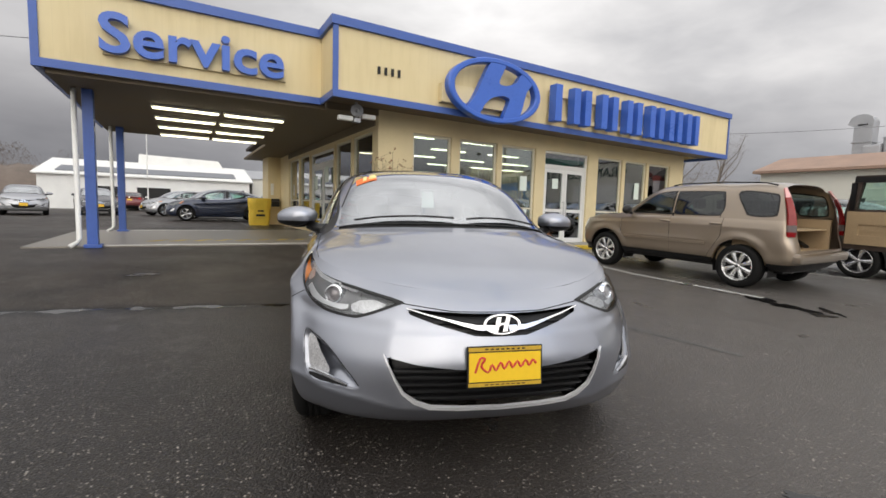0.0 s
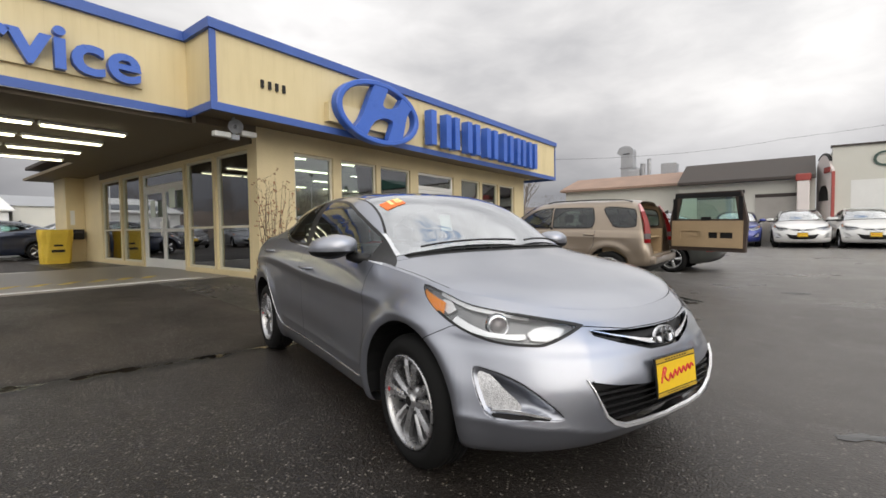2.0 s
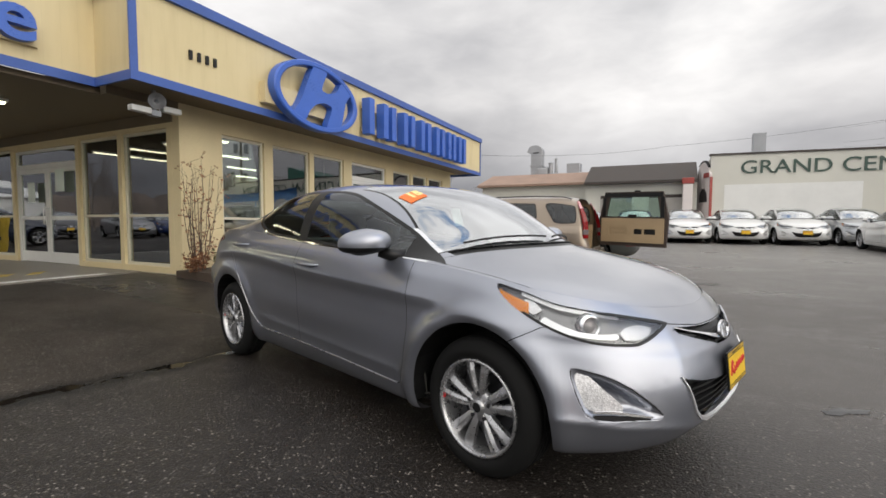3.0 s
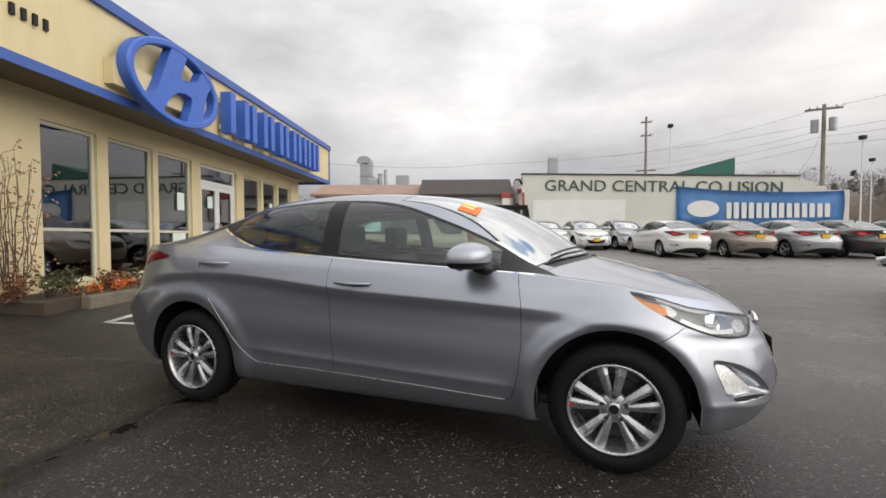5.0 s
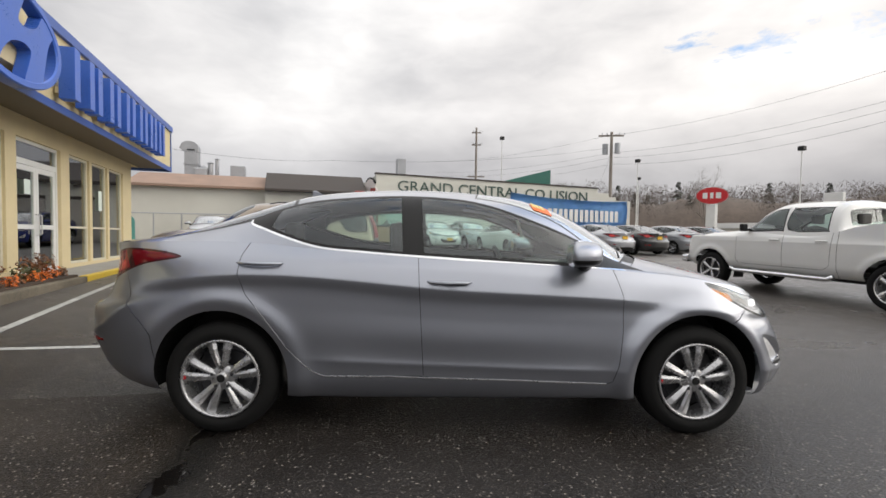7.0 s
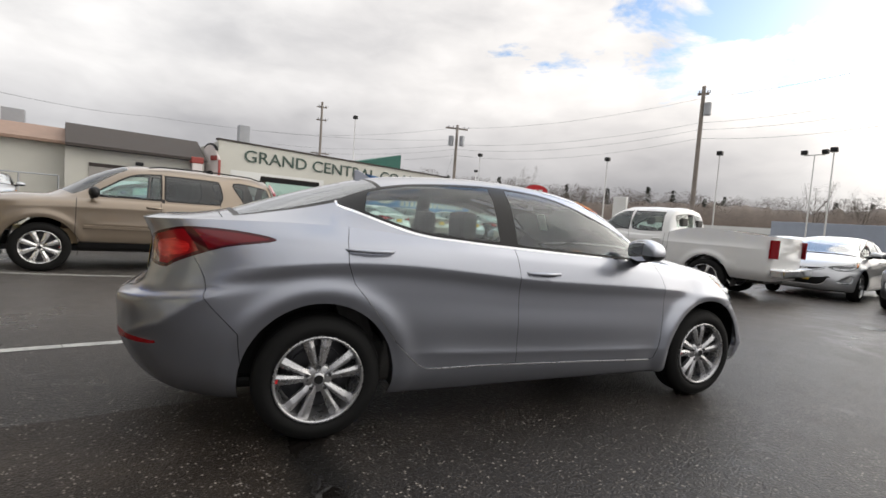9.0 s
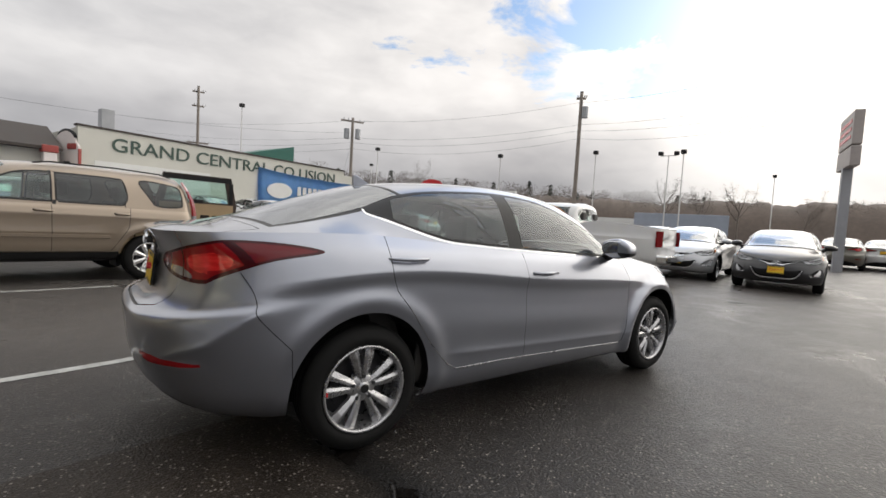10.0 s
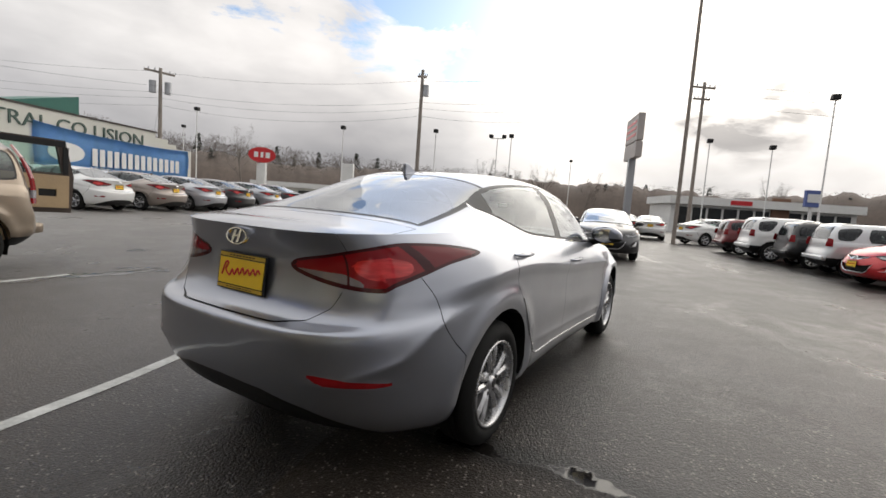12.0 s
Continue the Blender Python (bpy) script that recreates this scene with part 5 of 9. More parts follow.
part("chassis", boxes((-3.5, 3.5, -1.6, -0.7, 0.55, 0.9)), BLACK, tr)
shed = thing("white_shed", "long white metal shed with a grey roof strip", "building")
part("wall", boxes((-9.6, 5.5, 46, 60, 0.0, 2.9)), WHITE, shed)
part("roof", prism([(45.7, 2.9), (45.7, 3.0), (53, 4.6), (60.3, 3.0), (60.3, 2.9)], -9.9, 5.8, 'x'), WHITE, shed)
part("roof_strip", prism([(46.6, 3.22), (46.6, 3.28), (49.0, 3.80), (49.0, 3.74)], -8.6, 4.4, 'x'), surface("grey_roof_panels", (0.16, 0.17, 0.19), 0.5), shed)
part("upper_hall", prism([(-3.6, 3.0), (-3.4, 5.35), (3.3, 5.15), (4.6, 3.0)], 52.0, 60.0, 'y'), WHITE, shed)
for x in (-6.5, -3.2):
    part("open_bay", boxes((x, x + 2.4, 45.93, 45.99, 0.23, 2.1)), BLACK, shed)
sh2 = thing("grey_shed", "plain cream shed behind the back lot", "building")
part("wall", boxes((6.0, 14.0, 48, 58, 0, 3.4)), MASONRY, sh2)
part("roof", prism([(47.8, 3.4), (53, 4.5), (58.2, 3.4)], 5.8, 14.2, 'x'), STEEL, sh2)
fence = thing("chain_fence", "low pale fence rail along the workshop", "fence")
for k in range(6):
    part("fence_post", rod((24.0, 6.2 + k * 1.2, 0.2), (24.0, 6.2 + k * 1.2, 1.9), 0.03, 6), STEEL, fence)
part("fence_rail", rod((24.0, 6.2, 1.9), (24.0, 12.2, 1.9), 0.03, 6), STEEL, fence)


# ---- trees ----
BARK = surface("grey_brown_bark", (0.17, 0.145, 0.125), 0.85, vary=0.25, bump=0)
WOODS = leaf_mat("bare_brown_twig_haze", (0.125, 0.100, 0.084), 0.12)
FIR = leaf_mat("dark_fir_needles", (0.075, 0.080, 0.066), 0.2)


def bare_tree(x, y, h, seed, label="tall bare winter tree"):
    r = random.Random(seed)
    t = thing("tree", label, "tree", group="bare trees")
    z0 = g(x, y)
    trunk, tw = bmesh.new(), bmesh.new()
    top = Vector((x + r.uniform(-0.6, 0.6), y, z0 + h * 0.55))
    tube(trunk, ((x, y, z0 - 0.2), (x + r.uniform(-0.2, 0.2), y, z0 + h * 0.25), top), [h * 0.015, h * 0.011, h * 0.006], 7)
    for k in range(9):
        s = Vector((x, y, z0)).lerp(top, r.uniform(0.45, 1.0))
        a = r.uniform(0, math.tau)
        e = s + Vector((math.cos(a) * h * 0.18, math.sin(a) * h * 0.18, h * r.uniform(0.22, 0.45)))
        m = s.lerp(e, 0.5) + Vector((math.cos(a), math.sin(a), 0)) * h * 0.04
        tube(trunk, (s, m, e), [h * 0.005, h * 0.0028, h * 0.001], 5)
        for j in range(44):
            f = r.uniform(0.25, 1.0)
            b = s.lerp(m, f * 2) if f < 0.5 else m.lerp(e, f * 2 - 1)
            d = Vector((r.gauss(0, 1), r.gauss(0, 1), r.uniform(0.1, 1.4))).normalized() * h * r.uniform(0.04, 0.12)
            w = d.orthogonal().normalized() * h * 0.0008
            v = [tw.verts.new(b - w), tw.verts.new(b + w), tw.verts.new(b + d)]
            tw.faces.new(v)
            for q in range(2):
                b2, d2 = b + d * r.uniform(0.4, 0.9), Vector((r.gauss(0, 1), r.gauss(0, 1), r.uniform(0.0, 1.2))).normalized() * h * 0.05
                w2 = d2.orthogonal().normalized() * h * 0.0006
                tw.faces.new([tw.verts.new(b2 - w2), tw.verts.new(b2 + w2), tw.verts.new(b2 + d2)])
    part("trunk", trunk, BARK, t)
    part("crown", tw, BARK, t)


for i, (x, y, h) in enumerate(((12.5, -62, 9.5), (3.5, -58, 9.5), (8.0, -60, 9), (40.0, 28.0, 11), (44.0, 25.0, 10), (48, 31, 12), (-14.0, 48, 8), (-17.5, 52, 7), (-30, -70, 10), (38, -40, 9), (-3, -64, 8))):
    bare_tree(x, y, h, i + 11)


def woods(name, label, spots, material, seed, fir=False):
    """Many far trees as one haze of twigs; spots: (x, y, height)."""
    r = random.Random(seed)
    verts, faces = [], []
    for x, y, h in spots:
        z0 = g(x, y)
        n = 160 if fir else 620
        for k in range(n):
            if fir:
                f = r.random() ** 0.7
                rad = (1 - f) * h * 0.22
                a = r.uniform(0, math.tau)
                p = Vector((x + math.cos(a) * rad * r.uniform(0.3, 1), y + math.sin(a) * rad, z0 + f * h))
                d = Vector((math.cos(a), math.sin(a), -0.5)) * h * 0.06
                w = Vector((-math.sin(a), math.cos(a), 0.3)) * h * 0.03
            else:
                f = r.uniform(0.0, 1.0)
                a = r.uniform(0, math.tau)
                rad = h * 0.34 * math.sqrt(max(0.0, 1 - (f - 0.45) ** 2 * 2.6)) * r.uniform(0.2, 1.0)
                p = Vector((x + math.cos(a) * rad, y + math.sin(a) * rad, z0 + f * h * 0.92))
                d = Vector((r.gauss(0, 0.5), r.gauss(0, 0.5), r.uniform(0.2, 1.2))) * h * 0.05
                w = d.orthogonal().normalized() * h * r.uniform(0.0014, 0.0038)
            i = len(verts)
            verts += [tuple(p - w), tuple(p + w), tuple(p + d)]
            faces.append((i, i + 1, i + 2))
    me = bpy.data.meshes.new(name)
    me.from_pydata(verts, [], faces)
    me.materials.append(material)
    return tagged(new(name, me), label, "woods", kind="stuff")


r = random.Random(3)
belt, firs = [], []
for k in range(520):
    a = radians(r.uniform(-128, -22))
    d = r.uniform(103, 128)
    x, y = d * math.cos(a), d * math.sin(a)
    h = r.uniform(7.5, 11.5) * (0.85 + 0.35 * clamp((math.degrees(a) + 100) / 60, 0, 1))
    (firs if r.random() < 0.10 else belt).append((x, y, h))
for k in range(90):
    a = radians(r.uniform(95, 150))
    d = r.uniform(103, 125)
    belt.append((d * math.cos(a), d * math.sin(a), r.uniform(6, 11)))
for k in range(40):
    a = radians(r.uniform(8, 40))
    d = r.uniform(103, 125)
    belt.append((d * math.cos(a), d * math.sin(a), r.uniform(6, 12)))
woods("bare_woods", "far belt of bare brown winter woods", belt, WOODS, 8)
woods("fir_trees", "far dark firs among the bare woods", firs, FIR, 9, True)
# the wooded bank itself, an uneven brown slope
WOODBANK = surface("brown_wooded_slope", (0.140, 0.112, 0.094), 0.9, vary=0.28, grain=1.4, stain=0.12, bump=0)
for k, (a0, a1, base_h) in enumerate(((-134, -14, 8.3), (6, 46, 6.0), (92, 154, 6.0))):
    bm = bmesh.new()
    prev = None
    n = int((a1 - a0) * 3)
    for i in range(n + 1):
        a = radians(a0 + (a1 - a0) * i / n)
        ca, sa = math.cos(a), math.sin(a)
        hh = base_h + 1.6 * noise.noise((ca * 6, sa * 6, k)) + 1.1 * noise.noise((ca * 26, sa * 26, k)) + 0.7 * noise.noise((ca * 90, sa * 90, k))
        e = [bm.verts.new((ca * d, sa * d, z)) for d, z in ((98, -0.5), (100, hh * 0.55), (104, hh * 0.85), (109, hh), (122, hh * 0.8), (140, -0.5))]
        if prev:
            for q in range(5):
                bm.faces.new((prev[q], e[q], e[q + 1], prev[q + 1]))
        prev = e
    tagged(part("wooded_bank", bm, WOODBANK, smooth=True), "brown bank of bare winter woods", "woods", kind="structure")
# a low ridge closes the view
HILL = surface("hazy_ridge", (0.10, 0.10, 0.105), 0.95, vary=0.3, stain=0.03, bump=0)
bm = bmesh.new()
prev = None
for k in range(121):
    a = k / 120 * math.tau
    rr, hh = 420 + 60 * math.sin(3 * a), 9 + 7 * noise.noise((math.cos(a) * 3, math.sin(a) * 3, 0.3)) + 9 * max(0, math.cos(a - 0.5)) ** 3
    e = [bm.verts.new((math.cos(a) * rr, math.sin(a) * rr, -2)), bm.verts.new((math.cos(a) * (rr + 60), math.sin(a) * (rr + 60), hh)), bm.verts.new((math.cos(a) * (rr + 200), math.sin(a) * (rr + 200), -2))]
    if prev:
        bm.faces.new((prev[0], e[0], e[1], prev[1]))
        bm.faces.new((prev[1], e[1], e[2], prev[2]))
    prev = e
tagged(part("ridge", bm, HILL, smooth=True), "low grey wooded ridge on the horizon", "backdrop", kind="structure")

# ---- vehicles: lofted shells, cut into panels ----
def curve(*knots):
    """A smooth curve through (x, value) knots."""
    kx, kv = np.array([k[0] for k in knots], float), np.array([k[1] for k in knots], float)
    if len(kx) == 1:
        return lambda x: np.full_like(np.asarray(x, float), kv[0])
    d = np.diff(kv) / np.diff(kx)
    m = np.empty(len(kx))
    m[0], m[-1] = d[0], d[-1]
    for i in range(1, len(kx) - 1):
        h0, h1 = kx[i] - kx[i - 1], kx[i + 1] - kx[i]
        m[i] = 0.0 if d[i - 1] * d[i] < 0 and False else (d[i - 1] * h1 + d[i] * h0) / (h0 + h1)

    def at(x):
        x = np.clip(np.asarray(x, float), kx[0], kx[-1])
        i = np.clip(np.searchsorted(kx, x) - 1, 0, len(kx) - 2)
        h = kx[i + 1] - kx[i]
        t = (x - kx[i]) / h
        return (2 * t**3 - 3 * t**2 + 1) * kv[i] + (t**3 - 2 * t**2 + t) * h * m[i] + (3 * t**2 - 2 * t**3) * kv[i + 1] + (t**3 - t**2) * h * m[i + 1]

    return at


def inside(outline, x, z):
    """Signed distance to a closed outline, above zero within."""
    p = np.array(outline, float)
    q = np.roll(p, -1, 0)
    best, odd = np.full(len(x), 1e9), np.zeros(len(x), bool)
    for (ax, az), (bx, bz) in zip(p, q):
        ex, ez = bx - ax, bz - az
        t = np.clip(((x - ax) * ex + (z - az) * ez) / max(ex * ex + ez * ez, 1e-12), 0, 1)
        best = np.minimum(best, np.hypot(x - ax - t * ex, z - az - t * ez))
        if az != bz:
            odd ^= ((az > z) != (bz > z)) & (x < (bx - ax) * (z - az) / (bz - az) + ax)
    return np.where(odd, best, -best)


class Skin:
    """A triangle mesh of the right half, with normals and two panel coordinates (a, b) at each vertex."""

    def __init__(self, grid=None, a=None, b=None):
        if grid is None:
            return
        r, c = grid.shape[:2]
        self.v = grid.reshape(-1, 3)
        idx = np.arange(r * c).reshape(r, c)
        q = np.stack([idx[:-1, :-1], idx[:-1, 1:], idx[1:, 1:], idx[1:, :-1]], -1).reshape(-1, 4)
        self.f = np.concatenate([q[:, [0, 1, 2]], q[:, [0, 2, 3]]])
        e1, e2 = self.v[self.f[:, 1]] - self.v[self.f[:, 0]], self.v[self.f[:, 2]] - self.v[self.f[:, 0]]
        n = np.cross(e1, e2)
        self.f = self.f[np.linalg.norm(n, axis=1) > 1e-9]
        e1, e2 = self.v[self.f[:, 1]] - self.v[self.f[:, 0]], self.v[self.f[:, 2]] - self.v[self.f[:, 0]]
        n = np.cross(e1, e2)
        vn = np.zeros_like(self.v)
        for k in range(3):
            np.add.at(vn, self.f[:, k], n)
        mid = np.abs(self.v[:, 1]) < 1e-5
        vn[mid, 1] = 0
        self.n = vn / np.maximum(np.linalg.norm(vn, axis=1, keepdims=True), 1e-9)
        if (self.n[:, 2].mean() * 0.5 + (-self.n[:, 1]).mean()) < 0:
            self.n, self.f = -self.n, self.f[:, ::-1]
        self.ab = np.stack([a.ravel(), b.ravel()], 1)

    def cut(self, func):
        """Splits the triangles along func = 0; func takes the skin and gives a value for each vertex."""
        w = func(self)
        w = np.where(np.abs(w) < 1e-6, 1e-6, w)
        s = w > 0
        cross = ~((s[self.f].all(1)) | ((~s)[self.f].all(1)))
        if not cross.any():
            return self
        made, nv, nn, nab, nf = {}, [], [], [], []
        base = len(self.v)

        def middle(i, j):
            key = (i, j) if i < j else (j, i)
            if key not in made:
                t = w[key[0]] / (w[key[0]] - w[key[1]])
                made[key] = base + len(nv)
                nv.append(self.v[key[0]] * (1 - t) + self.v[key[1]] * t)
                m = self.n[key[0]] * (1 - t) + self.n[key[1]] * t
                nn.append(m / max(np.linalg.norm(m), 1e-9))
                nab.append(self.ab[key[0]] * (1 - t) + self.ab[key[1]] * t)
            return made[key]

        for tri in self.f[cross]:
            i = next(k for k in range(3) if s[tri[k]] != s[tri[(k + 1) % 3]] and s[tri[k]] != s[tri[(k + 2) % 3]])
            p, q, r = int(tri[i]), int(tri[(i + 1) % 3]), int(tri[(i + 2) % 3])
            m1, m2 = middle(p, q), middle(p, r)
            nf += [(p, m1, m2), (m1, q, r), (m1, r, m2)]
        self.v, self.n, self.ab = np.concatenate([self.v, nv]), np.concatenate([self.n, nn]), np.concatenate([self.ab, nab])
        self.f = np.concatenate([self.f[~cross], nf])
        return self

    def middle_of(self, func):
        """func at the faces' centres."""
        keep = (self.v, self.n, self.ab)
        c = Skin()
        c.v, c.ab = keep[0][self.f].mean(1), keep[2][self.f].mean(1)
        c.n = keep[1][self.f].mean(1)
        return func(c)

    def take(self, func):
        """Removes the faces where func is above zero, and gives them as a skin of their own."""
        pick = self.middle_of(func) > 0
        out = Skin()
        out.v, out.n, out.ab, out.f = self.v, self.n, self.ab, self.f[pick]
        self.f = self.f[~pick]
        return out

    def panel(self, func, edge=0.0):
        self.cut(func)
        return self.take(func)

    def dish(self, func, depth, width):
        """Sinks the skin inwards from its outline, with its own new normals."""
        k = np.clip(func(self) / width, 0, 1)
        v = self.v - self.n * (depth * k * k * (3 - 2 * k))[:, None]
        e1, e2 = v[self.f[:, 1]] - v[self.f[:, 0]], v[self.f[:, 2]] - v[self.f[:, 0]]
        n, vn = np.cross(e1, e2), np.zeros_like(v)
        for j in range(3):
            np.add.at(vn, self.f[:, j], n)
        vn *= np.where((vn * self.n).sum(1, keepdims=True) < 0, -1.0, 1.0)
        self.v, self.n = v, vn / np.maximum(np.linalg.norm(vn, axis=1, keepdims=True), 1e-9)
        return self

    def mesh(self, name, material, side=0, push=0.0):
        """side -1: as it is (right), 1: mirrored (left), 0: both halves."""
        use = np.unique(self.f)
        new_i = np.full(len(self.v), -1)
        new_i[use] = np.arange(len(use))
        v, n, f = self.v[use] + self.n[use] * push, self.n[use], new_i[self.f]
        flip = np.array([1, -1, 1])
        if side == 1:
            v, n, f = v * flip, n * flip, f[:, ::-1]
        elif side == 0:
            f = np.concatenate([f, f[:, ::-1] + len(v)])
            v, n = np.concatenate([v, v * flip]), np.concatenate([n, n * flip])
        me = bpy.data.meshes.new(name)
        me.from_pydata(v.tolist(), [], f.tolist())
        me.polygons.foreach_set("use_smooth", [True] * len(me.polygons))
        if len(f):
            me.normals_split_custom_set_from_vertices(n.tolist())
        me.materials.append(material)
        return me


class Shell:
    """The lower ring of a car body (rows run round the plan from the tail's middle to the nose's) and its upper skin."""

    def __init__(self, rows, xc, power, top, s1, s2, s3, warp, fine=1.0, crease=(), flare=(), ref_row=6, ridges=()):
        # rows: (half width curve, rear tip, front tip, height curve)
        self.rows, self.xc, self.power = rows, xc, power
        nr, ns, nf = int(26 * fine), int(70 * fine), int(36 * fine)
        t_r, t_f = self.turns(power[0], abs(rows[4][1] - xc[0]), nr), self.turns(power[1], rows[4][2] - xc[1], nf)
        lines = []
        for w, xr, xf, z, pf in rows:
            pf = pf or power[1]
            wr, wf = float(w(xc[0])), float(w(xc[1]))
            rear = [(xc[0] + (xr - xc[0]) * math.sin(t) ** (2 / power[0]), wr * math.cos(t) ** (2 / power[0])) for t in reversed(t_r)]
            xs = np.linspace(xc[0], xc[1], ns + 1)[1:-1]
            side = list(zip(xs, w(xs)))
            front = [(xc[1] + (xf - xc[1]) * math.sin(t) ** (2 / pf), wf * math.cos(t) ** (2 / pf)) for t in t_f]
            xy = np.array(rear + side + front)
            lines.append(np.stack([xy[:, 0], -xy[:, 1], z(xy[:, 0])], 1))
        lines = np.array(lines)
        self.edge = lines[-1]
        sub = max(2, round(6 * fine))
        grid, k = [], len(lines)
        for i in range(k - 1):
            a, b, c, d = lines[max(i - 1, 0)], lines[i], lines[i + 1], lines[min(i + 2, k - 1)]
            for j in range(sub):
                t = j / sub
                grid.append(0.5 * (2 * b + (c - a) * t + (2 * a - 5 * b + 4 * c - d) * t**2 + (3 * b - a - 3 * c + d) * t**3))
        grid = np.array(grid + [lines[-1]])
        ref = lines[min(ref_row, k - 1)]
        along = np.concatenate([[0], np.cumsum(np.linalg.norm(np.diff(ref[:, :2], axis=0), axis=1))])
        start = np.interp(0.0, ref[:, 0], along)
        self.a_of = along - start          # panel coordinate: about X on the flanks
        self.ref = ref
        # creases and wheel flares push the flanks out
        x, y, z = grid[..., 0], grid[..., 1], grid[..., 2]
        flank = np.clip((np.abs(y) / np.abs(lines[4][None, :, 1]).max()) ** 6 * 1.5, 0, 1)
        for row, size, above, below, x0, x1 in crease:
            d = z - lines[row][None, :, 2]
            fade = np.clip((x - x0) / 0.3, 0, 1) * np.clip((x1 - x) / 0.3, 0, 1)
            grid[..., 1] -= size * np.exp(-np.abs(d) / np.where(d > 0, above, below)) * flank * fade
        for cx, cz, r, size in flare:
            d = np.hypot(x - cx, z - cz)
            grid[..., 1] -= size * np.exp(-((d - r) / 0.055) ** 2) * flank * (z > cz - 0.15)
        # folded edges across the bumpers: (size, width, points on the nose 'n', tail 't' or flank 'x')
        a_grid = np.broadcast_to(self.a_of[None, :], grid.shape[:2])
        along_xy = np.gradient(ref[:, :2], axis=0)
        out = np.stack([-along_xy[:, 1], along_xy[:, 0]], 1)
        out /= np.maximum(np.linalg.norm(out, axis=1, keepdims=True), 1e-9)
        out *= np.sign((out * (ref[:, :2] - np.array([0.0, 0.0]))).sum(1, keepdims=True))
        z0_grid = grid[..., 2].copy()
        for size, width, points in ridges:
            line = [({'n': self.nose, 't': self.tail, 'x': self.at_x}[k](v), h) for k, v, h in points]
            far = np.full(a_grid.shape, 1e9)
            for (pa, pz), (qa, qz) in zip(line, line[1:]):
                ea, ez = qa - pa, qz - pz
                t = np.clip(((a_grid - pa) * ea + (z0_grid - pz) * ez) / max(ea * ea + ez * ez, 1e-12), 0, 1)
                far = np.minimum(far, np.hypot(a_grid - pa - t * ea, z0_grid - pz - t * ez))
            grid[..., :2] += (size * np.exp(-far / width))[..., None] * out[None]
        grid[..., 1] = np.minimum(grid[..., 1], 0.0)
        grid[:, (0, -1), 1] = 0.0
        self.ring = Skin(grid, a_grid, grid[..., 2])
        # upper skin
        ex, ey, ez = self.edge[:, 0], -self.edge[:, 1], self.edge[:, 2]
        m = int(120 * fine)
        ends = (ex[0], ex[-1])
        g = 0.5 - 0.5 * np.cos(np.linspace(0, np.pi, m))
        lin = np.linspace(0, 1, m)
        x0 = ends[0] + (ends[1] - ends[0]) * (0.25 * g + 0.75 * lin)
        tips = ex[(ex > 1.45) | (ex < -1.85)]
        tips = tips + warp(tips + warp(tips))
        x0 = np.sort(np.concatenate([x0, tips[(tips > ends[0] + 2e-4) & (tips < ends[1] - 2e-4)]]))
        x0 = x0[np.concatenate([[True], np.diff(x0) > 2e-4])]
        x0[0], x0[-1] = ends[0] + 1e-4, ends[1] - 1e-4
        m = len(x0)
        nv = int(26 * fine)
        t = np.linspace(0, 1, nv)
        zc, c = top(x0), warp(x0)
        xe = x0 - c
        ye, ze = np.interp(xe, ex, ey), np.interp(xe, ex, ez)
        zc = np.maximum(zc, ze)
        p1, p2, p3 = s1(x0), s2(x0), s3(x0)
        q = [np.stack([ye, ze], 1), np.stack([ye * (1 - p1), ze + p2 * (zc - ze)], 1), np.stack([ye * p3, zc], 1), np.stack([0 * ye, zc], 1)]
        b = [(1 - t) ** 3, 3 * t * (1 - t) ** 2, 3 * t**2 * (1 - t), t**3]
        yz = sum(b[i][None, :, None] * q[i][:, None, :] for i in range(4))
        xx = x0[:, None] - c[:, None] * (yz[..., 0] / np.maximum(ye[:, None], 1e-6)) ** 2
        grid = np.stack([xx, -yz[..., 0], yz[..., 1]], -1)
        grid[:, -1, 1] = 0
        self.top = Skin(grid, np.broadcast_to(x0[:, None], grid.shape[:2]), np.broadcast_to(t[None, :], grid.shape[:2]))
        self.zc = top
        # hood and nose meet without a visible fold
        last = np.arange(self.ring.v.shape[0]).reshape(len(self.ring.v) // len(ex), len(ex))[-1]
        first = np.arange(m * nv).reshape(m, nv)[:, 0]
        from_ring = np.stack([np.interp(self.top.v[first, 0], ex, self.ring.n[last, k]) for k in range(3)], 1)
        w = np.clip((self.top.v[first, 0] - 1.25) / 0.2, 0, 1)[:, None]
        both_n = self.top.n[first] * (2 - w) + from_ring * w
        both_n /= np.linalg.norm(both_n, axis=1, keepdims=True)
        from_top = np.stack([np.interp(ex, self.top.v[first, 0], both_n[:, k]) for k in range(3)], 1)
        self.top.n[first] = both_n
        w = np.clip((ex - 1.25) / 0.2, 0, 1)[:, None]
        mixed = self.ring.n[last] * (1 - w) + from_top * w
        self.ring.n[last] = mixed / np.linalg.norm(mixed, axis=1, keepdims=True)

    @staticmethod
    def turns(power, length, n):
        th = np.linspace(0, np.pi / 2, 3000)
        x, y = length * np.sin(th) ** (2 / power), 0.88 * np.cos(th) ** (2 / power)
        s = np.concatenate([[0], np.cumsum(np.hypot(np.diff(x), np.diff(y)))])
        return np.interp(np.linspace(0, s[-1], n), s, th)

    def at_x(self, x):
        return float(np.interp(x, self.ref[:, 0], self.a_of))

    def nose(self, y):
        i = len(self.ref) // 2
        return float(np.interp(y, -self.ref[i:, 1][::-1], self.a_of[i:][::-1]))

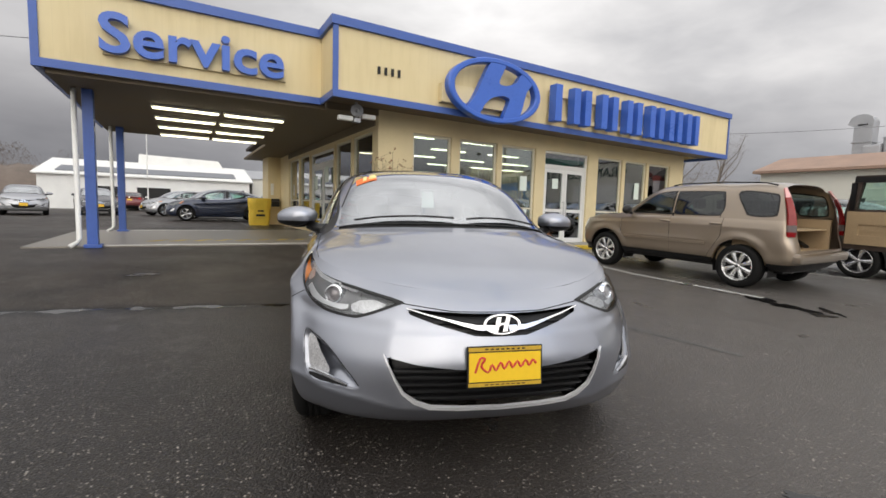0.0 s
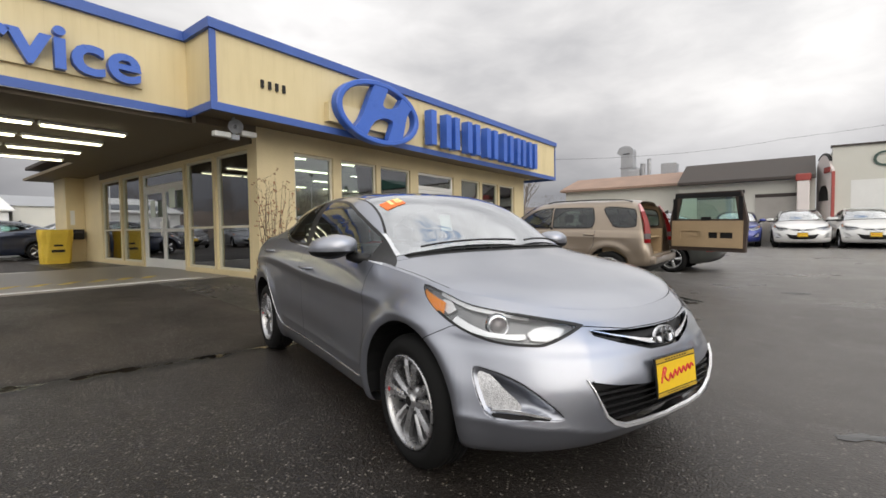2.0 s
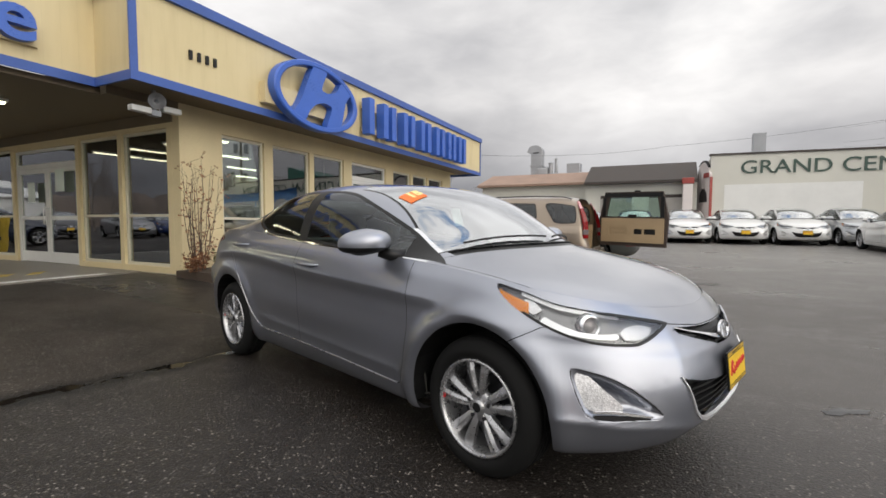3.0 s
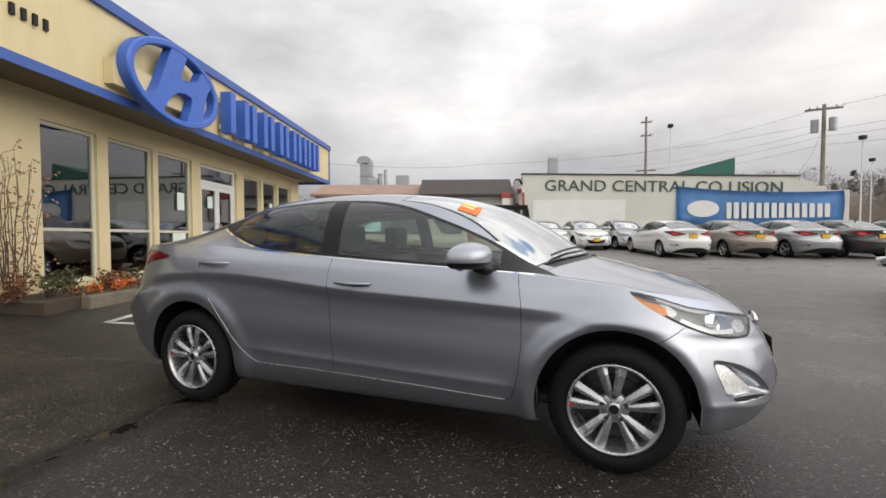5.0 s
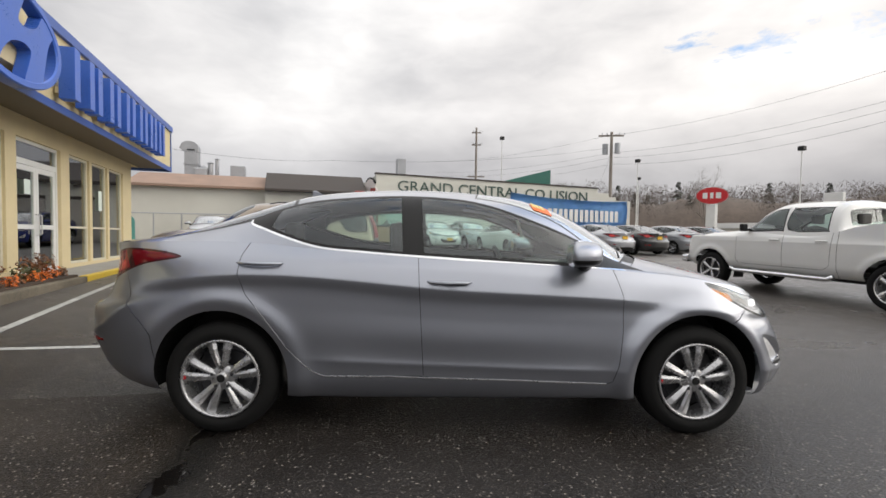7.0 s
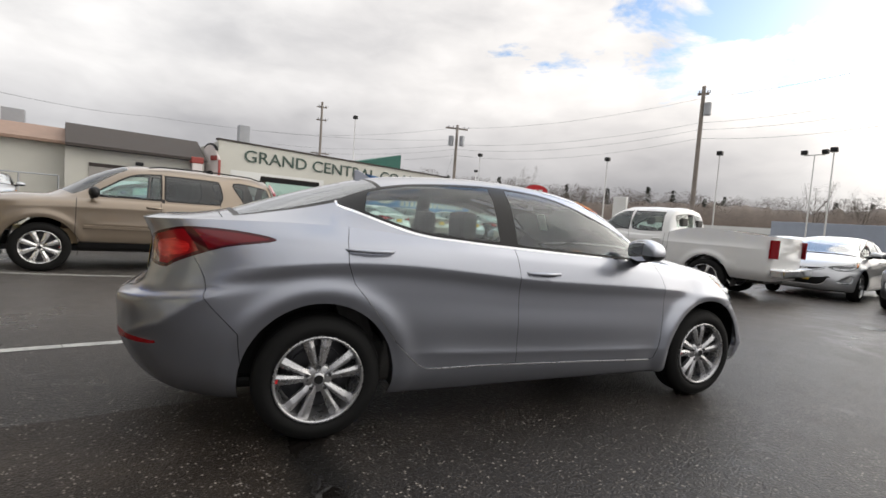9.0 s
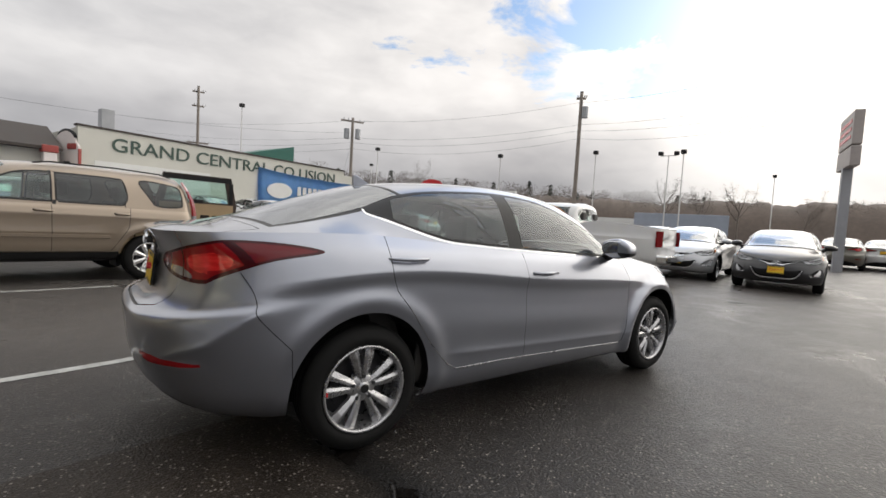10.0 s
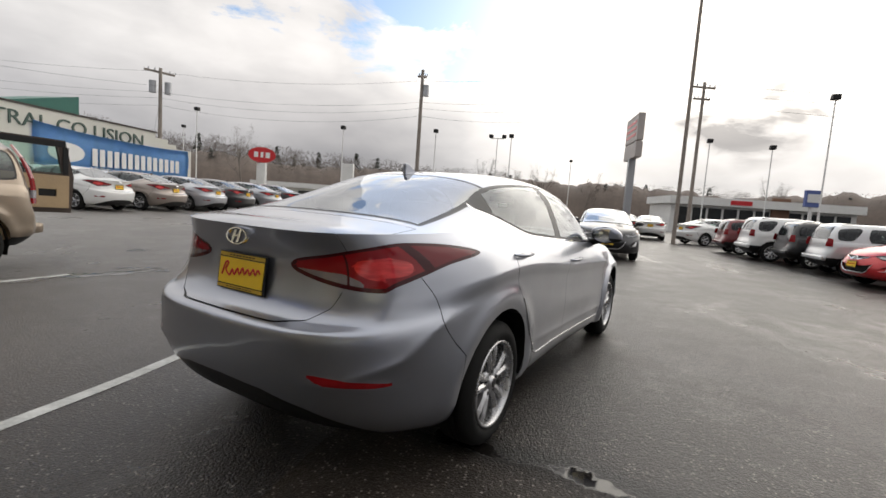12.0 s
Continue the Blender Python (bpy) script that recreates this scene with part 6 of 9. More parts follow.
    def tail(self, y):
        i = len(self.ref) // 2
        return float(np.interp(y, -self.ref[:i, 1], self.a_of[:i]))

    def spot(self, a, z):
        """The place on the ring at panel coordinates (a, z), on the right flank."""
        d = (self.ring.ab[:, 0] - a) ** 2 + (self.ring.v[:, 2] - z) ** 2
        i = np.argsort(d)[:4]
        w = 1 / (d[i] + 1e-6)
        return Vector((self.ring.v[i] * w[:, None]).sum(0) / w.sum()), Vector(self.ring.n[i].mean(0)).normalized()

    def over(self, x, y):
        """The place on the upper skin above (x, y), y at or below zero."""
        v = self.top.v
        d = (v[:, 0] - x) ** 2 + (v[:, 1] - y) ** 2
        i = np.argsort(d)[:4]
        w = 1 / (d[i] + 1e-6)
        return Vector((v[i] * w[:, None]).sum(0) / w.sum()), Vector(self.top.n[i].mean(0)).normalized()


def ab_in(outline):
    return lambda s: inside(outline, s.ab[:, 0], s.v[:, 2])


def xz_in(outline):
    return lambda s: inside(outline, s.v[:, 0], s.v[:, 2])


def band_of(func, width):
    return lambda s: width - np.abs(func(s))


def painted(ob, colour, metal):
    for o in (ob, *ob.children_recursive):
        o.color = (*colour, metal)
    return ob


def wheel(parent, x, y, radius, rim, width, spokes, detail=True, split=False, alloy=None, name="wheel"):
    """Tyre, rim, spokes, hub, brake disc; the outer face looks to the side of y."""
    s = 1 if y > 0 else -1
    alloy = alloy or SATIN
    hub = new(name)
    hub.parent = parent
    hub.location = (x, y, radius)
    seg = 56 if detail else 24
    o, i = width / 2, -width / 2
    tyre = [(rim - 0.012, o - 0.035), (rim + 0.004, o - 0.012), (rim + 0.014, o - 0.004), (rim + 0.036, o + 0.003), (radius - 0.048, o - 0.001), (radius - 0.024, o - 0.012), (radius - 0.009, o - 0.027), (radius - 0.002, o - 0.045)]
    if detail:
        for k in range(1, 4):
            g = o - 0.045 - k * (width - 0.09) / 4
            tyre += [(radius, g + 0.006), (radius - 0.008, g + 0.004), (radius - 0.008, g - 0.004), (radius, g - 0.006)]
    tyre += [(radius - 0.002, i + 0.035), (radius - 0.03, i), (rim, i + 0.02)]
    flip = [(r, h * s) for r, h in tyre]
    part("tyre", lathe(flip, seg), RUBBER, hub, smooth=True)
    lip = [(rim + 0.002, o - 0.014), (rim + 0.002, o - 0.004), (rim - 0.006, o - 0.001), (rim - 0.013, o - 0.008), (rim - 0.017, o - 0.03), (rim - 0.03, o - 0.12), (rim - 0.03, i + 0.03)]
    part("rim", lathe([(r, h * s) for r, h in lip], seg), alloy, hub, smooth=True)
    part("brake_disc", lathe([(0.02, (o - 0.11) * s), (rim - 0.075, (o - 0.11) * s), (rim - 0.075, (o - 0.13) * s), (rim - 0.035, (o - 0.14) * s), (0.02, (o - 0.14) * s)], seg), DARKMETAL, hub)
    face = o - 0.020
    pairs = spokes == 10
    for k in range(spokes):
        # ten spokes stand in five pairs
        a = (k // 2) * math.tau / 5 + radians(4 + (13.5 if k % 2 else -13.5)) + math.pi / 2 if pairs else (k + 0.5) * math.tau / spokes
        w0, w1 = (0.030, 0.054) if pairs else (0.026, 0.046) if not split else (0.042, 0.074)
        skew = (-0.12 if k % 2 else 0.12) if pairs else 0.0
        bm = bmesh.new()
        ring = []
        for r, w, d, thick in ((0.036, w0, 0.014, 0.04), (rim * 0.40, w0 * 0.8 + w1 * 0.2, 0.004, 0.036), (rim * 0.75, w0 * 0.3 + w1 * 0.7, 0.002, 0.033), (rim - 0.012, w1, 0.008, 0.03)):
            quad = []
            for u, h in ((-w * 0.5, -thick), (-w * 0.5, -0.011), (w * (skew - 0.08), 0.0), (w * (skew + 0.08), 0.0), (w * 0.5, -0.011), (w * 0.5, -thick)):
                px, pz = r * math.cos(a) - u * math.sin(a), r * math.sin(a) + u * math.cos(a)
                quad.append(bm.verts.new((px, (face - d + h) * s, pz)))
            ring.append(quad)
        for q, t in zip(ring, ring[1:]):
            for j in range(len(q)):
                bm.faces.new((q[j], q[(j + 1) % 6], t[(j + 1) % 6], t[j]))
        bm.faces.new(ring[-1])
        part("spoke", bm, alloy, hub)
    if pairs:
        part("hub_disc", lathe([(0.0005, (face - 0.014) * s), (0.060, (face - 0.016) * s), (0.072, (face - 0.024) * s), (0.076, (face - 0.05) * s)], 30), alloy, hub, smooth=True)
    part("hub_cap", lathe([(0.0005, (face + 0.004) * s), (0.024, (face + 0.004) * s), (0.030, (face - 0.001) * s), (0.036, (face - 0.010) * s), (0.042, (face - 0.045) * s)], 24), alloy, hub, smooth=True)
    if detail:
        part("hub_badge", lathe([(0.0005, (face + 0.006) * s), (0.022, (face + 0.006) * s), (0.023, (face + 0.003) * s)], 20), BLACK, hub)
        part("wheel_tag", boxes((-rim + 0.012, -rim + 0.026, min((face + 0.002) * s, (face + 0.006) * s), max((face + 0.002) * s, (face + 0.006) * s), -0.006, 0.012)), RED, hub, "small red tag")
        for k in range(5):
            a = k * math.tau / 5 + 0.3
            c = (0.058 * math.cos(a), 0, 0.058 * math.sin(a))
            part("lug_nut", rod((c[0], (face - 0.03) * s, c[2]), (c[0], (face - 0.006) * s, c[2]), 0.0095, 6), DARKMETAL, hub)
    return hub


def seat(parent, x, y, material, z=0.30, tall=True, width=0.50):
    """Cushion, back and head restraint."""
    s = new("seat")
    s.parent = parent
    s.location = (x, y, z)
    part("cushion", boxes((-0.25, 0.27, -width / 2, width / 2, 0.0, 0.16), bevel=0.05), material, s)
    back = boxes((-0.09, 0.07, -width / 2 + 0.01, width / 2 - 0.01, 0.12, 0.70), bevel=0.05)
    bmesh.ops.rotate(back, verts=back.verts, cent=(0, 0, 0.12), matrix=Matrix.Rotation(radians(-20), 3, 'Y'))
    bmesh.ops.translate(back, verts=back.verts, vec=(-0.20, 0, 0))
    part("backrest", back, material, s)
    head = boxes((-0.05, 0.06, -0.13, 0.13, 0.0, 0.19), bevel=0.045)
    bmesh.ops.translate(head, verts=head.verts, vec=(-0.42, 0, 0.72))
    part("headrest", head, material, s)
    return s


def strip(parent, name, pts, width, thick, material, label=""):
    """A flat bar laid along points with their outward normals."""
    bm = bmesh.new()
    rows = []
    for i, (p, n) in enumerate(pts):
        d = (pts[min(i + 1, len(pts) - 1)][0] - pts[max(i - 1, 0)][0]).normalized()
        w = n.cross(d).normalized()
        k = width[i] / 2 if isinstance(width, list) else width / 2
        rows.append([bm.verts.new(p + w * a + n * b) for a, b in ((-k, 0), (-k * 0.75, thick), (k * 0.75, thick), (k, 0))])
    for q, r in zip(rows, rows[1:]):
        for j in range(3):
            bm.faces.new((q[j], q[j + 1], r[j + 1], r[j]))
        bm.faces.new((q[3], q[0], r[0], r[3]))
    bm.faces.new(rows[0])
    bm.faces.new(rows[-1])
    return part(name, bm, material, parent, label)


def oval_badge(parent, name, m, rx, rz, material, label):
    """A chrome oval ring crossed by two leaning bars and a joining bar."""
    bm = bmesh.new()
    n = 40
    for k in range(n):
        a0, a1 = k * math.tau / n, (k + 1) * math.tau / n
        q = []
        for a in (a0, a1):
            for f, h in ((1.0, 0.0), (0.97, 0.010), (0.84, 0.010), (0.80, 0.0)):
                q.append(bm.verts.new((rx * f * math.cos(a), rz * f * math.sin(a), h)))
        for j in range(3):
            bm.faces.new((q[j], q[j + 1], q[4 + j + 1], q[4 + j]))
    for pts in (((-0.36, -0.74), (-0.16, -0.80), (-0.10, 0.70), (-0.33, 0.66)), ((0.10, -0.70), (0.33, -0.66), (0.36, 0.74), (0.16, 0.80)), ((-0.22, -0.16), (0.22, 0.02), (0.22, 0.22), (-0.22, 0.02))):
        sh = [(x * rx + y * rz * 0.22, y * rz) for x, y in pts]
        v = [bm.verts.new((x, y, 0.002)) for x, y in sh] + [bm.verts.new((x, y, 0.009)) for x, y in sh]
        bm.faces.new(v[4:])
        for j in range(4):
            bm.faces.new((v[j], v[(j + 1) % 4], v[4 + (j + 1) % 4], v[4 + j]))
    bmesh.ops.remove_doubles(bm, verts=bm.verts, dist=1e-5)
    me = mesh_of(bm, name)
    me.transform(m)
    return part(name, me, material, parent, label)


PLATE_YELLOW = surface("plate_yellow", (0.80, 0.52, 0.02), 0.4, vary=0.06, bump=0.02)
GOLD = surface("gold_plate_band", (0.52, 0.33, 0.03), 0.4, vary=0.12, bump=0.02)
PLATE_RED = surface("plate_red_print", (0.55, 0.03, 0.03), 0.5, vary=0.05, bump=0)


def dealer_plate(parent, m):
    """A yellow advertising plate in a black frame, its script a plain red stroke."""
    fr = bmesh.new()
    box(fr, -0.158, 0.158, -0.082, 0.082, -0.004, 0.004, bevel=0.003)
    plate = part("dealer_plate", moved(mesh_of(fr), m), BLACK, parent, "yellow dealer plate with a red script stroke in a black frame")
    bm = bmesh.new()
    box(bm, -0.150, 0.150, -0.058, 0.056, 0.0042, 0.006)
    part("plate_face", moved(mesh_of(bm), m), PLATE_YELLOW, plate)
    for y0, y1 in ((0.060, 0.078), (-0.078, -0.062)):
        bm = bmesh.new()
        box(bm, -0.152, 0.152, y0 + 0.001, y1 - 0.001, 0.0042, 0.0056)
        band = part("frame_band", moved(mesh_of(bm), m), GOLD, plate)
        bm = bmesh.new()
        for k in range(8):
            box(bm, -0.085 + k * 0.022, -0.085 + k * 0.022 + 0.014, y0 + 0.006, y1 - 0.006, 0.0057, 0.0064)
        part("frame_print", moved(mesh_of(bm), m), BLACK, plate)
    bm = bmesh.new()
    pts = [(-0.125, -0.020), (-0.105, 0.034), (-0.085, 0.030), (-0.10, 0.004), (-0.072, -0.022), (-0.055, 0.006), (-0.04, -0.018), (-0.02, 0.012), (-0.005, -0.014), (0.015, 0.014), (0.03, -0.012), (0.05, 0.012), (0.065, -0.012), (0.085, 0.014), (0.10, -0.010), (0.115, 0.012), (0.13, -0.004)]
    pts = [(x, y + (x + 0.1) * 0.05) for x, y in pts]
    line = rounded(pts + pts[::-1][1:-1], 3)[: 3 * (len(pts) - 1) + 1]
    tube(bm, [(x, y, 0.0062) for x, y in line], 0.0048, 5)
    part("script_stroke", moved(mesh_of(bm), m), PLATE_RED, plate)
    return plate

def row(w, xr, xf, *z, nose=None):
    return (curve((0, w)) if isinstance(w, (int, float)) else curve(*w), xr, xf, curve(*z), nose)


LAMP_GREY = surface("lamp_housing_grey", (0.20, 0.20, 0.205), 0.32, 0.6, vary=0.25, grain=20, stain=6, bump=0.2)
def make_reflector():
    """Bright faceted lamp reflector."""
    m = Nodes("faceted_lamp_reflector")
    cut = m.cells(170.0)
    hue = m.n.new("ShaderNodeSeparateColor")
    m.l.new(m.cells(170.0, out="Color"), hue.inputs[0])
    m.set(Base_Color=m.ramp(hue.outputs[0], (0.1, (0.60, 0.60, 0.61)), (0.8, (0.82, 0.82, 0.83))), Metallic=0.7, Roughness=0.28)
    m.bump(m.math("ADD", cut, m.math("MULTIPLY", hue.outputs[1], 0.6)), 0.22, 0.004)
    return m.m


HEADLAMP_BACK = make_reflector()
DARKRED = Nodes("dark_red_lens").set(Base_Color=(0.045, 0.004, 0.006), Roughness=0.14, Coat_Weight=0.1, Specular_IOR_Level=0.3).m
TIPLENS = Nodes("deep_red_lens").set(Base_Color=(0.13, 0.004, 0.008), Roughness=0.12, Coat_Weight=0.3, Coat_Roughness=0.05, Specular_IOR_Level=0.3).m
BRAKELENS = Nodes("ribbed_red_lens")
BRAKELENS.set(Base_Color=BRAKELENS.ramp(BRAKELENS.noise(40, 3, vec=BRAKELENS.stretch(0.15, 0.15, 1)), (0.35, (0.40, 0.006, 0.008)), (0.65, (0.78, 0.035, 0.03))), Roughness=0.10, Coat_Weight=0.6, Coat_Roughness=0.03).bump(BRAKELENS.noise(60, 2, vec=BRAKELENS.stretch(0.15, 0.15, 1)), 0.15, 0.004)
BRAKELENS = BRAKELENS.m
SMOKE = Nodes("grey_lamp_lens").set(Base_Color=(0.22, 0.19, 0.19), Roughness=0.12, Metallic=0.3, Coat_Weight=1.0).m
SCREEN = pane_glass("windscreen_glass", (0.64, 0.78, 0.75), see=0.60)
REAR_SCREEN = pane_glass("rear_window_glass", (0.50, 0.60, 0.58), see=0.86)
ORANGE = surface("orange_sticker", (0.85, 0.17, 0.02), 0.5, vary=0.05, bump=0)


PALE_YELLOW = surface("pale_yellow_print", (0.85, 0.72, 0.30), 0.5, vary=0.04, bump=0)


def both(parent, name, skin, material, label="", push=0.0):
    """The right and the left panel of a kind."""
    return [part(name, skin.mesh(name, material, s, push), material, parent, label) for s in (-1, 1)]


def strips(parent, name, pts, width, thick, material, label=""):
    """A bar on the right and its mirror image on the left."""
    out = [strip(parent, name, pts, width, thick, material, label)]
    flip = [(Vector((p.x, -p.y, p.z)), Vector((n.x, -n.y, n.z))) for p, n in pts]
    out.append(strip(parent, name, flip, width, thick, material, label))
    return out


def sedan(label, m, colour, metal=0.75, fine=1.3, hero=False, group="", glass=None):
    """A four-door saloon with a coupe-like roof: X ahead, Y to its left, standing on z = 0."""
    car = thing("car", label, "car", m, group)
    T = 0.0017 if hero else 0.003
    R, WX = 0.316, 1.345
    fx = lambda x: x if x < WX else WX + (x - WX) * 0.925
    K = lambda *knots: [(fx(x), z) for x, z in knots]
    rows = [
        row(0.77, -2.04, fx(1.99), *K((-2.2, 0.225), (-1.35, 0.20), (1.35, 0.20), (2.1, 0.205)), nose=2.75),
        row([(-1.2, 0.82), (0, 0.80), (0.9, 0.835)], -2.155, fx(2.105), *K((-2.2, 0.265), (-1.35, 0.225), (1.35, 0.22), (2.1, 0.235)), nose=2.8),
        row([(-1.2, 0.860), (0, 0.838), (0.9, 0.862)], -2.235, fx(2.17), *K((-2.2, 0.345), (-1.35, 0.31), (0, 0.29), (1.35, 0.285), (2.1, 0.30)), nose=2.8),
        row([(-1.2, 0.872), (0, 0.845), (0.9, 0.874)], -2.285, fx(2.205), *K((-2.2, 0.45), (-1.35, 0.445), (0, 0.395), (1.35, 0.38), (2.1, 0.39)), nose=2.7),
        row([(-1.2, 0.882), (0, 0.866), (0.9, 0.882)], -2.308, fx(2.222), *K((-2.2, 0.58), (-1.35, 0.60), (0, 0.54), (1.35, 0.51), (2.1, 0.495)), nose=2.45),
        row([(-1.2, 0.880), (0, 0.860), (0.9, 0.874)], -2.300, fx(2.195), *K((-2.2, 0.680), (-1.35, 0.75), (0, 0.665), (1.35, 0.635), (2.1, 0.59)), nose=2.3),
        row([(-1.2, 0.874), (0, 0.857), (0.9, 0.866)], -2.226, fx(2.176), *K((-2.2, 0.716), (-1.35, 0.83), (0, 0.750), (1.35, 0.695), (2.1, 0.63)), nose=2.22),
        row([(-1.2, 0.872), (0, 0.862), (0.9, 0.864)], -2.178, fx(2.150), *K((-2.2, 0.79), (-1.75, 0.86), (-1.35, 0.90), (0, 0.825), (0.9, 0.785), (1.35, 0.75), (2.1, 0.67)), nose=2.18),
        row([(-1.2, 0.832), (0, 0.838), (0.9, 0.834)], -2.168, fx(2.095), *K((-2.2, 0.94), (-1.8, 0.985), (-1.35, 0.995), (0, 0.925), (0.9, 0.872), (1.35, 0.835), (1.8, 0.772), (2.1, 0.725)), nose=2.1),
        row([(-1.2, 0.745), (-0.6, 0.785), (0, 0.802), (0.9, 0.785)], -2.218, fx(2.040), *K((-2.2, 1.055), (-1.85, 1.07), (-1.25, 1.075), (-0.85, 1.045), (-0.27, 1.003), (0.99, 0.936), (1.4, 0.892), (1.8, 0.823), (2.04, 0.765)), nose=2.1),
    ]
    top = curve(*K((-2.218, 1.055), (-2.17, 1.072), (-2.0, 1.09), (-1.87, 1.115), (-1.6, 1.205), (-1.34, 1.292), (-1.0, 1.385), (-0.66, 1.421), (-0.3, 1.434), (0.1, 1.420), (0.47, 1.372), (0.74, 1.282), (0.96, 1.165), (1.2, 1.02), (1.4, 0.968), (1.7, 0.897), (1.95, 0.815), (2.04, 0.765)))
    s1 = curve((-2.2, 0.16), (-1.75, 0.20), (-1.4, 0.20), (-1.0, 0.17), (0.6, 0.165), (1.0, 0.15), (1.3, 0.14), (2.0, 0.14))
    s2 = curve((-2.2, 0.75), (-1.75, 0.62), (-1.4, 0.66), (-1.0, 0.80), (0.6, 0.82), (1.0, 0.70), (1.3, 0.62), (2.0, 0.72))
    s3 = curve((-2.2, 0.62), (-1.4, 0.72), (-1.0, 0.755), (0.6, 0.76), (1.0, 0.80), (1.3, 0.66), (2.0, 0.55))
    warp = curve(*K((-2.2, 0.0), (-2.0, -0.02), (-1.7, -0.13), (-1.2, -0.12), (-0.6, 0.0), (0.0, 0.07), (0.6, 0.20), (1.15, 0.30), (1.45, 0.17), (1.8, 0.03), (2.04, 0.0)))
    ridges = (
        (0.010, 0.080, (('n', 0.43, 0.73), ('n', 0.425, 0.62), ('n', 0.425, 0.545), ('n', 0.39, 0.45), ('n', 0.33, 0.345))),
        (0.014, 0.035, (('n', 0.80, 0.385), ('n', 0.66, 0.362), ('n', 0.50, 0.352), ('n', 0.33, 0.322), ('n', 0.0, 0.312))),
        (0.016, 0.045, (('t', 0.50, 0.500), ('t', 0.70, 0.492), ('x', -2.08, 0.515), ('x', -1.93, 0.60), ('x', -1.80, 0.72))),
        (0.010, 0.040, (('t', 0.0, 0.672), ('t', 0.45, 0.684), ('t', 0.66, 0.72), ('x', -2.03, 0.80))),
    ) if hero else ()
    sh = Shell(rows, (-1.2, WX), (3.4, 2.4), top, s1, s2, s3, warp, fine,
               ref_row=7, crease=((7, 0.023, 0.14, 0.10, -1.80, 1.2), (3, 0.016, 0.05, 0.09, -0.95, 1.0)), flare=((WX, R, 0.415, 0.034), (-WX, R, 0.44, 0.016)), ridges=ridges)
    ring, up = sh.ring, sh.top

    def clone(s):
        c = Skin()
        c.v, c.n, c.ab, c.f = s.v.copy(), s.n.copy(), s.ab.copy(), s.f.copy()
        return c

    liner = clone(ring)
    ax, ny, ty = sh.at_x, sh.nose, sh.tail

    def seam(skin, func, width=T):
        skin.cut(lambda s: func(s) - width)
        skin.cut(lambda s: func(s) + width)
        gap = skin.take(band_of(func, width))
        both(car, "panel_gap", gap, BLACK, push=-0.006)

    # wheel openings
    for cx in (WX, -WX):
        ring.panel(lambda s, cx=cx: np.minimum(0.38 * (1 - np.hypot((s.v[:, 0] - cx) / 0.374, (s.v[:, 2] - R) / 0.388)), -0.45 - s.v[:, 1]))
    # lamps
    lamp = rounded([(ax(1.425), 0.872), (ax(1.57), 0.852), (ax(1.72), 0.808), (ny(0.58), 0.765), (ny(0.415), 0.732), (ny(0.428), 0.714), (ny(0.545), 0.664), (ny(0.61), 0.655), (ny(0.73), 0.672), (ax(1.62), 0.742)], 5)
    lens = ring.panel(ab_in(lamp))
    amber = clone(lens)
    amber_f = lambda s: np.minimum(np.minimum(ax(1.60) - s.ab[:, 0], s.ab[:, 0] - ax(1.445)), 0.862 - 0.30 * (s.ab[:, 0] - ax(1.445)) - s.v[:, 2])
    tail_line = rounded([(ax(-1.57), 0.992), (ax(-1.72), 1.026), (ax(-1.93), 1.034), (ty(0.66), 1.012), (ty(0.48), 0.972), (ty(0.30), 0.935), (ty(0.305), 0.890), (ty(0.50), 0.848), (ty(0.66), 0.838), (ax(-2.0), 0.868), (ax(-1.80), 0.948)], 5)
    tail = ring.panel(ab_in(tail_line))
    fog_line = rounded([(ny(0.772), 0.566), (ny(0.735), 0.570), (ny(0.665), 0.538), (ny(0.585), 0.475), (ny(0.50), 0.392), (ny(0.62), 0.390), (ny(0.725), 0.386), (ny(0.757), 0.425)], 5)
    fog = ring.panel(ab_in(fog_line))
    nose0 = ny(0.0)
    low_line = [(nose0 + 0.2, 0.484), (ny(0.15), 0.488), (ny(0.30), 0.504), (ny(0.427), 0.531), (ny(0.401), 0.492), (ny(0.362), 0.440), (ny(0.317), 0.389), (ny(0.270), 0.352), (ny(0.21), 0.335), (ny(0.11), 0.328), (nose0 + 0.2, 0.326)]
    low = ring.panel(ab_in(low_line))
    high_line = [(nose0 + 0.2, 0.690), (ny(0.15), 0.694), (ny(0.28), 0.700), (ny(0.388), 0.708), (ny(0.37), 0.685), (ny(0.26), 0.652), (ny(0.10), 0.612), (nose0 + 0.2, 0.604)]
    high = ring.panel(ab_in(high_line))
    refl = ring.panel(ab_in(rounded([(ty(0.735), 0.508), (ty(0.60), 0.526), (ty(0.485), 0.534), (ty(0.53), 0.503), (ty(0.60), 0.497), (ty(0.72), 0.496)], 4)))
    # doors
    front = xz_in([(0.868, 1.2), (0.875, 0.93), (0.902, 0.80), (0.905, 0.60), (0.885, 0.42), (0.855, 0.318), (0.82, 0.302), (-0.15, 0.326), (-0.215, 0.335), (-0.235, 0.70), (-0.262, 1.2)])
    rear = xz_in([(-0.262, 1.2), (-0.235, 0.70), (-0.215, 0.335), (-0.72, 0.335), (-0.79, 0.340), (-0.85, 0.375), (-0.97, 0.50), (-1.10, 0.68), (-1.20, 0.80), (-1.236, 0.90), (-1.235, 1.0), (-1.19, 1.2)])
    seam(ring, front)
    doors_f = ring.take(front)
    seam(ring, rear)
    doors_r = ring.take(rear)
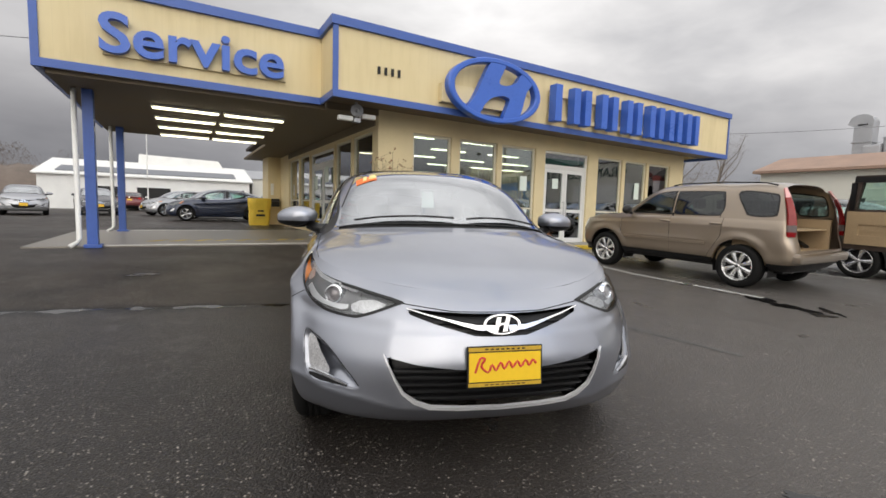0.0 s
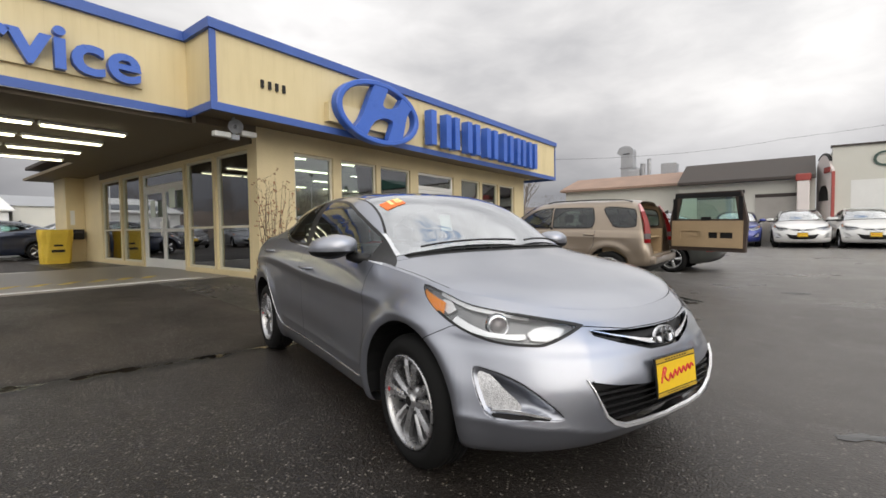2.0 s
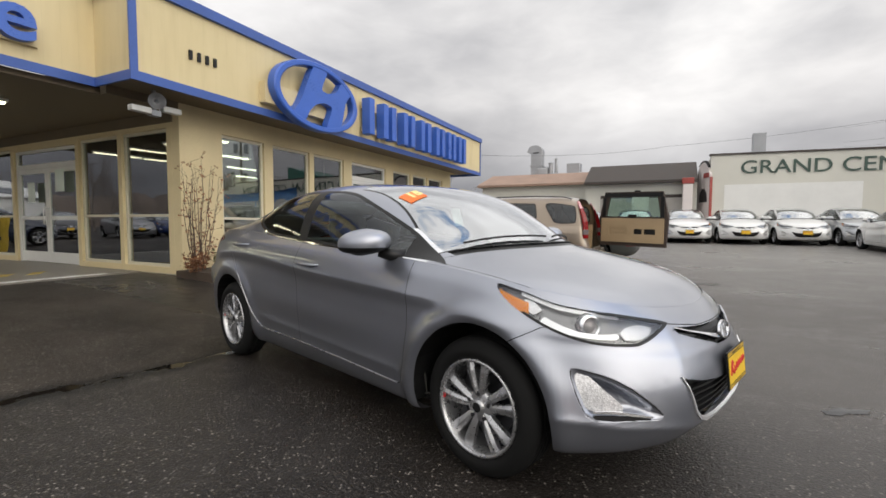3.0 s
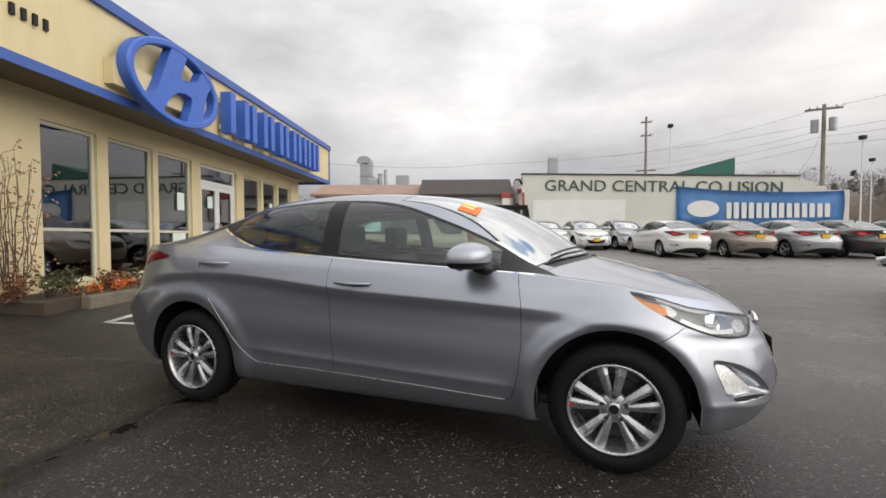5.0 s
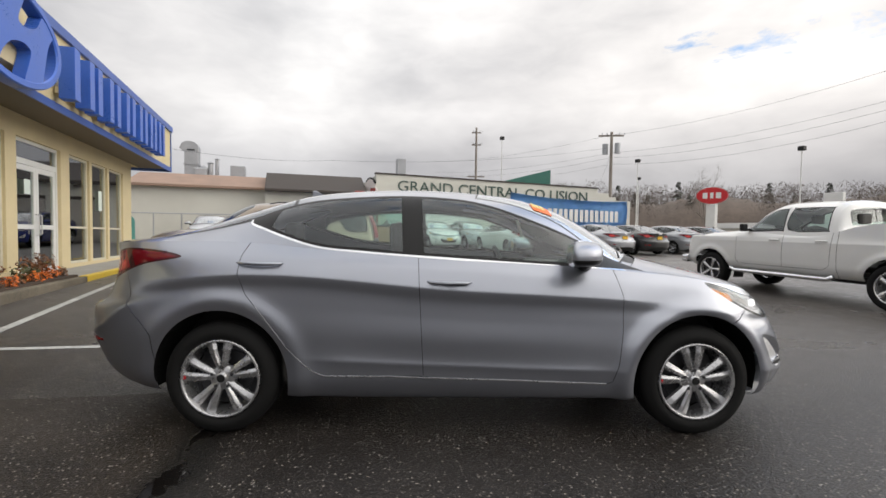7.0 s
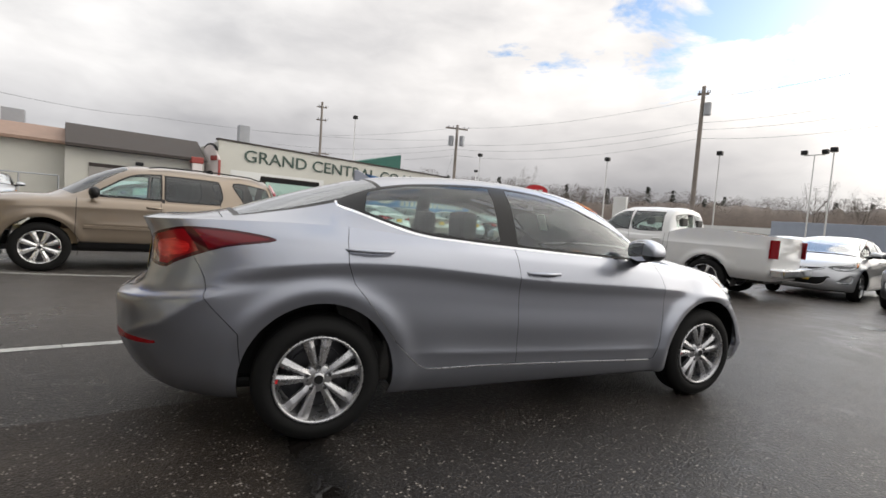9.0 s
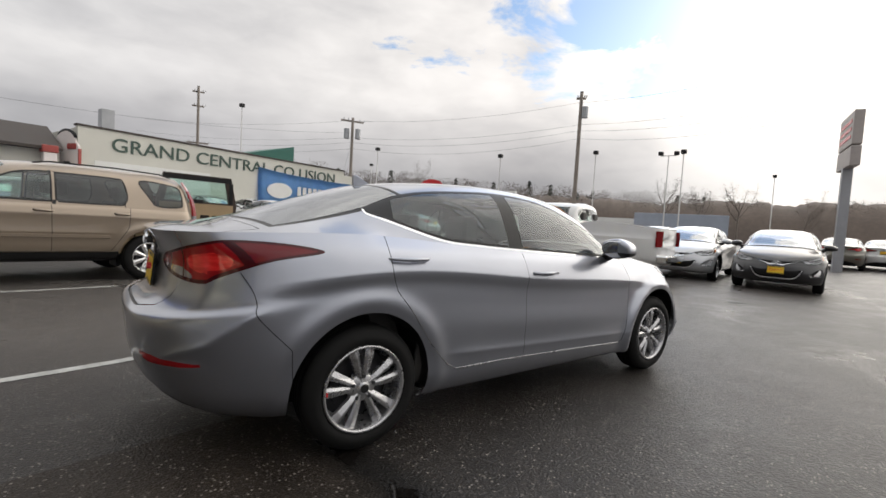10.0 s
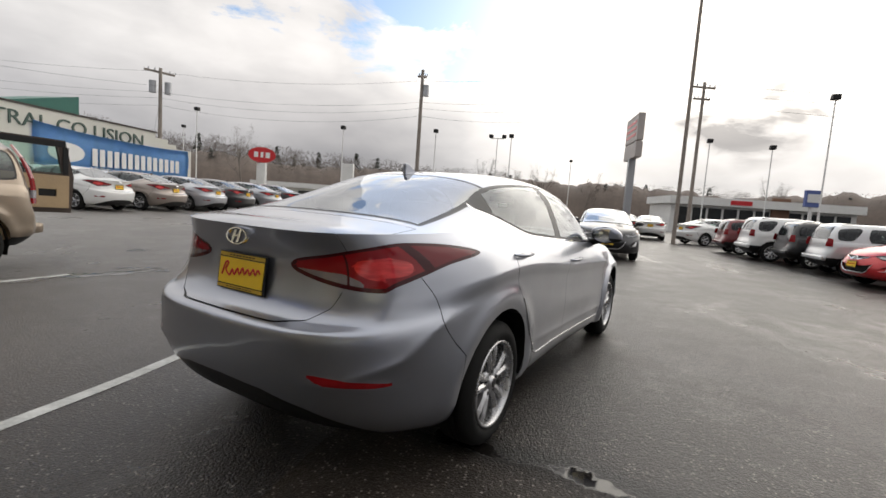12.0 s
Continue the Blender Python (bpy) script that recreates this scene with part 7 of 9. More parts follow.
    bump_f = ab_in([(ax(1.48), 0.640), (ax(1.645), 0.722), (ny(0.44), 0.728), (ny(0.40), 0.722), (ny(0.2), 0.699), (nose0 + 0.2, 0.695), (nose0 + 0.2, 0.0), (ax(1.48), 0.0)])
    seam(ring, bump_f)
    bumper_f = ring.take(bump_f)
    tail0 = ty(0.0) - 0.2
    bump_r = ab_in([(tail0, 0.697), (ty(0.30), 0.699), (ty(0.42), 0.716), (ty(0.49), 0.765), (ty(0.53), 0.845), (ax(-1.93), 0.905), (ax(-1.66), 0.56), (ax(-1.66), 0.0), (tail0, 0.0)])
    seam(ring, bump_r)
    bumper_r = ring.take(bump_r)
    val_f = ab_in([(tail0, 0.425), (ty(0.25), 0.415), (ty(0.45), 0.375), (ty(0.62), 0.305), (ty(0.73), 0.235), (ty(0.73), 0.0), (tail0, 0.0)])
    bumper_r.cut(val_f)
    valance = bumper_r.take(val_f)
    part("rear_valance", valance.mesh("rear_valance", BLACK, 0, -0.006), BLACK, car, "black plastic lower valance")
    lid = ab_in([(tail0, 1.3), (ty(0.60), 1.3), (ty(0.56), 0.95), (ty(0.53), 0.845), (ty(0.49), 0.765), (ty(0.42), 0.716), (ty(0.30), 0.699), (tail0, 0.697)])
    seam(ring, lid)
    lid_low = ring.take(lid)
    part("body", ring.mesh("body", PAINT, 0), PAINT, car)
    part("front_bumper", bumper_f.mesh("front_bumper", PAINT, 0), PAINT, car)
    part("rear_bumper", bumper_r.mesh("rear_bumper", PAINT, 0), PAINT, car)
    part("trunk_lid_face", lid_low.mesh("trunk_lid_face", PAINT, 0), PAINT, car)
    fd = both(car, "front_door", doors_f, PAINT)
    rd = both(car, "rear_door", doors_r, PAINT)

    # upper skin: side windows
    dlo = rounded([(-1.262, 1.203), (-1.165, 1.160), (-0.85, 1.064), (-0.57, 1.036), (-0.27, 1.016), (0.40, 0.978), (0.98, 0.947), (1.075, 0.935), (0.90, 1.004), (0.71, 1.110), (0.43, 1.228), (0.083, 1.338), (-0.30, 1.368), (-0.67, 1.354), (-0.94, 1.324), (-1.14, 1.268)], 5)
    dlo_f = lambda s: np.minimum(inside(dlo, s.v[:, 0], s.v[:, 2]), -0.40 - s.v[:, 1])
    chrome_f = lambda s: np.minimum(dlo_f(s) + 0.012, np.where((s.v[:, 2] < 1.21 - 0.0 * s.v[:, 0]) & (s.v[:, 2] < 1.11 + np.maximum(0, -s.v[:, 0] - 0.85) * 0.32) & (s.v[:, 0] < 0.95), 1.0, -1.0))
    up.cut(dlo_f)
    side = up.take(dlo_f)
    up.cut(lambda s: dlo_f(s) + 0.012)
    chrome = up.take(chrome_f)
    both(car, "window_trim", chrome, CHROME, "thin chrome window trim")
    inset = lambda s: dlo_f(s) - 0.016
    gr = lambda s: np.minimum(inset(s), np.minimum(s.v[:, 0] + 1.115 - (s.v[:, 2] - 1.2) * 0.3, -0.352 - s.v[:, 0] + (s.v[:, 2] - 1.2) * -0.06))
    gf = lambda s: np.minimum(inset(s), np.minimum(s.v[:, 0] + 0.232 + (s.v[:, 2] - 1.2) * 0.06, 0.765 - s.v[:, 0]))
    side.cut(inset)
    for g in (gr, gf):
        side.cut(g)
    g_r, g_f = side.take(gr), side.take(gf)
    pane = glass or CARGLASS
    for ob, skin in ((rd, g_r), (fd, g_f)):
        for o, s in zip(ob, (-1, 1)):
            p = part("door_window", skin.mesh("door_window", pane, s), pane, o, "clear door window")
            p.visible_shadow = False
    both(car, "window_frame", side, BLACK, "black window frame and pillar cover")

    # windscreen, rear window
    ws = lambda s: np.minimum(np.minimum((1.185 - s.ab[:, 0]), s.ab[:, 0] - 0.135), 0.692 - 0.40 * (s.v[:, 2] - 1.0) + s.v[:, 1])
    bw = lambda s: np.minimum(np.minimum(-1.06 - s.ab[:, 0], s.ab[:, 0] + 1.83), 0.615 - 0.26 * (s.v[:, 2] - 1.12) + s.v[:, 1])
    for f, name, w, label in ((ws, "windscreen", 0.010, "raked clear windscreen"), (bw, "rear_window", 0.025, "sloping rear window")):
        up.cut(f)
        whole = up.take(f)
        inner = lambda s, f=f, w=w: f(s) - w
        whole.cut(inner)
        clear = whole.take(inner)
        if hero and name == "windscreen":
            tag = clone(clear)
            tag_f = lambda s: np.minimum(np.minimum(0.575 - s.v[:, 0], s.v[:, 0] - 0.455), np.minimum(s.v[:, 1] + 0.545, -0.405 - s.v[:, 1]))
            tag.cut(tag_f)
            part("price_sticker", tag.take(tag_f).mesh("price_sticker", ORANGE, -1, 0.004), ORANGE, car, "orange year sticker")
        screen = REAR_SCREEN if "rear" in name else SCREEN
        p = part(name, clear.mesh(name, screen, 0), screen, car, label)
        p.visible_shadow = False
        part(name + "_border", whole.mesh(name + "_border", BLACK, 0), BLACK, car)
    cowl = lambda s: np.minimum(np.minimum(s.ab[:, 0] - 1.185, 1.235 - s.ab[:, 0]), s.v[:, 1] + 0.66)
    up.cut(cowl)
    part("cowl", up.take(cowl).mesh("cowl", BLACK, 0, -0.008), BLACK, car)
    hood = lambda s: np.minimum(s.ab[:, 0] - 1.235, 0.765 + s.v[:, 1] + np.maximum(0, s.v[:, 0] - 1.45) * -0.15)
    seam(up, hood)
    part("hood", up.take(hood).mesh("hood", PAINT, 0), PAINT, car)
    lid_t = lambda s: np.minimum(-1.87 - s.ab[:, 0], 0.640 + s.v[:, 1])
    seam(up, lid_t)
    part("trunk_lid", up.take(lid_t).mesh("trunk_lid", PAINT, 0), PAINT, car)
    roof = lambda s: np.where((s.v[:, 2] > 1.30) & (s.ab[:, 0] > -1.2) & (s.ab[:, 0] < 0.6), 1.0, -1.0)
    lining = clone(up)
    part("roof", up.mesh("roof", PAINT, 0), PAINT, car)
    part("headliner", lining.take(roof).mesh("headliner", BEIGE, 0, -0.03), BEIGE, car)
    cabin = lambda s: np.minimum(s.v[:, 0] + 1.02, 1.0 - s.v[:, 0])
    part("inner_trim", liner.take(cabin).mesh("inner_trim", INTERIOR, 0, -0.07), INTERIOR, car)

    # lamps and openings
    both(car, "headlight", lens, LENS, "clear headlight lens")
    edge_f = lambda s: np.minimum(0.011 - ab_in(lamp)(s), np.minimum(0.775 - s.v[:, 2], s.ab[:, 0] - ax(1.55)))
    back = clone(lens)
    hl = both(car, "headlight_housing", back, LAMP_GREY, push=-0.032)

    def lamp_piece(name, line, material, push, label=""):
        p = clone(lens)
        p.cut(ab_in(line))
        p = p.take(ab_in(line))
        for o, q in zip(hl, (-1, 1)):
            part(name, p.mesh(name, material, q, push), material, o, label)

    lamp_piece("inner_reflector", [(ny(0.615), 0.708), (ny(0.585), 0.728), (ny(0.53), 0.736), (ny(0.475), 0.722), (ny(0.50), 0.698), (ny(0.55), 0.680), (ny(0.60), 0.682)], HEADLAMP_BACK, -0.016, "faceted bright reflector")
    lamp_piece("outer_reflector", [(ax(1.575), 0.832), (ax(1.625), 0.822), (ax(1.655), 0.790), (ax(1.62), 0.768), (ax(1.59), 0.79)], HEADLAMP_BACK, -0.016, "faceted bright reflector")
    lamp_piece("light_guide", [(ax(1.640), 0.745), (ax(1.70), 0.708), (ny(0.73), 0.690), (ny(0.645), 0.682), (ny(0.62), 0.690), (ny(0.62), 0.706), (ny(0.68), 0.704), (ny(0.73), 0.712), (ax(1.72), 0.735), (ax(1.66), 0.765)], TRIM_CHROME, -0.013, "pale light guide")
    lamp_piece("bright_band", [(ax(1.56), 0.855), (ax(1.72), 0.806), (ny(0.60), 0.764), (ny(0.60), 0.752), (ax(1.72), 0.790), (ax(1.56), 0.842)], HEADLAMP_BACK, -0.010)
    rim_low = clone(lens)
    rim_low.cut(lambda s: 0.011 - ab_in(lamp)(s))
    both(car, "headlight_border", rim_low.take(edge_f), BLACK, push=0.0015)
    amber.cut(amber_f)
    both(car, "turn_signal", amber.take(amber_f), AMBER, "amber turn signal", push=-0.012)
    low_edge = lambda s: np.minimum(0.017 - ab_in(tail_line)(s), 0.925 + 0.12 * np.maximum(0, ax(-1.95) * -1 + s.ab[:, 0] * 1.0) - s.v[:, 2])
    rim_f = lambda s: np.maximum(0.011 - ab_in(tail_line)(s), low_edge(s))
    tail.cut(rim_f)
    dark = tail.take(rim_f)
    grey_line = [(ty(0.32), 0.905), (ty(0.53), 0.900), (ty(0.60), 0.872), (ty(0.60), 0.80), (ty(0.30), 0.80)]
    bar_f = lambda s: 0.028 - np.abs(s.ab[:, 0] - ax(-1.90) + 0.75 * (s.v[:, 2] - 0.95))
    split_f = lambda s: 0.005 - np.abs(s.ab[:, 0] - ty(0.545))
    bars = []
    tail.cut(bar_f)
    bars.append(tail.take(bar_f))
    for w in (-0.005, 0.005):
        tail.cut(lambda s: s.ab[:, 0] - ty(0.545) + w)
    bars.append(tail.take(split_f))
    tail.cut(ab_in(grey_line))
    grey = tail.take(ab_in(grey_line))
    glow_line = rounded([(ty(0.575), 0.948), (ty(0.70), 0.975), (ax(-2.02), 0.972), (ax(-1.955), 0.958), (ax(-1.96), 0.915), (ax(-2.04), 0.888), (ty(0.72), 0.878), (ty(0.60), 0.892)], 4)
    tail.cut(ab_in(glow_line))
    bright = tail.take(ab_in(glow_line))
    tip_f = lambda s: s.ab[:, 0] - ax(-1.90) + 0.75 * (s.v[:, 2] - 0.95)
    tip = tail.take(tip_f)
    tl = both(car, "taillight", tail, REDLENS, "red taillight lens")
    for o, s in zip(tl, (-1, 1)):
        part("lamp_border", dark.mesh("lamp_border", DARKRED, s), DARKRED, o)
        part("lamp_tip", tip.mesh("lamp_tip", TIPLENS, s), TIPLENS, o, "dark red lamp tip")
        for q in bars:
            part("lamp_divider", q.mesh("lamp_divider", DARKRED, s), DARKRED, o)
        part("reversing_lamp", grey.mesh("reversing_lamp", SMOKE, s), SMOKE, o, "clear reversing lamp")
        part("brake_lamp", bright.mesh("brake_lamp", BRAKELENS, s), BRAKELENS, o, "bright red brake lamp")
    both(car, "rear_reflector", refl, REDLENS, "red bumper reflector")
    part("lower_grille", low.mesh("lower_grille", BLACK, 0, -0.045), BLACK, car, "black lower grille")
    part("upper_grille", high.mesh("upper_grille", BLACK, 0, -0.030), BLACK, car, "black upper grille")
    both(car, "fog_light_pocket", clone(fog).dish(ab_in(fog_line), 0.045, 0.050), PAINT)
    fog_rim = clone(fog)
    rim_up = lambda s: np.minimum(0.006 - ab_in(fog_line)(s), s.v[:, 2] - 0.40)
    fog_rim.cut(rim_up)
    both(car, "fog_light_border", fog_rim.take(rim_up), BLACK, push=-0.001)
    lamp_part = rounded([(ny(0.766), 0.560), (ny(0.742), 0.560), (ny(0.700), 0.50), (ny(0.650), 0.432), (ny(0.715), 0.424), (ny(0.750), 0.436)], 4)
    fog.cut(ab_in(lamp_part))
    both(car, "fog_light", fog.take(ab_in(lamp_part)), HEADLAMP_BACK, "faceted fog light", push=-0.014)

    def on(a, z, off=0.0):
        p, n = sh.spot(a, z)
        return p + n * off, n

    edge = [on(ny(y), z, -0.006) for y, z in ((0.775, 0.56), (0.768, 0.48), (0.757, 0.420), (0.725, 0.382), (0.64, 0.384), (0.57, 0.387), (0.51, 0.391))]
    strips(car, "fog_light_edge", edge, [0.003, 0.006, 0.008, 0.010, 0.010, 0.008, 0.004], 0.006, PAINT)
    slot = [on(ny(y), z, -0.006) for y, z in ((0.732, 0.402), (0.68, 0.400), (0.62, 0.398), (0.56, 0.396))]
    strips(car, "fog_light_slot", slot, [0.016, 0.024, 0.020, 0.006], 0.006, BLACK)
    edge = [on(ny(y), z, -0.006) for y, z in ((0.735, 0.420), (0.69, 0.421), (0.65, 0.419), (0.60, 0.411), (0.548, 0.401))]
    strips(car, "fog_light_trim", edge, [0.010, 0.014, 0.014, 0.012, 0.006], 0.010, CHROME, "chrome fog light trim")
    vee = [on(ny(y), z, -0.004) for y, z in ((0.435, 0.538), (0.408, 0.492), (0.370, 0.440), (0.325, 0.388), (0.278, 0.348), (0.215, 0.327), (0.11, 0.319), (0.0, 0.317))]
    strips(car, "grille_trim", vee, [0.004, 0.006, 0.009, 0.014, 0.019, 0.020, 0.020, 0.020], 0.012, TRIM_CHROME, "chrome lower grille trim")
    bar = [on(ny(y), z, -0.010) for y, z in ((0.385, 0.702), (0.30, 0.682), (0.22, 0.666), (0.16, 0.652), (0.10, 0.641), (0.03, 0.639))]
    strips(car, "grille_bar", bar, [0.005, 0.008, 0.012, 0.019, 0.026, 0.030], 0.020, CHROME, "chrome upper grille bar")
    if hero:
        sill = [on(x, z, 0.001) for x, z in ((-1.135, 0.735), (-1.06, 0.625), (-0.97, 0.497), (-0.90, 0.415), (-0.84, 0.362), (-0.78, 0.338), (-0.70, 0.333), (-0.4, 0.333), (-0.1, 0.326), (0.3, 0.316), (0.6, 0.309), (0.82, 0.303))]
        strips(car, "sill_edge", sill, [0.003] * 3 + [0.006] * 3 + [0.009] * 6, 0.004, SATIN, "bright sill edge")
        for z, y in ((0.360, 0.27), (0.390, 0.31), (0.420, 0.34), (0.450, 0.36), (0.478, 0.38)):
            strips(car, "grille_slat", [on(ny(k), z, -0.036) for k in np.linspace(y, 0.0, 7)], 0.012, 0.022, BLACK)
        for z in (0.635, 0.665):
            strips(car, "grille_slat", [on(ny(k), z, -0.026) for k in np.linspace(0.30, 0.0, 5)], 0.008, 0.012, BLACK)
        for s in (-1, 1):
            pr, nr = on(ny(0.70), 0.738, -0.022)
            pm = Matrix.Diagonal((1, -s, 1, 1))
            ring_m = pm @ facing(pr, (0.85, -0.5, 0.12))
            o = hl[0 if s == -1 else 1]
            part("projector_ring", moved(mesh_of(lathe([(0.030, 0.0), (0.034, 0.012), (0.042, 0.014), (0.054, -0.02)], 28, 'z'), smooth=True), ring_m), CHROME, o, "chrome projector ring")
            part("projector_lens", moved(mesh_of(lathe([(0.0005, 0.016), (0.014, 0.013), (0.024, 0.007), (0.031, -0.004)], 28, 'z'), smooth=True), ring_m), SMOKE, o)
    # badges, plates
    pb, _ = on(nose0, 0.652, 0.010)
    oval_badge(car, "front_badge", facing(pb, (1, 0, 0.22)), 0.082, 0.042, CHROME, "chrome oval badge")
    pb, _ = on(ty(0.0), 1.012, 0.020)
    oval_badge(car, "rear_badge", facing(pb, (-1, 0, 0.12)), 0.072, 0.037, CHROME, "chrome oval badge")
    dealer_plate(car, facing((fx(2.232) + 0.004, 0, 0.503), (1, 0, 0.10)))
    dealer_plate(car, facing((-2.192, 0, 0.845), (-1, 0, 0.10)))

    # handles
    for hx, hz in ((-0.07, 0.868), (-1.115, 0.962)):
        door = fd if hx > -0.5 else rd
        for o, s in zip(door, (-1, 1)):
            p, n = sh.spot(hx, hz)
            # dark ellipsoid stands for the shade in the recess behind the bar
            cup_shade = bmesh.new()
            bmesh.ops.create_uvsphere(cup_shade, u_segments=16, v_segments=8, radius=1)
            bmesh.ops.scale(cup_shade, vec=(0.100, 0.010, 0.020), verts=cup_shade.verts)
            bmesh.ops.translate(cup_shade, vec=(p.x + 0.005, p.y + 0.004, hz - 0.012), verts=cup_shade.verts)
            bmesh.ops.scale(cup_shade, vec=(1, -s, 1), verts=cup_shade.verts)
            part("handle_cup", cup_shade, DARKMETAL, o, smooth=True)
            # bulged lip in place of the hollow scoop, shaped to catch a sky highlight
            scoop_glint = bmesh.new()
            bmesh.ops.create_uvsphere(scoop_glint, u_segments=16, v_segments=8, radius=1)
            bmesh.ops.scale(scoop_glint, vec=(0.062, 0.016, 0.016), verts=scoop_glint.verts)
            bmesh.ops.translate(scoop_glint, vec=(p.x + 0.004, p.y + 0.004, hz - 0.036), verts=scoop_glint.verts)
            bmesh.ops.scale(scoop_glint, vec=(1, -s, 1), verts=scoop_glint.verts)
            part("handle_scoop", scoop_glint, PAINT, o, smooth=True)
            bar = bmesh.new()
            tube(bar, ((p.x - 0.135, p.y + 0.010, hz + 0.004), (p.x - 0.10, p.y - 0.022, hz + 0.002), (p.x, p.y - 0.030, hz), (p.x + 0.09, p.y - 0.022, hz + 0.001), (p.x + 0.125, p.y + 0.010, hz + 0.003)), [0.004, 0.009, 0.011, 0.009, 0.004], 10)
            bmesh.ops.scale(bar, vec=(1, -s, 1), verts=bar.verts)
            part("door_handle", bar, PAINT, o, smooth=True)
    # mirrors
    for o, s in zip(fd, (-1, 1)):
        bm = bmesh.new()
        bmesh.ops.create_uvsphere(bm, u_segments=28, v_segments=16, radius=1)
        for v in bm.verts:
            p = [math.copysign(abs(c) ** 0.72, c) for c in v.co]
            v.co.x = p[0] * (0.130 if p[0] > 0 else 0.040) - 0.045 * max(0.0, -p[1])
            v.co.y = p[1] * 0.132
            v.co.z = p[2] * (0.076 if p[2] > 0 else 0.062) * (1 - 0.18 * max(0.0, -p[1]) - 0.25 * max(0.0, p[1])) + 0.012 * p[1]
        bmesh.ops.translate(bm, vec=(0.63, -0.935, 1.035), verts=bm.verts)
        bmesh.ops.scale(bm, vec=(1, -s, 1), verts=bm.verts)
        low_bm = bm.copy()
        for q, low_half in ((bm, False), (low_bm, True)):
            bmesh.ops.bisect_plane(q, geom=q.verts[:] + q.edges[:] + q.faces[:], plane_co=(0.63, 0, 1.012), plane_no=(0, 0, 1), clear_outer=low_half, clear_inner=not low_half)
        mir = part("door_mirror", bm, PAINT, o, smooth=True)
        part("mirror_base", low_bm, BLACK, mir, smooth=True)
        g = bmesh.new()
        bmesh.ops.create_uvsphere(g, u_segments=24, v_segments=10, radius=1)
        bmesh.ops.scale(g, vec=(0.006, 0.108, 0.062), verts=g.verts)
        bmesh.ops.translate(g, vec=(0.588, -0.935, 1.033), verts=g.verts)
        bmesh.ops.scale(g, vec=(1, -s, 1), verts=g.verts)
        bz = bmesh.new()
        bmesh.ops.create_uvsphere(bz, u_segments=24, v_segments=10, radius=1)
        bmesh.ops.scale(bz, vec=(0.018, 0.124, 0.070), verts=bz.verts)
        bmesh.ops.translate(bz, vec=(0.606, -0.935, 1.033), verts=bz.verts)
        bmesh.ops.scale(bz, vec=(1, -s, 1), verts=bz.verts)
        part("mirror_bezel", bz, BLACK, mir, smooth=True)
        part("mirror_glass", g, CHROME, mir, smooth=True)
        b = bmesh.new()
        tube(b, ((0.66, -0.86, 0.985), (0.70, -0.80, 0.965), (0.74, -0.745, 0.962)), [0.030, 0.034, 0.036], 10)
        bmesh.ops.scale(b, vec=(1, -s, 1), verts=b.verts)
        part("mirror_foot", b, BLACK, mir, smooth=True)
    if hero:
        # price sheet hanging from the inner mirror, small stickers
        part("inner_mirror", boxes((0.46, 0.49, -0.12, 0.12, 1.255, 1.315), bevel=0.012), BLACK, car)
        sheet = boxes((-0.002, 0.002, -0.045, 0.045, -0.065, 0.065))
        part("price_sheet", moved(mesh_of(sheet), pose(0.475, -0.02, 1.182, 0, -18, 0)), PAPER, car, "pale paper sheet")
        for w, m_digit in (("1", 0.018), ("5", 0.072)):
            p, n = sh.over(0.50, -0.50 + m_digit)
            d = letters(w, 0.105, 0.003, bold=0.007)
            a, b = spread(d)
            d.transform(Matrix.Translation((-(a + b) / 2, 0, 0)))
            up_v = Vector((-0.86, 0.0, 0.5)).normalized()
            q = n.cross(up_v).normalized()
            up_v = q.cross(n).normalized()
            rot = Matrix((q * -1, n * -1, up_v)).transposed().to_4x4()
            d.transform(Matrix.Translation(p + n * 0.006 - up_v * 0.038) @ rot)
            part("sticker_digit", d, PALE_YELLOW, car)
    # fin on the roof
    fin = prism([(-0.06, -0.012), (0.10, 0.005), (0.03, 0.022), (-0.035, 0.062), (-0.06, 0.058)], -0.012, 0.012, 'y', 0.004)
    bmesh.ops.translate(fin, verts=fin.verts, vec=(-1.0, 0, 1.380))
    part("roof_aerial", fin, PAINT, car)
    # wipers
    for y0, y1, x0, x1 in ((-0.56, 0.02, 1.17, 0.93), (0.10, 0.62, 1.20, 0.97)) if hero else ():
        pts = []
        for k in np.linspace(0, 1, 6):
            p, n = sh.over(1.15 - 0.020 * math.sin(math.pi * k) - 0.46 * (y0 + (y1 - y0) * k) ** 2, -abs(y0 + (y1 - y0) * k))
            pts.append(Vector((p.x, y0 + (y1 - y0) * k, p.z)) + n * 0.020)
        bm = bmesh.new()
        tube(bm, pts, 0.0065, 6)
        part("wiper", bm, BLACK, car)
    # underside, liners, exhaust
    part("underbody", boxes((-1.9, 1.72, -0.58, 0.58, 0.20, 0.26), (-0.94, 0.94, -0.74, 0.74, 0.20, 0.25), bevel=0.02), BLACK, car)
    for x in (WX, -WX):
        part("inner_wheel_well", boxes((x - 0.40, x + 0.40, -0.54, 0.54, 0.24, 0.70)), BLACK, car)
        for y in (-1, 1):
            ln = bmesh.new()
            prev = None
            for k in range(13):
                a = math.pi * (k / 12) * 1.10 - 0.05 * math.pi
                px, pz = x + 0.377 * math.cos(a), R + 0.391 * math.sin(a)
                e = [ln.verts.new((px, y * w, pz)) for w in (abs(sh.spot(ax(px), pz)[0].y) - 0.002, 0.50)]
                if prev:
                    ln.faces.new((prev[0], e[0], e[1], prev[1]))
                prev = e
            part("arch_liner", ln, BLACK, car)
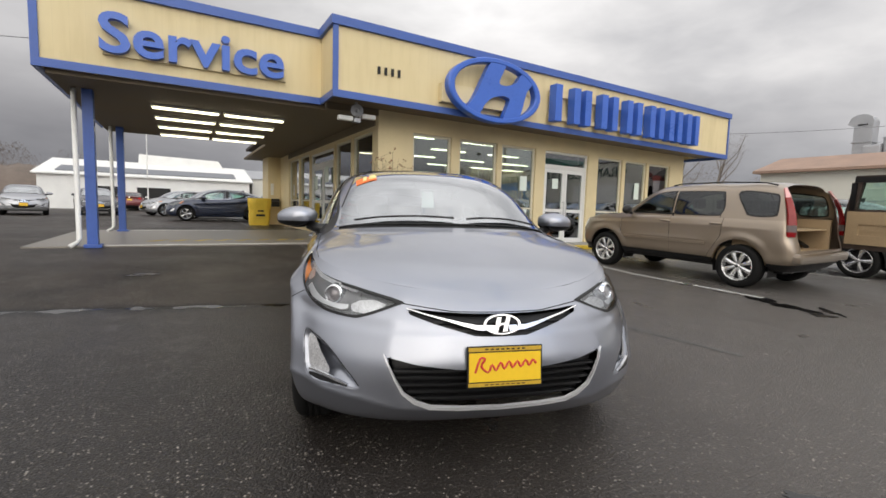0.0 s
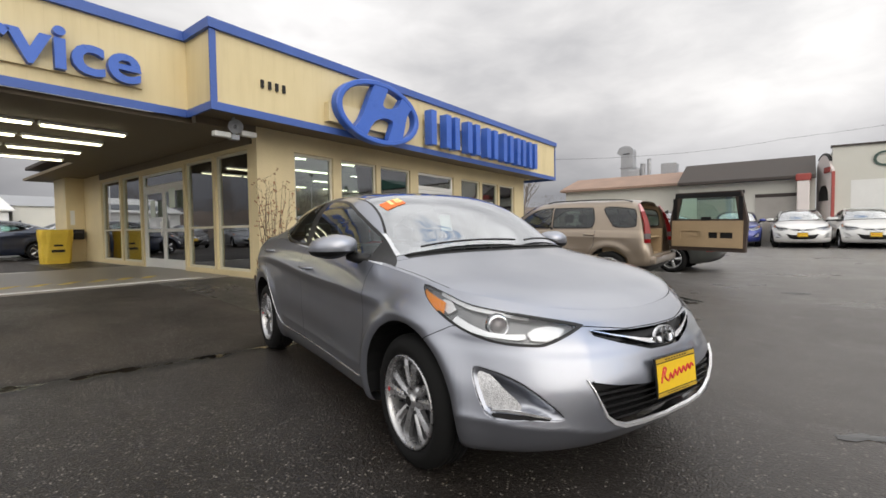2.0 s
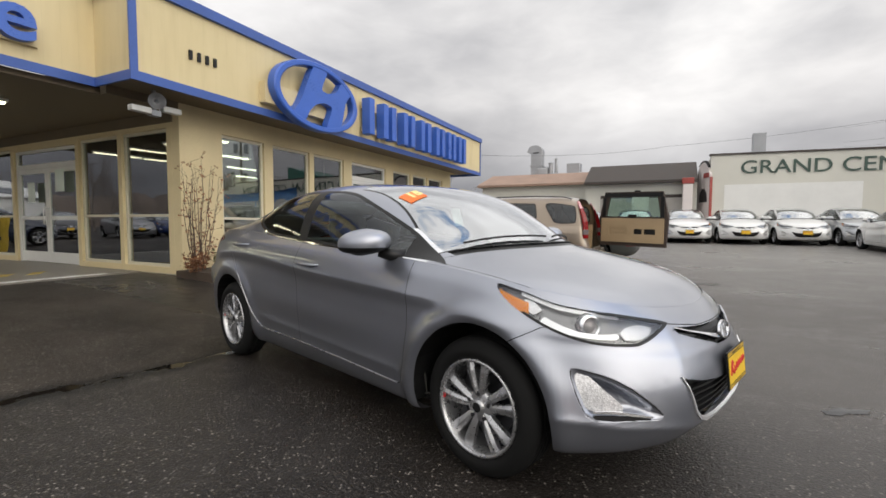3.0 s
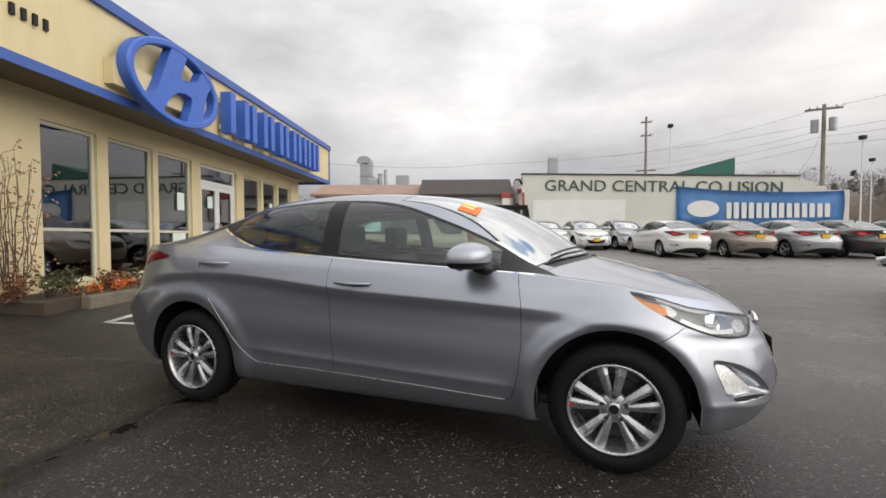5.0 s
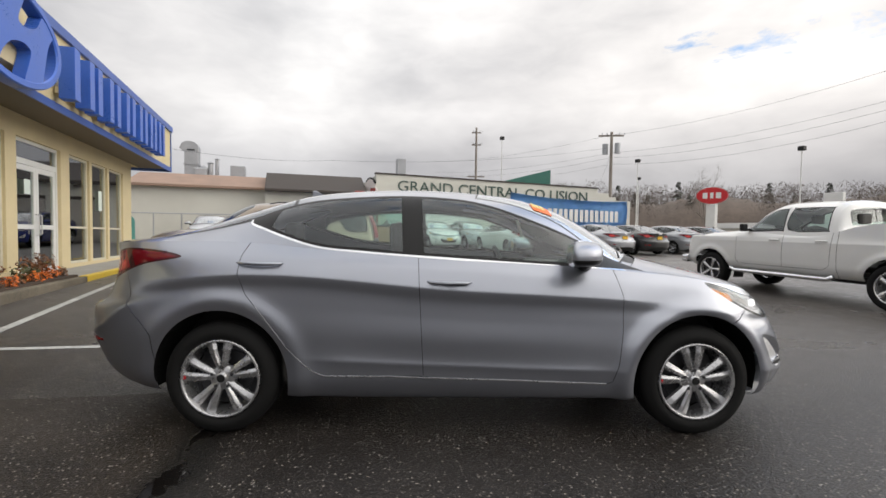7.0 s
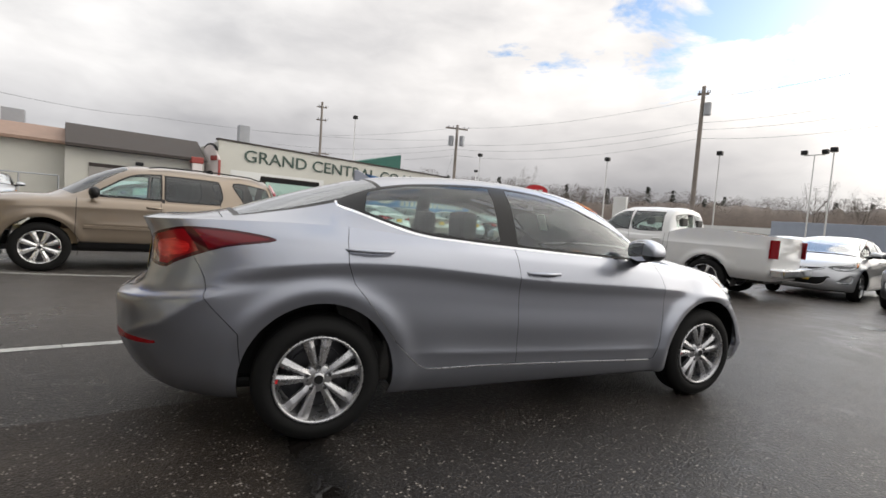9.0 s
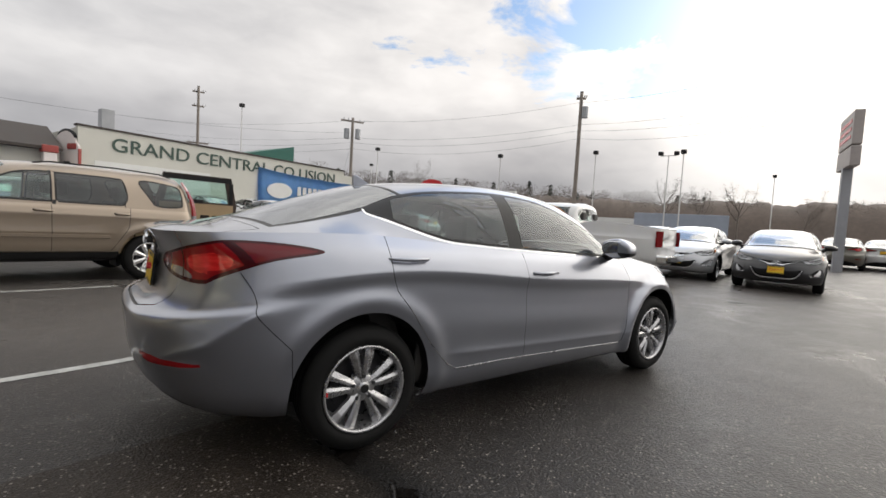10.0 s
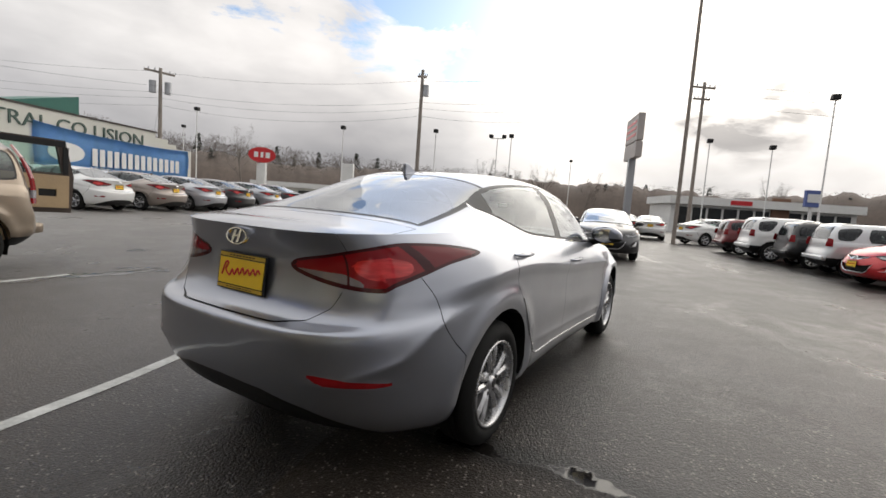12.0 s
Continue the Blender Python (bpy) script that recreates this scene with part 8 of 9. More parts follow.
    for x in (WX, -WX):
        for y in (-1, 1):
            wheel(car, x, y * 0.768, R, 0.218, 0.200, 10 if hero else 5, detail=hero, split=not hero)
    # cabin
    part("cabin_floor", boxes((-1.55, 1.15, -0.70, 0.70, 0.26, 0.30)), INTERIOR, car)
    part("dashboard", boxes((0.62, 1.12, -0.70, 0.70, 0.62, 0.93), bevel=0.06), INTERIOR, car)
    part("parcel_shelf", boxes((-1.80, -1.25, -0.62, 0.62, 0.90, 0.98), bevel=0.03), INTERIOR, car)
    for y in (-0.36, 0.36):
        seat(car, 0.02, y, BEIGE)
        seat(car, -0.88, y, BEIGE, width=0.66)
    wl_ = bmesh.new()
    ringpts = [(0.40 - 0.06 * math.sin(a), 0.36 + 0.185 * math.cos(a), 0.86 + 0.175 * math.sin(a)) for a in np.linspace(0, math.tau, 25)]
    tube(wl_, ringpts, 0.016, 8)
    part("steering_wheel", wl_, BLACK, car, smooth=True)
    return painted(car, colour, metal), sh


CAR = pose(1.838, 3.602, 0, 0, 0, 252.67)
SILVER = (0.338, 0.354, 0.404)
hero, _ = sedan("metallic silver-grey four-door sedan parked on wet asphalt", CAR, SILVER, 0.87, 1.9, hero=True)

def rest_of(car, sh, WX, R, arch, windows, doors, ws, glass, back=None, back_glass=None):
    """Cuts wheel openings, doors, side windows and windscreen common to the taller vehicles."""
    ring, up = sh.ring, sh.top
    for cx in WX:
        ring.panel(lambda s, cx=cx: np.minimum(arch * (1 - np.hypot((s.v[:, 0] - cx) / arch, (s.v[:, 2] - R) / (arch + 0.01))), -0.45 - s.v[:, 1]))
        for y in (-1, 1):
            ln, prev = bmesh.new(), None
            for k in range(11):
                a = math.pi * (k / 10) * 1.2 - 0.1 * math.pi
                e = [ln.verts.new((cx + (arch + 0.012) * math.cos(a), y * w, R + (arch + 0.02) * math.sin(a))) for w in (0.80, 0.5)]
                if prev:
                    ln.faces.new((prev[0], e[0], e[1], prev[1]))
                prev = e
            part("arch_liner", ln, BLACK, car)
    for line in doors:
        f = xz_in(line)
        ring.cut(lambda s: f(s) - 0.004)
        ring.cut(lambda s: f(s) + 0.004)
        both(car, "panel_gap", ring.take(band_of(f, 0.004)), BLACK, push=-0.006)
        both(car, "door", ring.take(f), PAINT)
    for line in windows:
        line, pane = line if isinstance(line, tuple) else (line, glass)
        f = lambda s, line=line: np.minimum(inside(line, s.v[:, 0], s.v[:, 2]), -0.40 - s.v[:, 1])
        up.cut(f)
        win = up.take(f)
        g = lambda s: f(s) - 0.022
        win.cut(g)
        for p in both(car, "side_window", win.take(g), pane, "side window"):
            p.visible_shadow = False
        both(car, "window_frame", win, BLACK)
    f = lambda s: np.minimum(np.minimum(ws[1] - s.ab[:, 0], s.ab[:, 0] - ws[0]), ws[2] - ws[3] * (s.v[:, 2] - 1.1) + s.v[:, 1])
    up.cut(f)
    p = part("windscreen", up.take(f).mesh("windscreen", CARGLASS, 0), CARGLASS, car, "clear windscreen")
    p.visible_shadow = False
    if back:
        up.cut(back)
        p = part("rear_window", up.take(back).mesh("rear_window", back_glass or DARKGLASS, 0), back_glass or DARKGLASS, car, "flat rear window")


def slab(parent, name, sx, pts, width, thick, material, label=""):
    flip = 1 if sx < 0 else -1
    seq = [(Vector((p[0], p[1] * flip, p[2])), Vector((n[0], n[1] * flip, n[2])).normalized()) for p, n in pts]
    return strip(parent, name, seq, width, thick, material, label)


PINKLENS = Nodes("pale_pink_lens").set(Base_Color=(0.62, 0.30, 0.29), Roughness=0.12, Coat_Weight=1.0).m
CARGO = surface("tan_cargo_trim", (0.40, 0.29, 0.17), 0.7, vary=0.15)


def wagon(label, m, colour, metal=0.6, fine=0.8, hero=False, group=""):
    """A tall five-door: X ahead, Y to its left, on z = 0."""
    car = thing("suv", label, "car", m, group)
    R, WX, A = 0.345, (1.31, -1.31), 0.415
    rows = [
        row(0.74, -1.92, 2.08, (-2.2, 0.33), (2.2, 0.30)),
        row(0.80, -1.99, 2.15, (-2.2, 0.40), (-1.3, 0.36), (2.2, 0.36)),
        row(0.868, -2.07, 2.21, (-2.2, 0.49), (2.2, 0.47)),
        row(0.880, -2.08, 2.23, (-2.2, 0.60), (2.2, 0.58)),
        row(0.890, -2.055, 2.225, (-2.2, 0.72), (2.2, 0.69)),
        row(0.890, -2.015, 2.20, (-2.2, 0.84), (2.2, 0.79)),
        row(0.882, -2.0, 2.16, (-2.2, 0.95), (0.9, 0.94), (2.2, 0.87)),
        row(0.868, -1.99, 2.10, (-2.2, 1.03), (0.9, 1.02), (2.2, 0.93)),
        row([(-1.6, 0.845), (0, 0.845), (1.2, 0.80)], -1.98, 2.02, (-2.2, 1.09), (0.0, 1.085), (0.9, 1.07), (2.02, 0.975)),
    ]
    top = curve((-1.98, 1.09), (-1.955, 1.22), (-1.90, 1.46), (-1.85, 1.60), (-1.74, 1.640), (-1.0, 1.660), (0, 1.655), (0.32, 1.625), (0.72, 1.45), (1.10, 1.19), (1.22, 1.125), (1.6, 1.08), (1.9, 1.02), (2.02, 0.975))
    s1 = curve((-2.1, 0.05), (-1.9, 0.10), (0.6, 0.11), (1.1, 0.12), (2.0, 0.14))
    s2 = curve((-2.1, 0.70), (-1.9, 0.84), (0.6, 0.84), (1.1, 0.70), (2.0, 0.72))
    s3 = curve((-2.1, 0.86), (-1.9, 0.83), (0.6, 0.82), (1.1, 0.80), (2.0, 0.60))
    warp = curve((-2.1, 0.0), (-0.2, 0.0), (0.3, 0.06), (1.1, 0.20), (1.5, 0.08), (2.0, 0.0))
    sh = Shell(rows, (-1.6, 1.2), (7.0, 3.3), top, s1, s2, s3, warp, fine, crease=((6, 0.012, 0.07, 0.07, -1.85, 1.9), (4, 0.010, 0.05, 0.05, -0.9, 0.9)), flare=((WX[0], R, A + 0.05, 0.016), (WX[1], R, A + 0.05, 0.016)))
    if hero:
        gate = lambda s: np.minimum(np.minimum(-1.78 - s.v[:, 0], 0.655 + s.v[:, 1]), s.v[:, 2] - 0.66)
        for skin in (sh.ring, sh.top):
            skin.cut(gate)
            skin.take(gate)
    win0 = rounded([(0.74, 1.125), (0.50, 1.34), (0.27, 1.48), (0.05, 1.525), (-0.10, 1.53), (-0.12, 1.51), (-0.12, 1.14), (-0.10, 1.115), (0.3, 1.115)], 4)
    win1 = rounded([(-0.17, 1.53), (-0.86, 1.53), (-0.97, 1.49), (-1.02, 1.25), (-0.97, 1.14), (-0.90, 1.118), (-0.17, 1.115), (-0.15, 1.14), (-0.15, 1.51)], 4)
    win2 = rounded([(-1.18, 1.525), (-1.66, 1.50), (-1.77, 1.44), (-1.80, 1.22), (-1.75, 1.145), (-1.42, 1.14), (-1.31, 1.25)], 4)
    doors = [[(0.93, 1.3), (0.94, 0.55), (0.88, 0.44), (-0.12, 0.44), (-0.10, 1.3)], [(-0.10, 1.3), (-0.12, 0.44), (-0.80, 0.44), (-0.90, 0.60), (-1.02, 0.80), (-1.05, 1.3)]]
    back = None if hero else (lambda s: np.minimum(np.minimum(-1.83 - s.v[:, 0], 0.62 + s.v[:, 1]), np.minimum(1.55 - s.v[:, 2], s.v[:, 2] - 1.14)))
    rest_of(car, sh, WX, R, A, ((win0, CARGLASS), (win1, DARKGLASS), (win2, DARKGLASS)), doors, (0.36, 1.14, 0.72, 0.26), DARKGLASS, back)
    grille = [(sh.nose(0.0) + 0.2, 0.86), (sh.nose(0.50), 0.86), (sh.nose(0.46), 0.72), (sh.nose(0.0) + 0.2, 0.70)]
    part("grille", sh.ring.panel(ab_in(grille)).mesh("grille", BLACK, 0, -0.02), BLACK, car, "black grille")
    lamp = rounded([(sh.at_x(1.86), 0.93), (sh.nose(0.66), 0.90), (sh.nose(0.53), 0.87), (sh.nose(0.52), 0.75), (sh.nose(0.70), 0.75), (sh.at_x(1.90), 0.80)], 3)
    lens = sh.ring.panel(ab_in(lamp))
    both(car, "headlight", lens, HEADLAMP_BACK, "clear headlight")
    sill = lambda s: (0.44 if hero else 0.575) - s.v[:, 2]
    sh.ring.cut(sill)
    low = sh.ring.take(sill)
    part("lower_cladding", low.mesh("lower_cladding", BLACK, 0, 0.004), BLACK, car)
    part("front_body", sh.ring.take(lambda s: s.v[:, 0]).mesh("front_body", PAINT, 0), PAINT, car)
    part("rear_body", sh.ring.mesh("rear_body", PAINT, 0), PAINT, car)
    part("roof_and_hood", sh.top.mesh("roof_and_hood", PAINT, 0), PAINT, car)
    for s in (-1, 1):
        spine = [((-1.985, -0.805, 0.86), (-0.6, -0.8, 0)), ((-1.985, -0.805, 0.93), (-0.6, -0.8, 0)), ((-1.985, -0.805, 1.03), (-0.6, -0.8, 0.05)), ((-1.965, -0.797, 1.18), (-0.6, -0.8, 0.1)), ((-1.93, -0.782, 1.30), (-0.6, -0.8, 0.2)), ((-1.875, -0.752, 1.43), (-0.6, -0.7, 0.3)), ((-1.80, -0.695, 1.57), (-0.6, -0.6, 0.4))]
        wide = [0.12, 0.13, 0.125, 0.11, 0.10, 0.085, 0.05]
        if hero:
            for i, j, name, mat, text in ((0, 1, "taillight", REDLENS, "red lower taillight"), (1, 2, "reversing_lamp", SMOKE, "clear reversing lamp"), (2, 5, "taillight", REDLENS, "tall red taillight"), (5, 6, "taillight", PINKLENS, "pale top of the taillight")):
                slab(car, name, s, spine[i:j + 1], wide[i:j + 1], 0.022, mat, text)
        else:
            slab(car, "taillight", s, spine[1:4], [0.20, 0.18, 0.14], 0.022, REDLENS, "red taillight")
        rail = bmesh.new()
        tube(rail, [(x, 0.60 * s, z) for x, z in ((0.05, 1.628), (-0.12, 1.662), (-0.9, 1.680), (-1.5, 1.664), (-1.66, 1.622))], 0.012, 6)
        part("roof_rail", rail, BLACK, car)
        bm = bmesh.new()
        bmesh.ops.create_uvsphere(bm, u_segments=16, v_segments=10, radius=1)
        bmesh.ops.scale(bm, vec=(0.07, 0.11, 0.085), verts=bm.verts)
        bmesh.ops.translate(bm, vec=(0.74, 0.985 * s, 1.17), verts=bm.verts)
        tube(bm, ((0.74, 0.90 * s, 1.12), (0.76, 0.82 * s, 1.10)), 0.03, 8)
        part("door_mirror", bm, BLACK, car, smooth=True)
        for hx in (-0.02, -0.93):
            bm = bmesh.new()
            tube(bm, ((hx - 0.10, 0.875 * s, 1.0), (hx - 0.07, 0.915 * s, 1.0), (hx + 0.07, 0.915 * s, 1.0), (hx + 0.10, 0.875 * s, 1.0)), 0.016, 8)
            part("door_handle", bm, PAINT, car, smooth=True)
        slab(car, "side_moulding", s, [((x, -0.888, 0.66), (0, -1, 0)) for x in (0.85, 0.3, -0.3, -0.78)], 0.055, 0.016, PAINT)
    part("rear_bumper", boxes((-2.14, -1.96, -0.80, 0.80, 0.47, 0.62), bevel=0.055), PAINT, car)
    part("underbody", boxes((-1.85, 2.0, -0.62, 0.62, 0.28, 0.36)), BLACK, car)
    for x in WX:
        for y in (-1, 1):
            wheel(car, x, y * 0.775, R, 0.232, 0.215, 8, detail=hero, split=True, alloy=BRIGHT)
    part("cabin_floor", boxes((-1.88, 1.1, -0.74, 0.74, 0.40, 0.62)), CARGO if hero else INTERIOR, car)
    part("dashboard", boxes((0.62, 1.05, -0.72, 0.72, 0.7, 1.06), bevel=0.05), INTERIOR, car)
    for y in (-0.37, 0.37):
        seat(car, 0.1, y, INTERIOR, 0.50)
        seat(car, -0.80, y, INTERIOR, 0.50, width=0.66)
    if hero:
        for s in (-1, 1):
            part("cargo_trim", boxes((-1.88, -1.15, min(0.70 * s, 0.76 * s), max(0.70 * s, 0.76 * s), 0.62, 1.10)), CARGO, car)
        part("cargo_shelf", boxes((-1.85, -1.30, -0.68, 0.68, 0.93, 0.95)), CARGO, car)
        # the tailgate stands open, hinged on the car's right
        g = new("tailgate")
        g.parent = car
        g.matrix_basis = pose(-2.015, -0.80, 0.66, 0, 0, 164) @ Matrix.Diagonal((1.03, 1, 1.12, 1))
        tagged(g, "side-hinged tailgate swung wide open, tan inner trim")
        # along +x from the hinge; the inner face looks to -y
        hole = [(0.13, 0.56), (1.24, 0.56), (1.17, 0.93), (0.20, 0.93)]
        fr = bmesh.new()
        for y in (0.07, 0.0):
            vo = [fr.verts.new((a, y, b)) for a, b in ((0.0, 0.0), (1.36, 0.0), (1.39, 0.52), (1.27, 1.03), (0.10, 1.03), (-0.01, 0.52))]
            vi = [fr.verts.new((a, y, b)) for a, b in hole]
            for q in ((vo[0], vo[1], vo[2], vi[1], vi[0], vo[5]), (vo[2], vo[3], vi[2], vi[1]), (vo[3], vo[4], vi[3], vi[2]), (vo[4], vo[5], vi[0], vi[3])):
                fr.faces.new(q)
        fr.verts.ensure_lookup_table()
        for base, n in ((0, 6), (6, 4)):
            for k in range(n):
                fr.faces.new((fr.verts[base + k], fr.verts[base + (k + 1) % n], fr.verts[10 + base + (k + 1) % n], fr.verts[10 + base + k]))
        part("tailgate_shell", fr, surface("dark_brown_door_seal", (0.055, 0.038, 0.03), 0.6), g)
        part("tailgate_skin", boxes((0.0, 1.36, 0.073, 0.092, 0.0, 0.55), bevel=0.006), PAINT, g)
        part("tailgate_window", prism(hole, 0.040, 0.045), CARGLASS, g, "tailgate window")
        trim = bmesh.new()
        # the moulded trim is cut away round three pockets
        for x0, x1, z0, z1 in ((0.05, 0.22, 0.07, 0.53), (0.22, 0.60, 0.07, 0.20), (0.22, 0.60, 0.35, 0.53), (0.60, 0.74, 0.07, 0.53), (0.74, 1.16, 0.07, 0.23), (0.74, 1.16, 0.33, 0.53), (0.90, 0.94, 0.23, 0.33), (1.16, 1.32, 0.07, 0.53)):
            box(trim, x0, x1, -0.030, -0.002, z0, z1)
        bmesh.ops.remove_doubles(trim, verts=trim.verts, dist=1e-4)
        part("inner_trim", trim, CARGO, g, "tan moulded inner trim")
        part("trim_pocket", boxes((0.22, 0.60, -0.014, -0.003, 0.20, 0.35)), CARGO, g)
        part("trim_pocket", boxes((0.26, 0.56, -0.020, -0.0145, 0.255, 0.335)), CARGO, g)
        part("trim_pocket", boxes((0.74, 0.90, -0.006, -0.003, 0.23, 0.33)), BLACK, g)
        part("trim_pocket", boxes((0.94, 1.16, -0.006, -0.003, 0.23, 0.33)), BLACK, g)
        part("rear_wiper_motor", boxes((0.60, 0.78, -0.035, -0.003, 0.535, 0.60), bevel=0.012), BLACK, g)
        part("window_surround", boxes((0.10, 1.27, -0.02, -0.002, 0.935, 1.01), (0.06, 0.13, -0.02, -0.002, 0.55, 0.93), (1.24, 1.31, -0.02, -0.002, 0.55, 0.93)), BLACK, g)
    painted(car, colour, metal)
    return car


def pickup(label, m, colour, fine=0.8):
    """A crew-cab pickup."""
    car = thing("pickup_truck", label, "pickup truck", m)
    R, WX, A = 0.40, (1.785, -1.785), 0.475
    zz = lambda z: ((-3.0, z), (2.7, z))
    rows = [row(0.86, -2.98, 2.60, *zz(0.46)), row(0.93, -3.0, 2.70, *zz(0.53)), row(0.985, -3.02, 2.76, *zz(0.63)), row(1.0, -3.02, 2.77, *zz(0.75)), row(1.005, -3.02, 2.75, *zz(0.88)),
            row(1.0, -3.02, 2.73, *zz(1.0)), row(0.99, -3.02, 2.70, *zz(1.10)), row(0.975, -3.02, 2.64, *zz(1.19)),
            row([(-2.2, 0.955), (-0.9, 0.955), (0.4, 0.93), (1.8, 0.86)], -3.02, 2.52, (-3.0, 1.37), (-1.05, 1.37), (-0.88, 1.31), (0.9, 1.28), (1.4, 1.25), (2.52, 1.13))]
    top = curve((-3.02, 1.37), (-1.05, 1.372), (-1.02, 1.39), (-0.98, 1.62), (-0.94, 1.83), (-0.88, 1.885), (-0.6, 1.915), (0, 1.925), (0.36, 1.90), (0.66, 1.78), (1.18, 1.43), (1.4, 1.345), (1.8, 1.305), (2.3, 1.235), (2.52, 1.13))
    s1 = curve((-3.0, 0.10), (-1.0, 0.10), (-0.8, 0.12), (0.8, 0.13), (1.4, 0.12), (2.5, 0.14))
    s2 = curve((-3.0, 0.70), (-0.9, 0.80), (0.8, 0.84), (1.4, 0.70), (2.5, 0.72))
    s3 = curve((-3.0, 0.70), (-0.9, 0.80), (0.8, 0.80), (1.4, 0.70), (2.5, 0.60))
    warp = curve((-3.0, 0.0), (0.2, 0.0), (0.6, 0.08), (1.3, 0.22), (1.7, 0.08), (2.5, 0.0))
    sh = Shell(rows, (-2.2, 1.8), (12.0, 3.6), top, s1, s2, s3, warp, fine, crease=((6, 0.012, 0.07, 0.07, -2.9, 2.3),), flare=((WX[0], R, A + 0.05, 0.022), (WX[1], R, A + 0.05, 0.022)))
    win = [rounded([(1.02, 1.325), (0.58, 1.66), (0.38, 1.76), (0.16, 1.78), (0.13, 1.76), (0.12, 1.34), (0.2, 1.32)], 3), rounded([(0.03, 1.34), (0.04, 1.77), (0.0, 1.79), (-0.64, 1.79), (-0.70, 1.75), (-0.73, 1.36), (-0.69, 1.32)], 3)]
    doors = [[(1.12, 1.4), (1.12, 0.70), (1.05, 0.60), (0.08, 0.60), (0.08, 1.4)], [(0.08, 1.4), (0.08, 0.60), (-0.70, 0.60), (-0.80, 0.70), (-0.83, 1.4)], [(-0.92, 1.6), (-0.92, 0.40), (-3.3, 0.40), (-3.3, 1.6)]]
    rest_of(car, sh, WX, R, A, win, doors, (0.46, 1.28, 0.80, 0.30), CARGLASS, lambda s: np.minimum(np.minimum(-0.948 - s.ab[:, 0], s.ab[:, 0] + 1.012), 0.70 + s.v[:, 1]), CARGLASS)
    lamp = rounded([(sh.at_x(2.42), 1.10), (sh.nose(0.72), 1.10), (sh.nose(0.62), 1.06), (sh.nose(0.64), 0.88), (sh.nose(0.82), 0.88), (sh.at_x(2.45), 0.95)], 3)
    both(car, "headlight", sh.ring.panel(ab_in(lamp)), HEADLAMP_BACK, "clear headlight")
    g = [(sh.nose(0.0) + 0.2, 1.10), (sh.nose(0.55), 1.10), (sh.nose(0.52), 0.80), (sh.nose(0.0) + 0.2, 0.78)]
    part("grille", sh.ring.panel(ab_in(g)).mesh("grille", BLACK, 0, -0.02), BLACK, car, "dark grille")
    part("body", sh.ring.mesh("body", PAINT, 0), PAINT, car)
    part("cab_roof_and_hood", sh.top.mesh("cab_roof_and_hood", PAINT, 0), PAINT, car)
    for s in (-1, 1):
        slab(car, "taillight", s, [((-3.015, -0.925, z), (-0.7, -0.7, 0)) for z in (0.93, 1.05, 1.18, 1.30)], 0.19, 0.03, REDLENS, "red taillight")
        bm = bmesh.new()
        tube(bm, [(x, 1.02 * s, z) for x, z in ((1.2, 0.50), (1.1, 0.44), (-0.8, 0.44), (-0.9, 0.50))], 0.045, 10)
        part("side_step", bm, CHROME, car, "chrome side step", smooth=True)
        bm = boxes((0.84, 0.93, min(0.99 * s, 1.15 * s), max(0.99 * s, 1.15 * s), 1.30, 1.47), bevel=0.035)
        box(bm, 0.86, 0.92, min(0.86 * s, 1.0 * s), max(0.86 * s, 1.0 * s), 1.31, 1.36)
        part("door_mirror", bm, BLACK, car)
        for hx in (0.25, -0.65):
            bm = bmesh.new()
            tube(bm, ((hx - 0.10, 0.985 * s, 1.14), (hx - 0.07, 1.03 * s, 1.14), (hx + 0.07, 1.03 * s, 1.14), (hx + 0.10, 0.985 * s, 1.14)), 0.018, 8)
            part("door_handle", bm, PAINT, car, smooth=True)
    part("rear_bumper", boxes((-3.22, -2.98, -0.95, 0.95, 0.55, 0.74), bevel=0.04), CHROME, car, "chrome rear bumper")
    part("front_bumper", boxes((2.58, 2.775, -0.88, 0.88, 0.50, 0.70), bevel=0.06), CHROME, car, "chrome front bumper")
    part("underbody", boxes((-2.8, 2.4, -0.6, 0.6, 0.38, 0.50)), BLACK, car)
    for x in WX:
        for y in (-1, 1):
            wheel(car, x, y * 0.87, R, 0.275, 0.26, 5, detail=False, split=True, alloy=BRIGHT)
    part("cabin_floor", boxes((-0.8, 1.2, -0.8, 0.8, 0.55, 0.62)), INTERIOR, car)
    part("dashboard", boxes((0.80, 1.25, -0.8, 0.8, 0.9, 1.26), bevel=0.05), INTERIOR, car)
    for y in (-0.4, 0.4):
        seat(car, 0.25, y, INTERIOR, 0.75)
        seat(car, -0.55, y, INTERIOR, 0.75)
    return painted(car, colour, 0.0)


def stand(x, y, turn):
    """A pose on the lot, tilted as the ground lies."""
    c, s = math.cos(radians(turn)), math.sin(radians(turn))
    f = (ground_z(x + 1.3 * c, y + 1.3 * s) - ground_z(x - 1.3 * c, y - 1.3 * s)) / 2.6
    g = (ground_z(x - 0.8 * s, y + 0.8 * c) - ground_z(x + 0.8 * s, y - 0.8 * c)) / 1.6
    z = (ground_z(x + 1.3 * c, y + 1.3 * s) + ground_z(x - 1.3 * c, y - 1.3 * s)) / 2
    return pose(x, y, z, 0, 0, turn) @ pose(0, 0, 0, math.degrees(math.atan(g)), -math.degrees(math.atan(f)), 0)


wagon("tan metallic SUV with its tailgate swung open, parked before the showroom", stand(8.17, 5.08, 89.5) @ Matrix.Scale(0.95, 4), (0.305, 0.245, 0.185), 0.6, 1.0, hero=True)
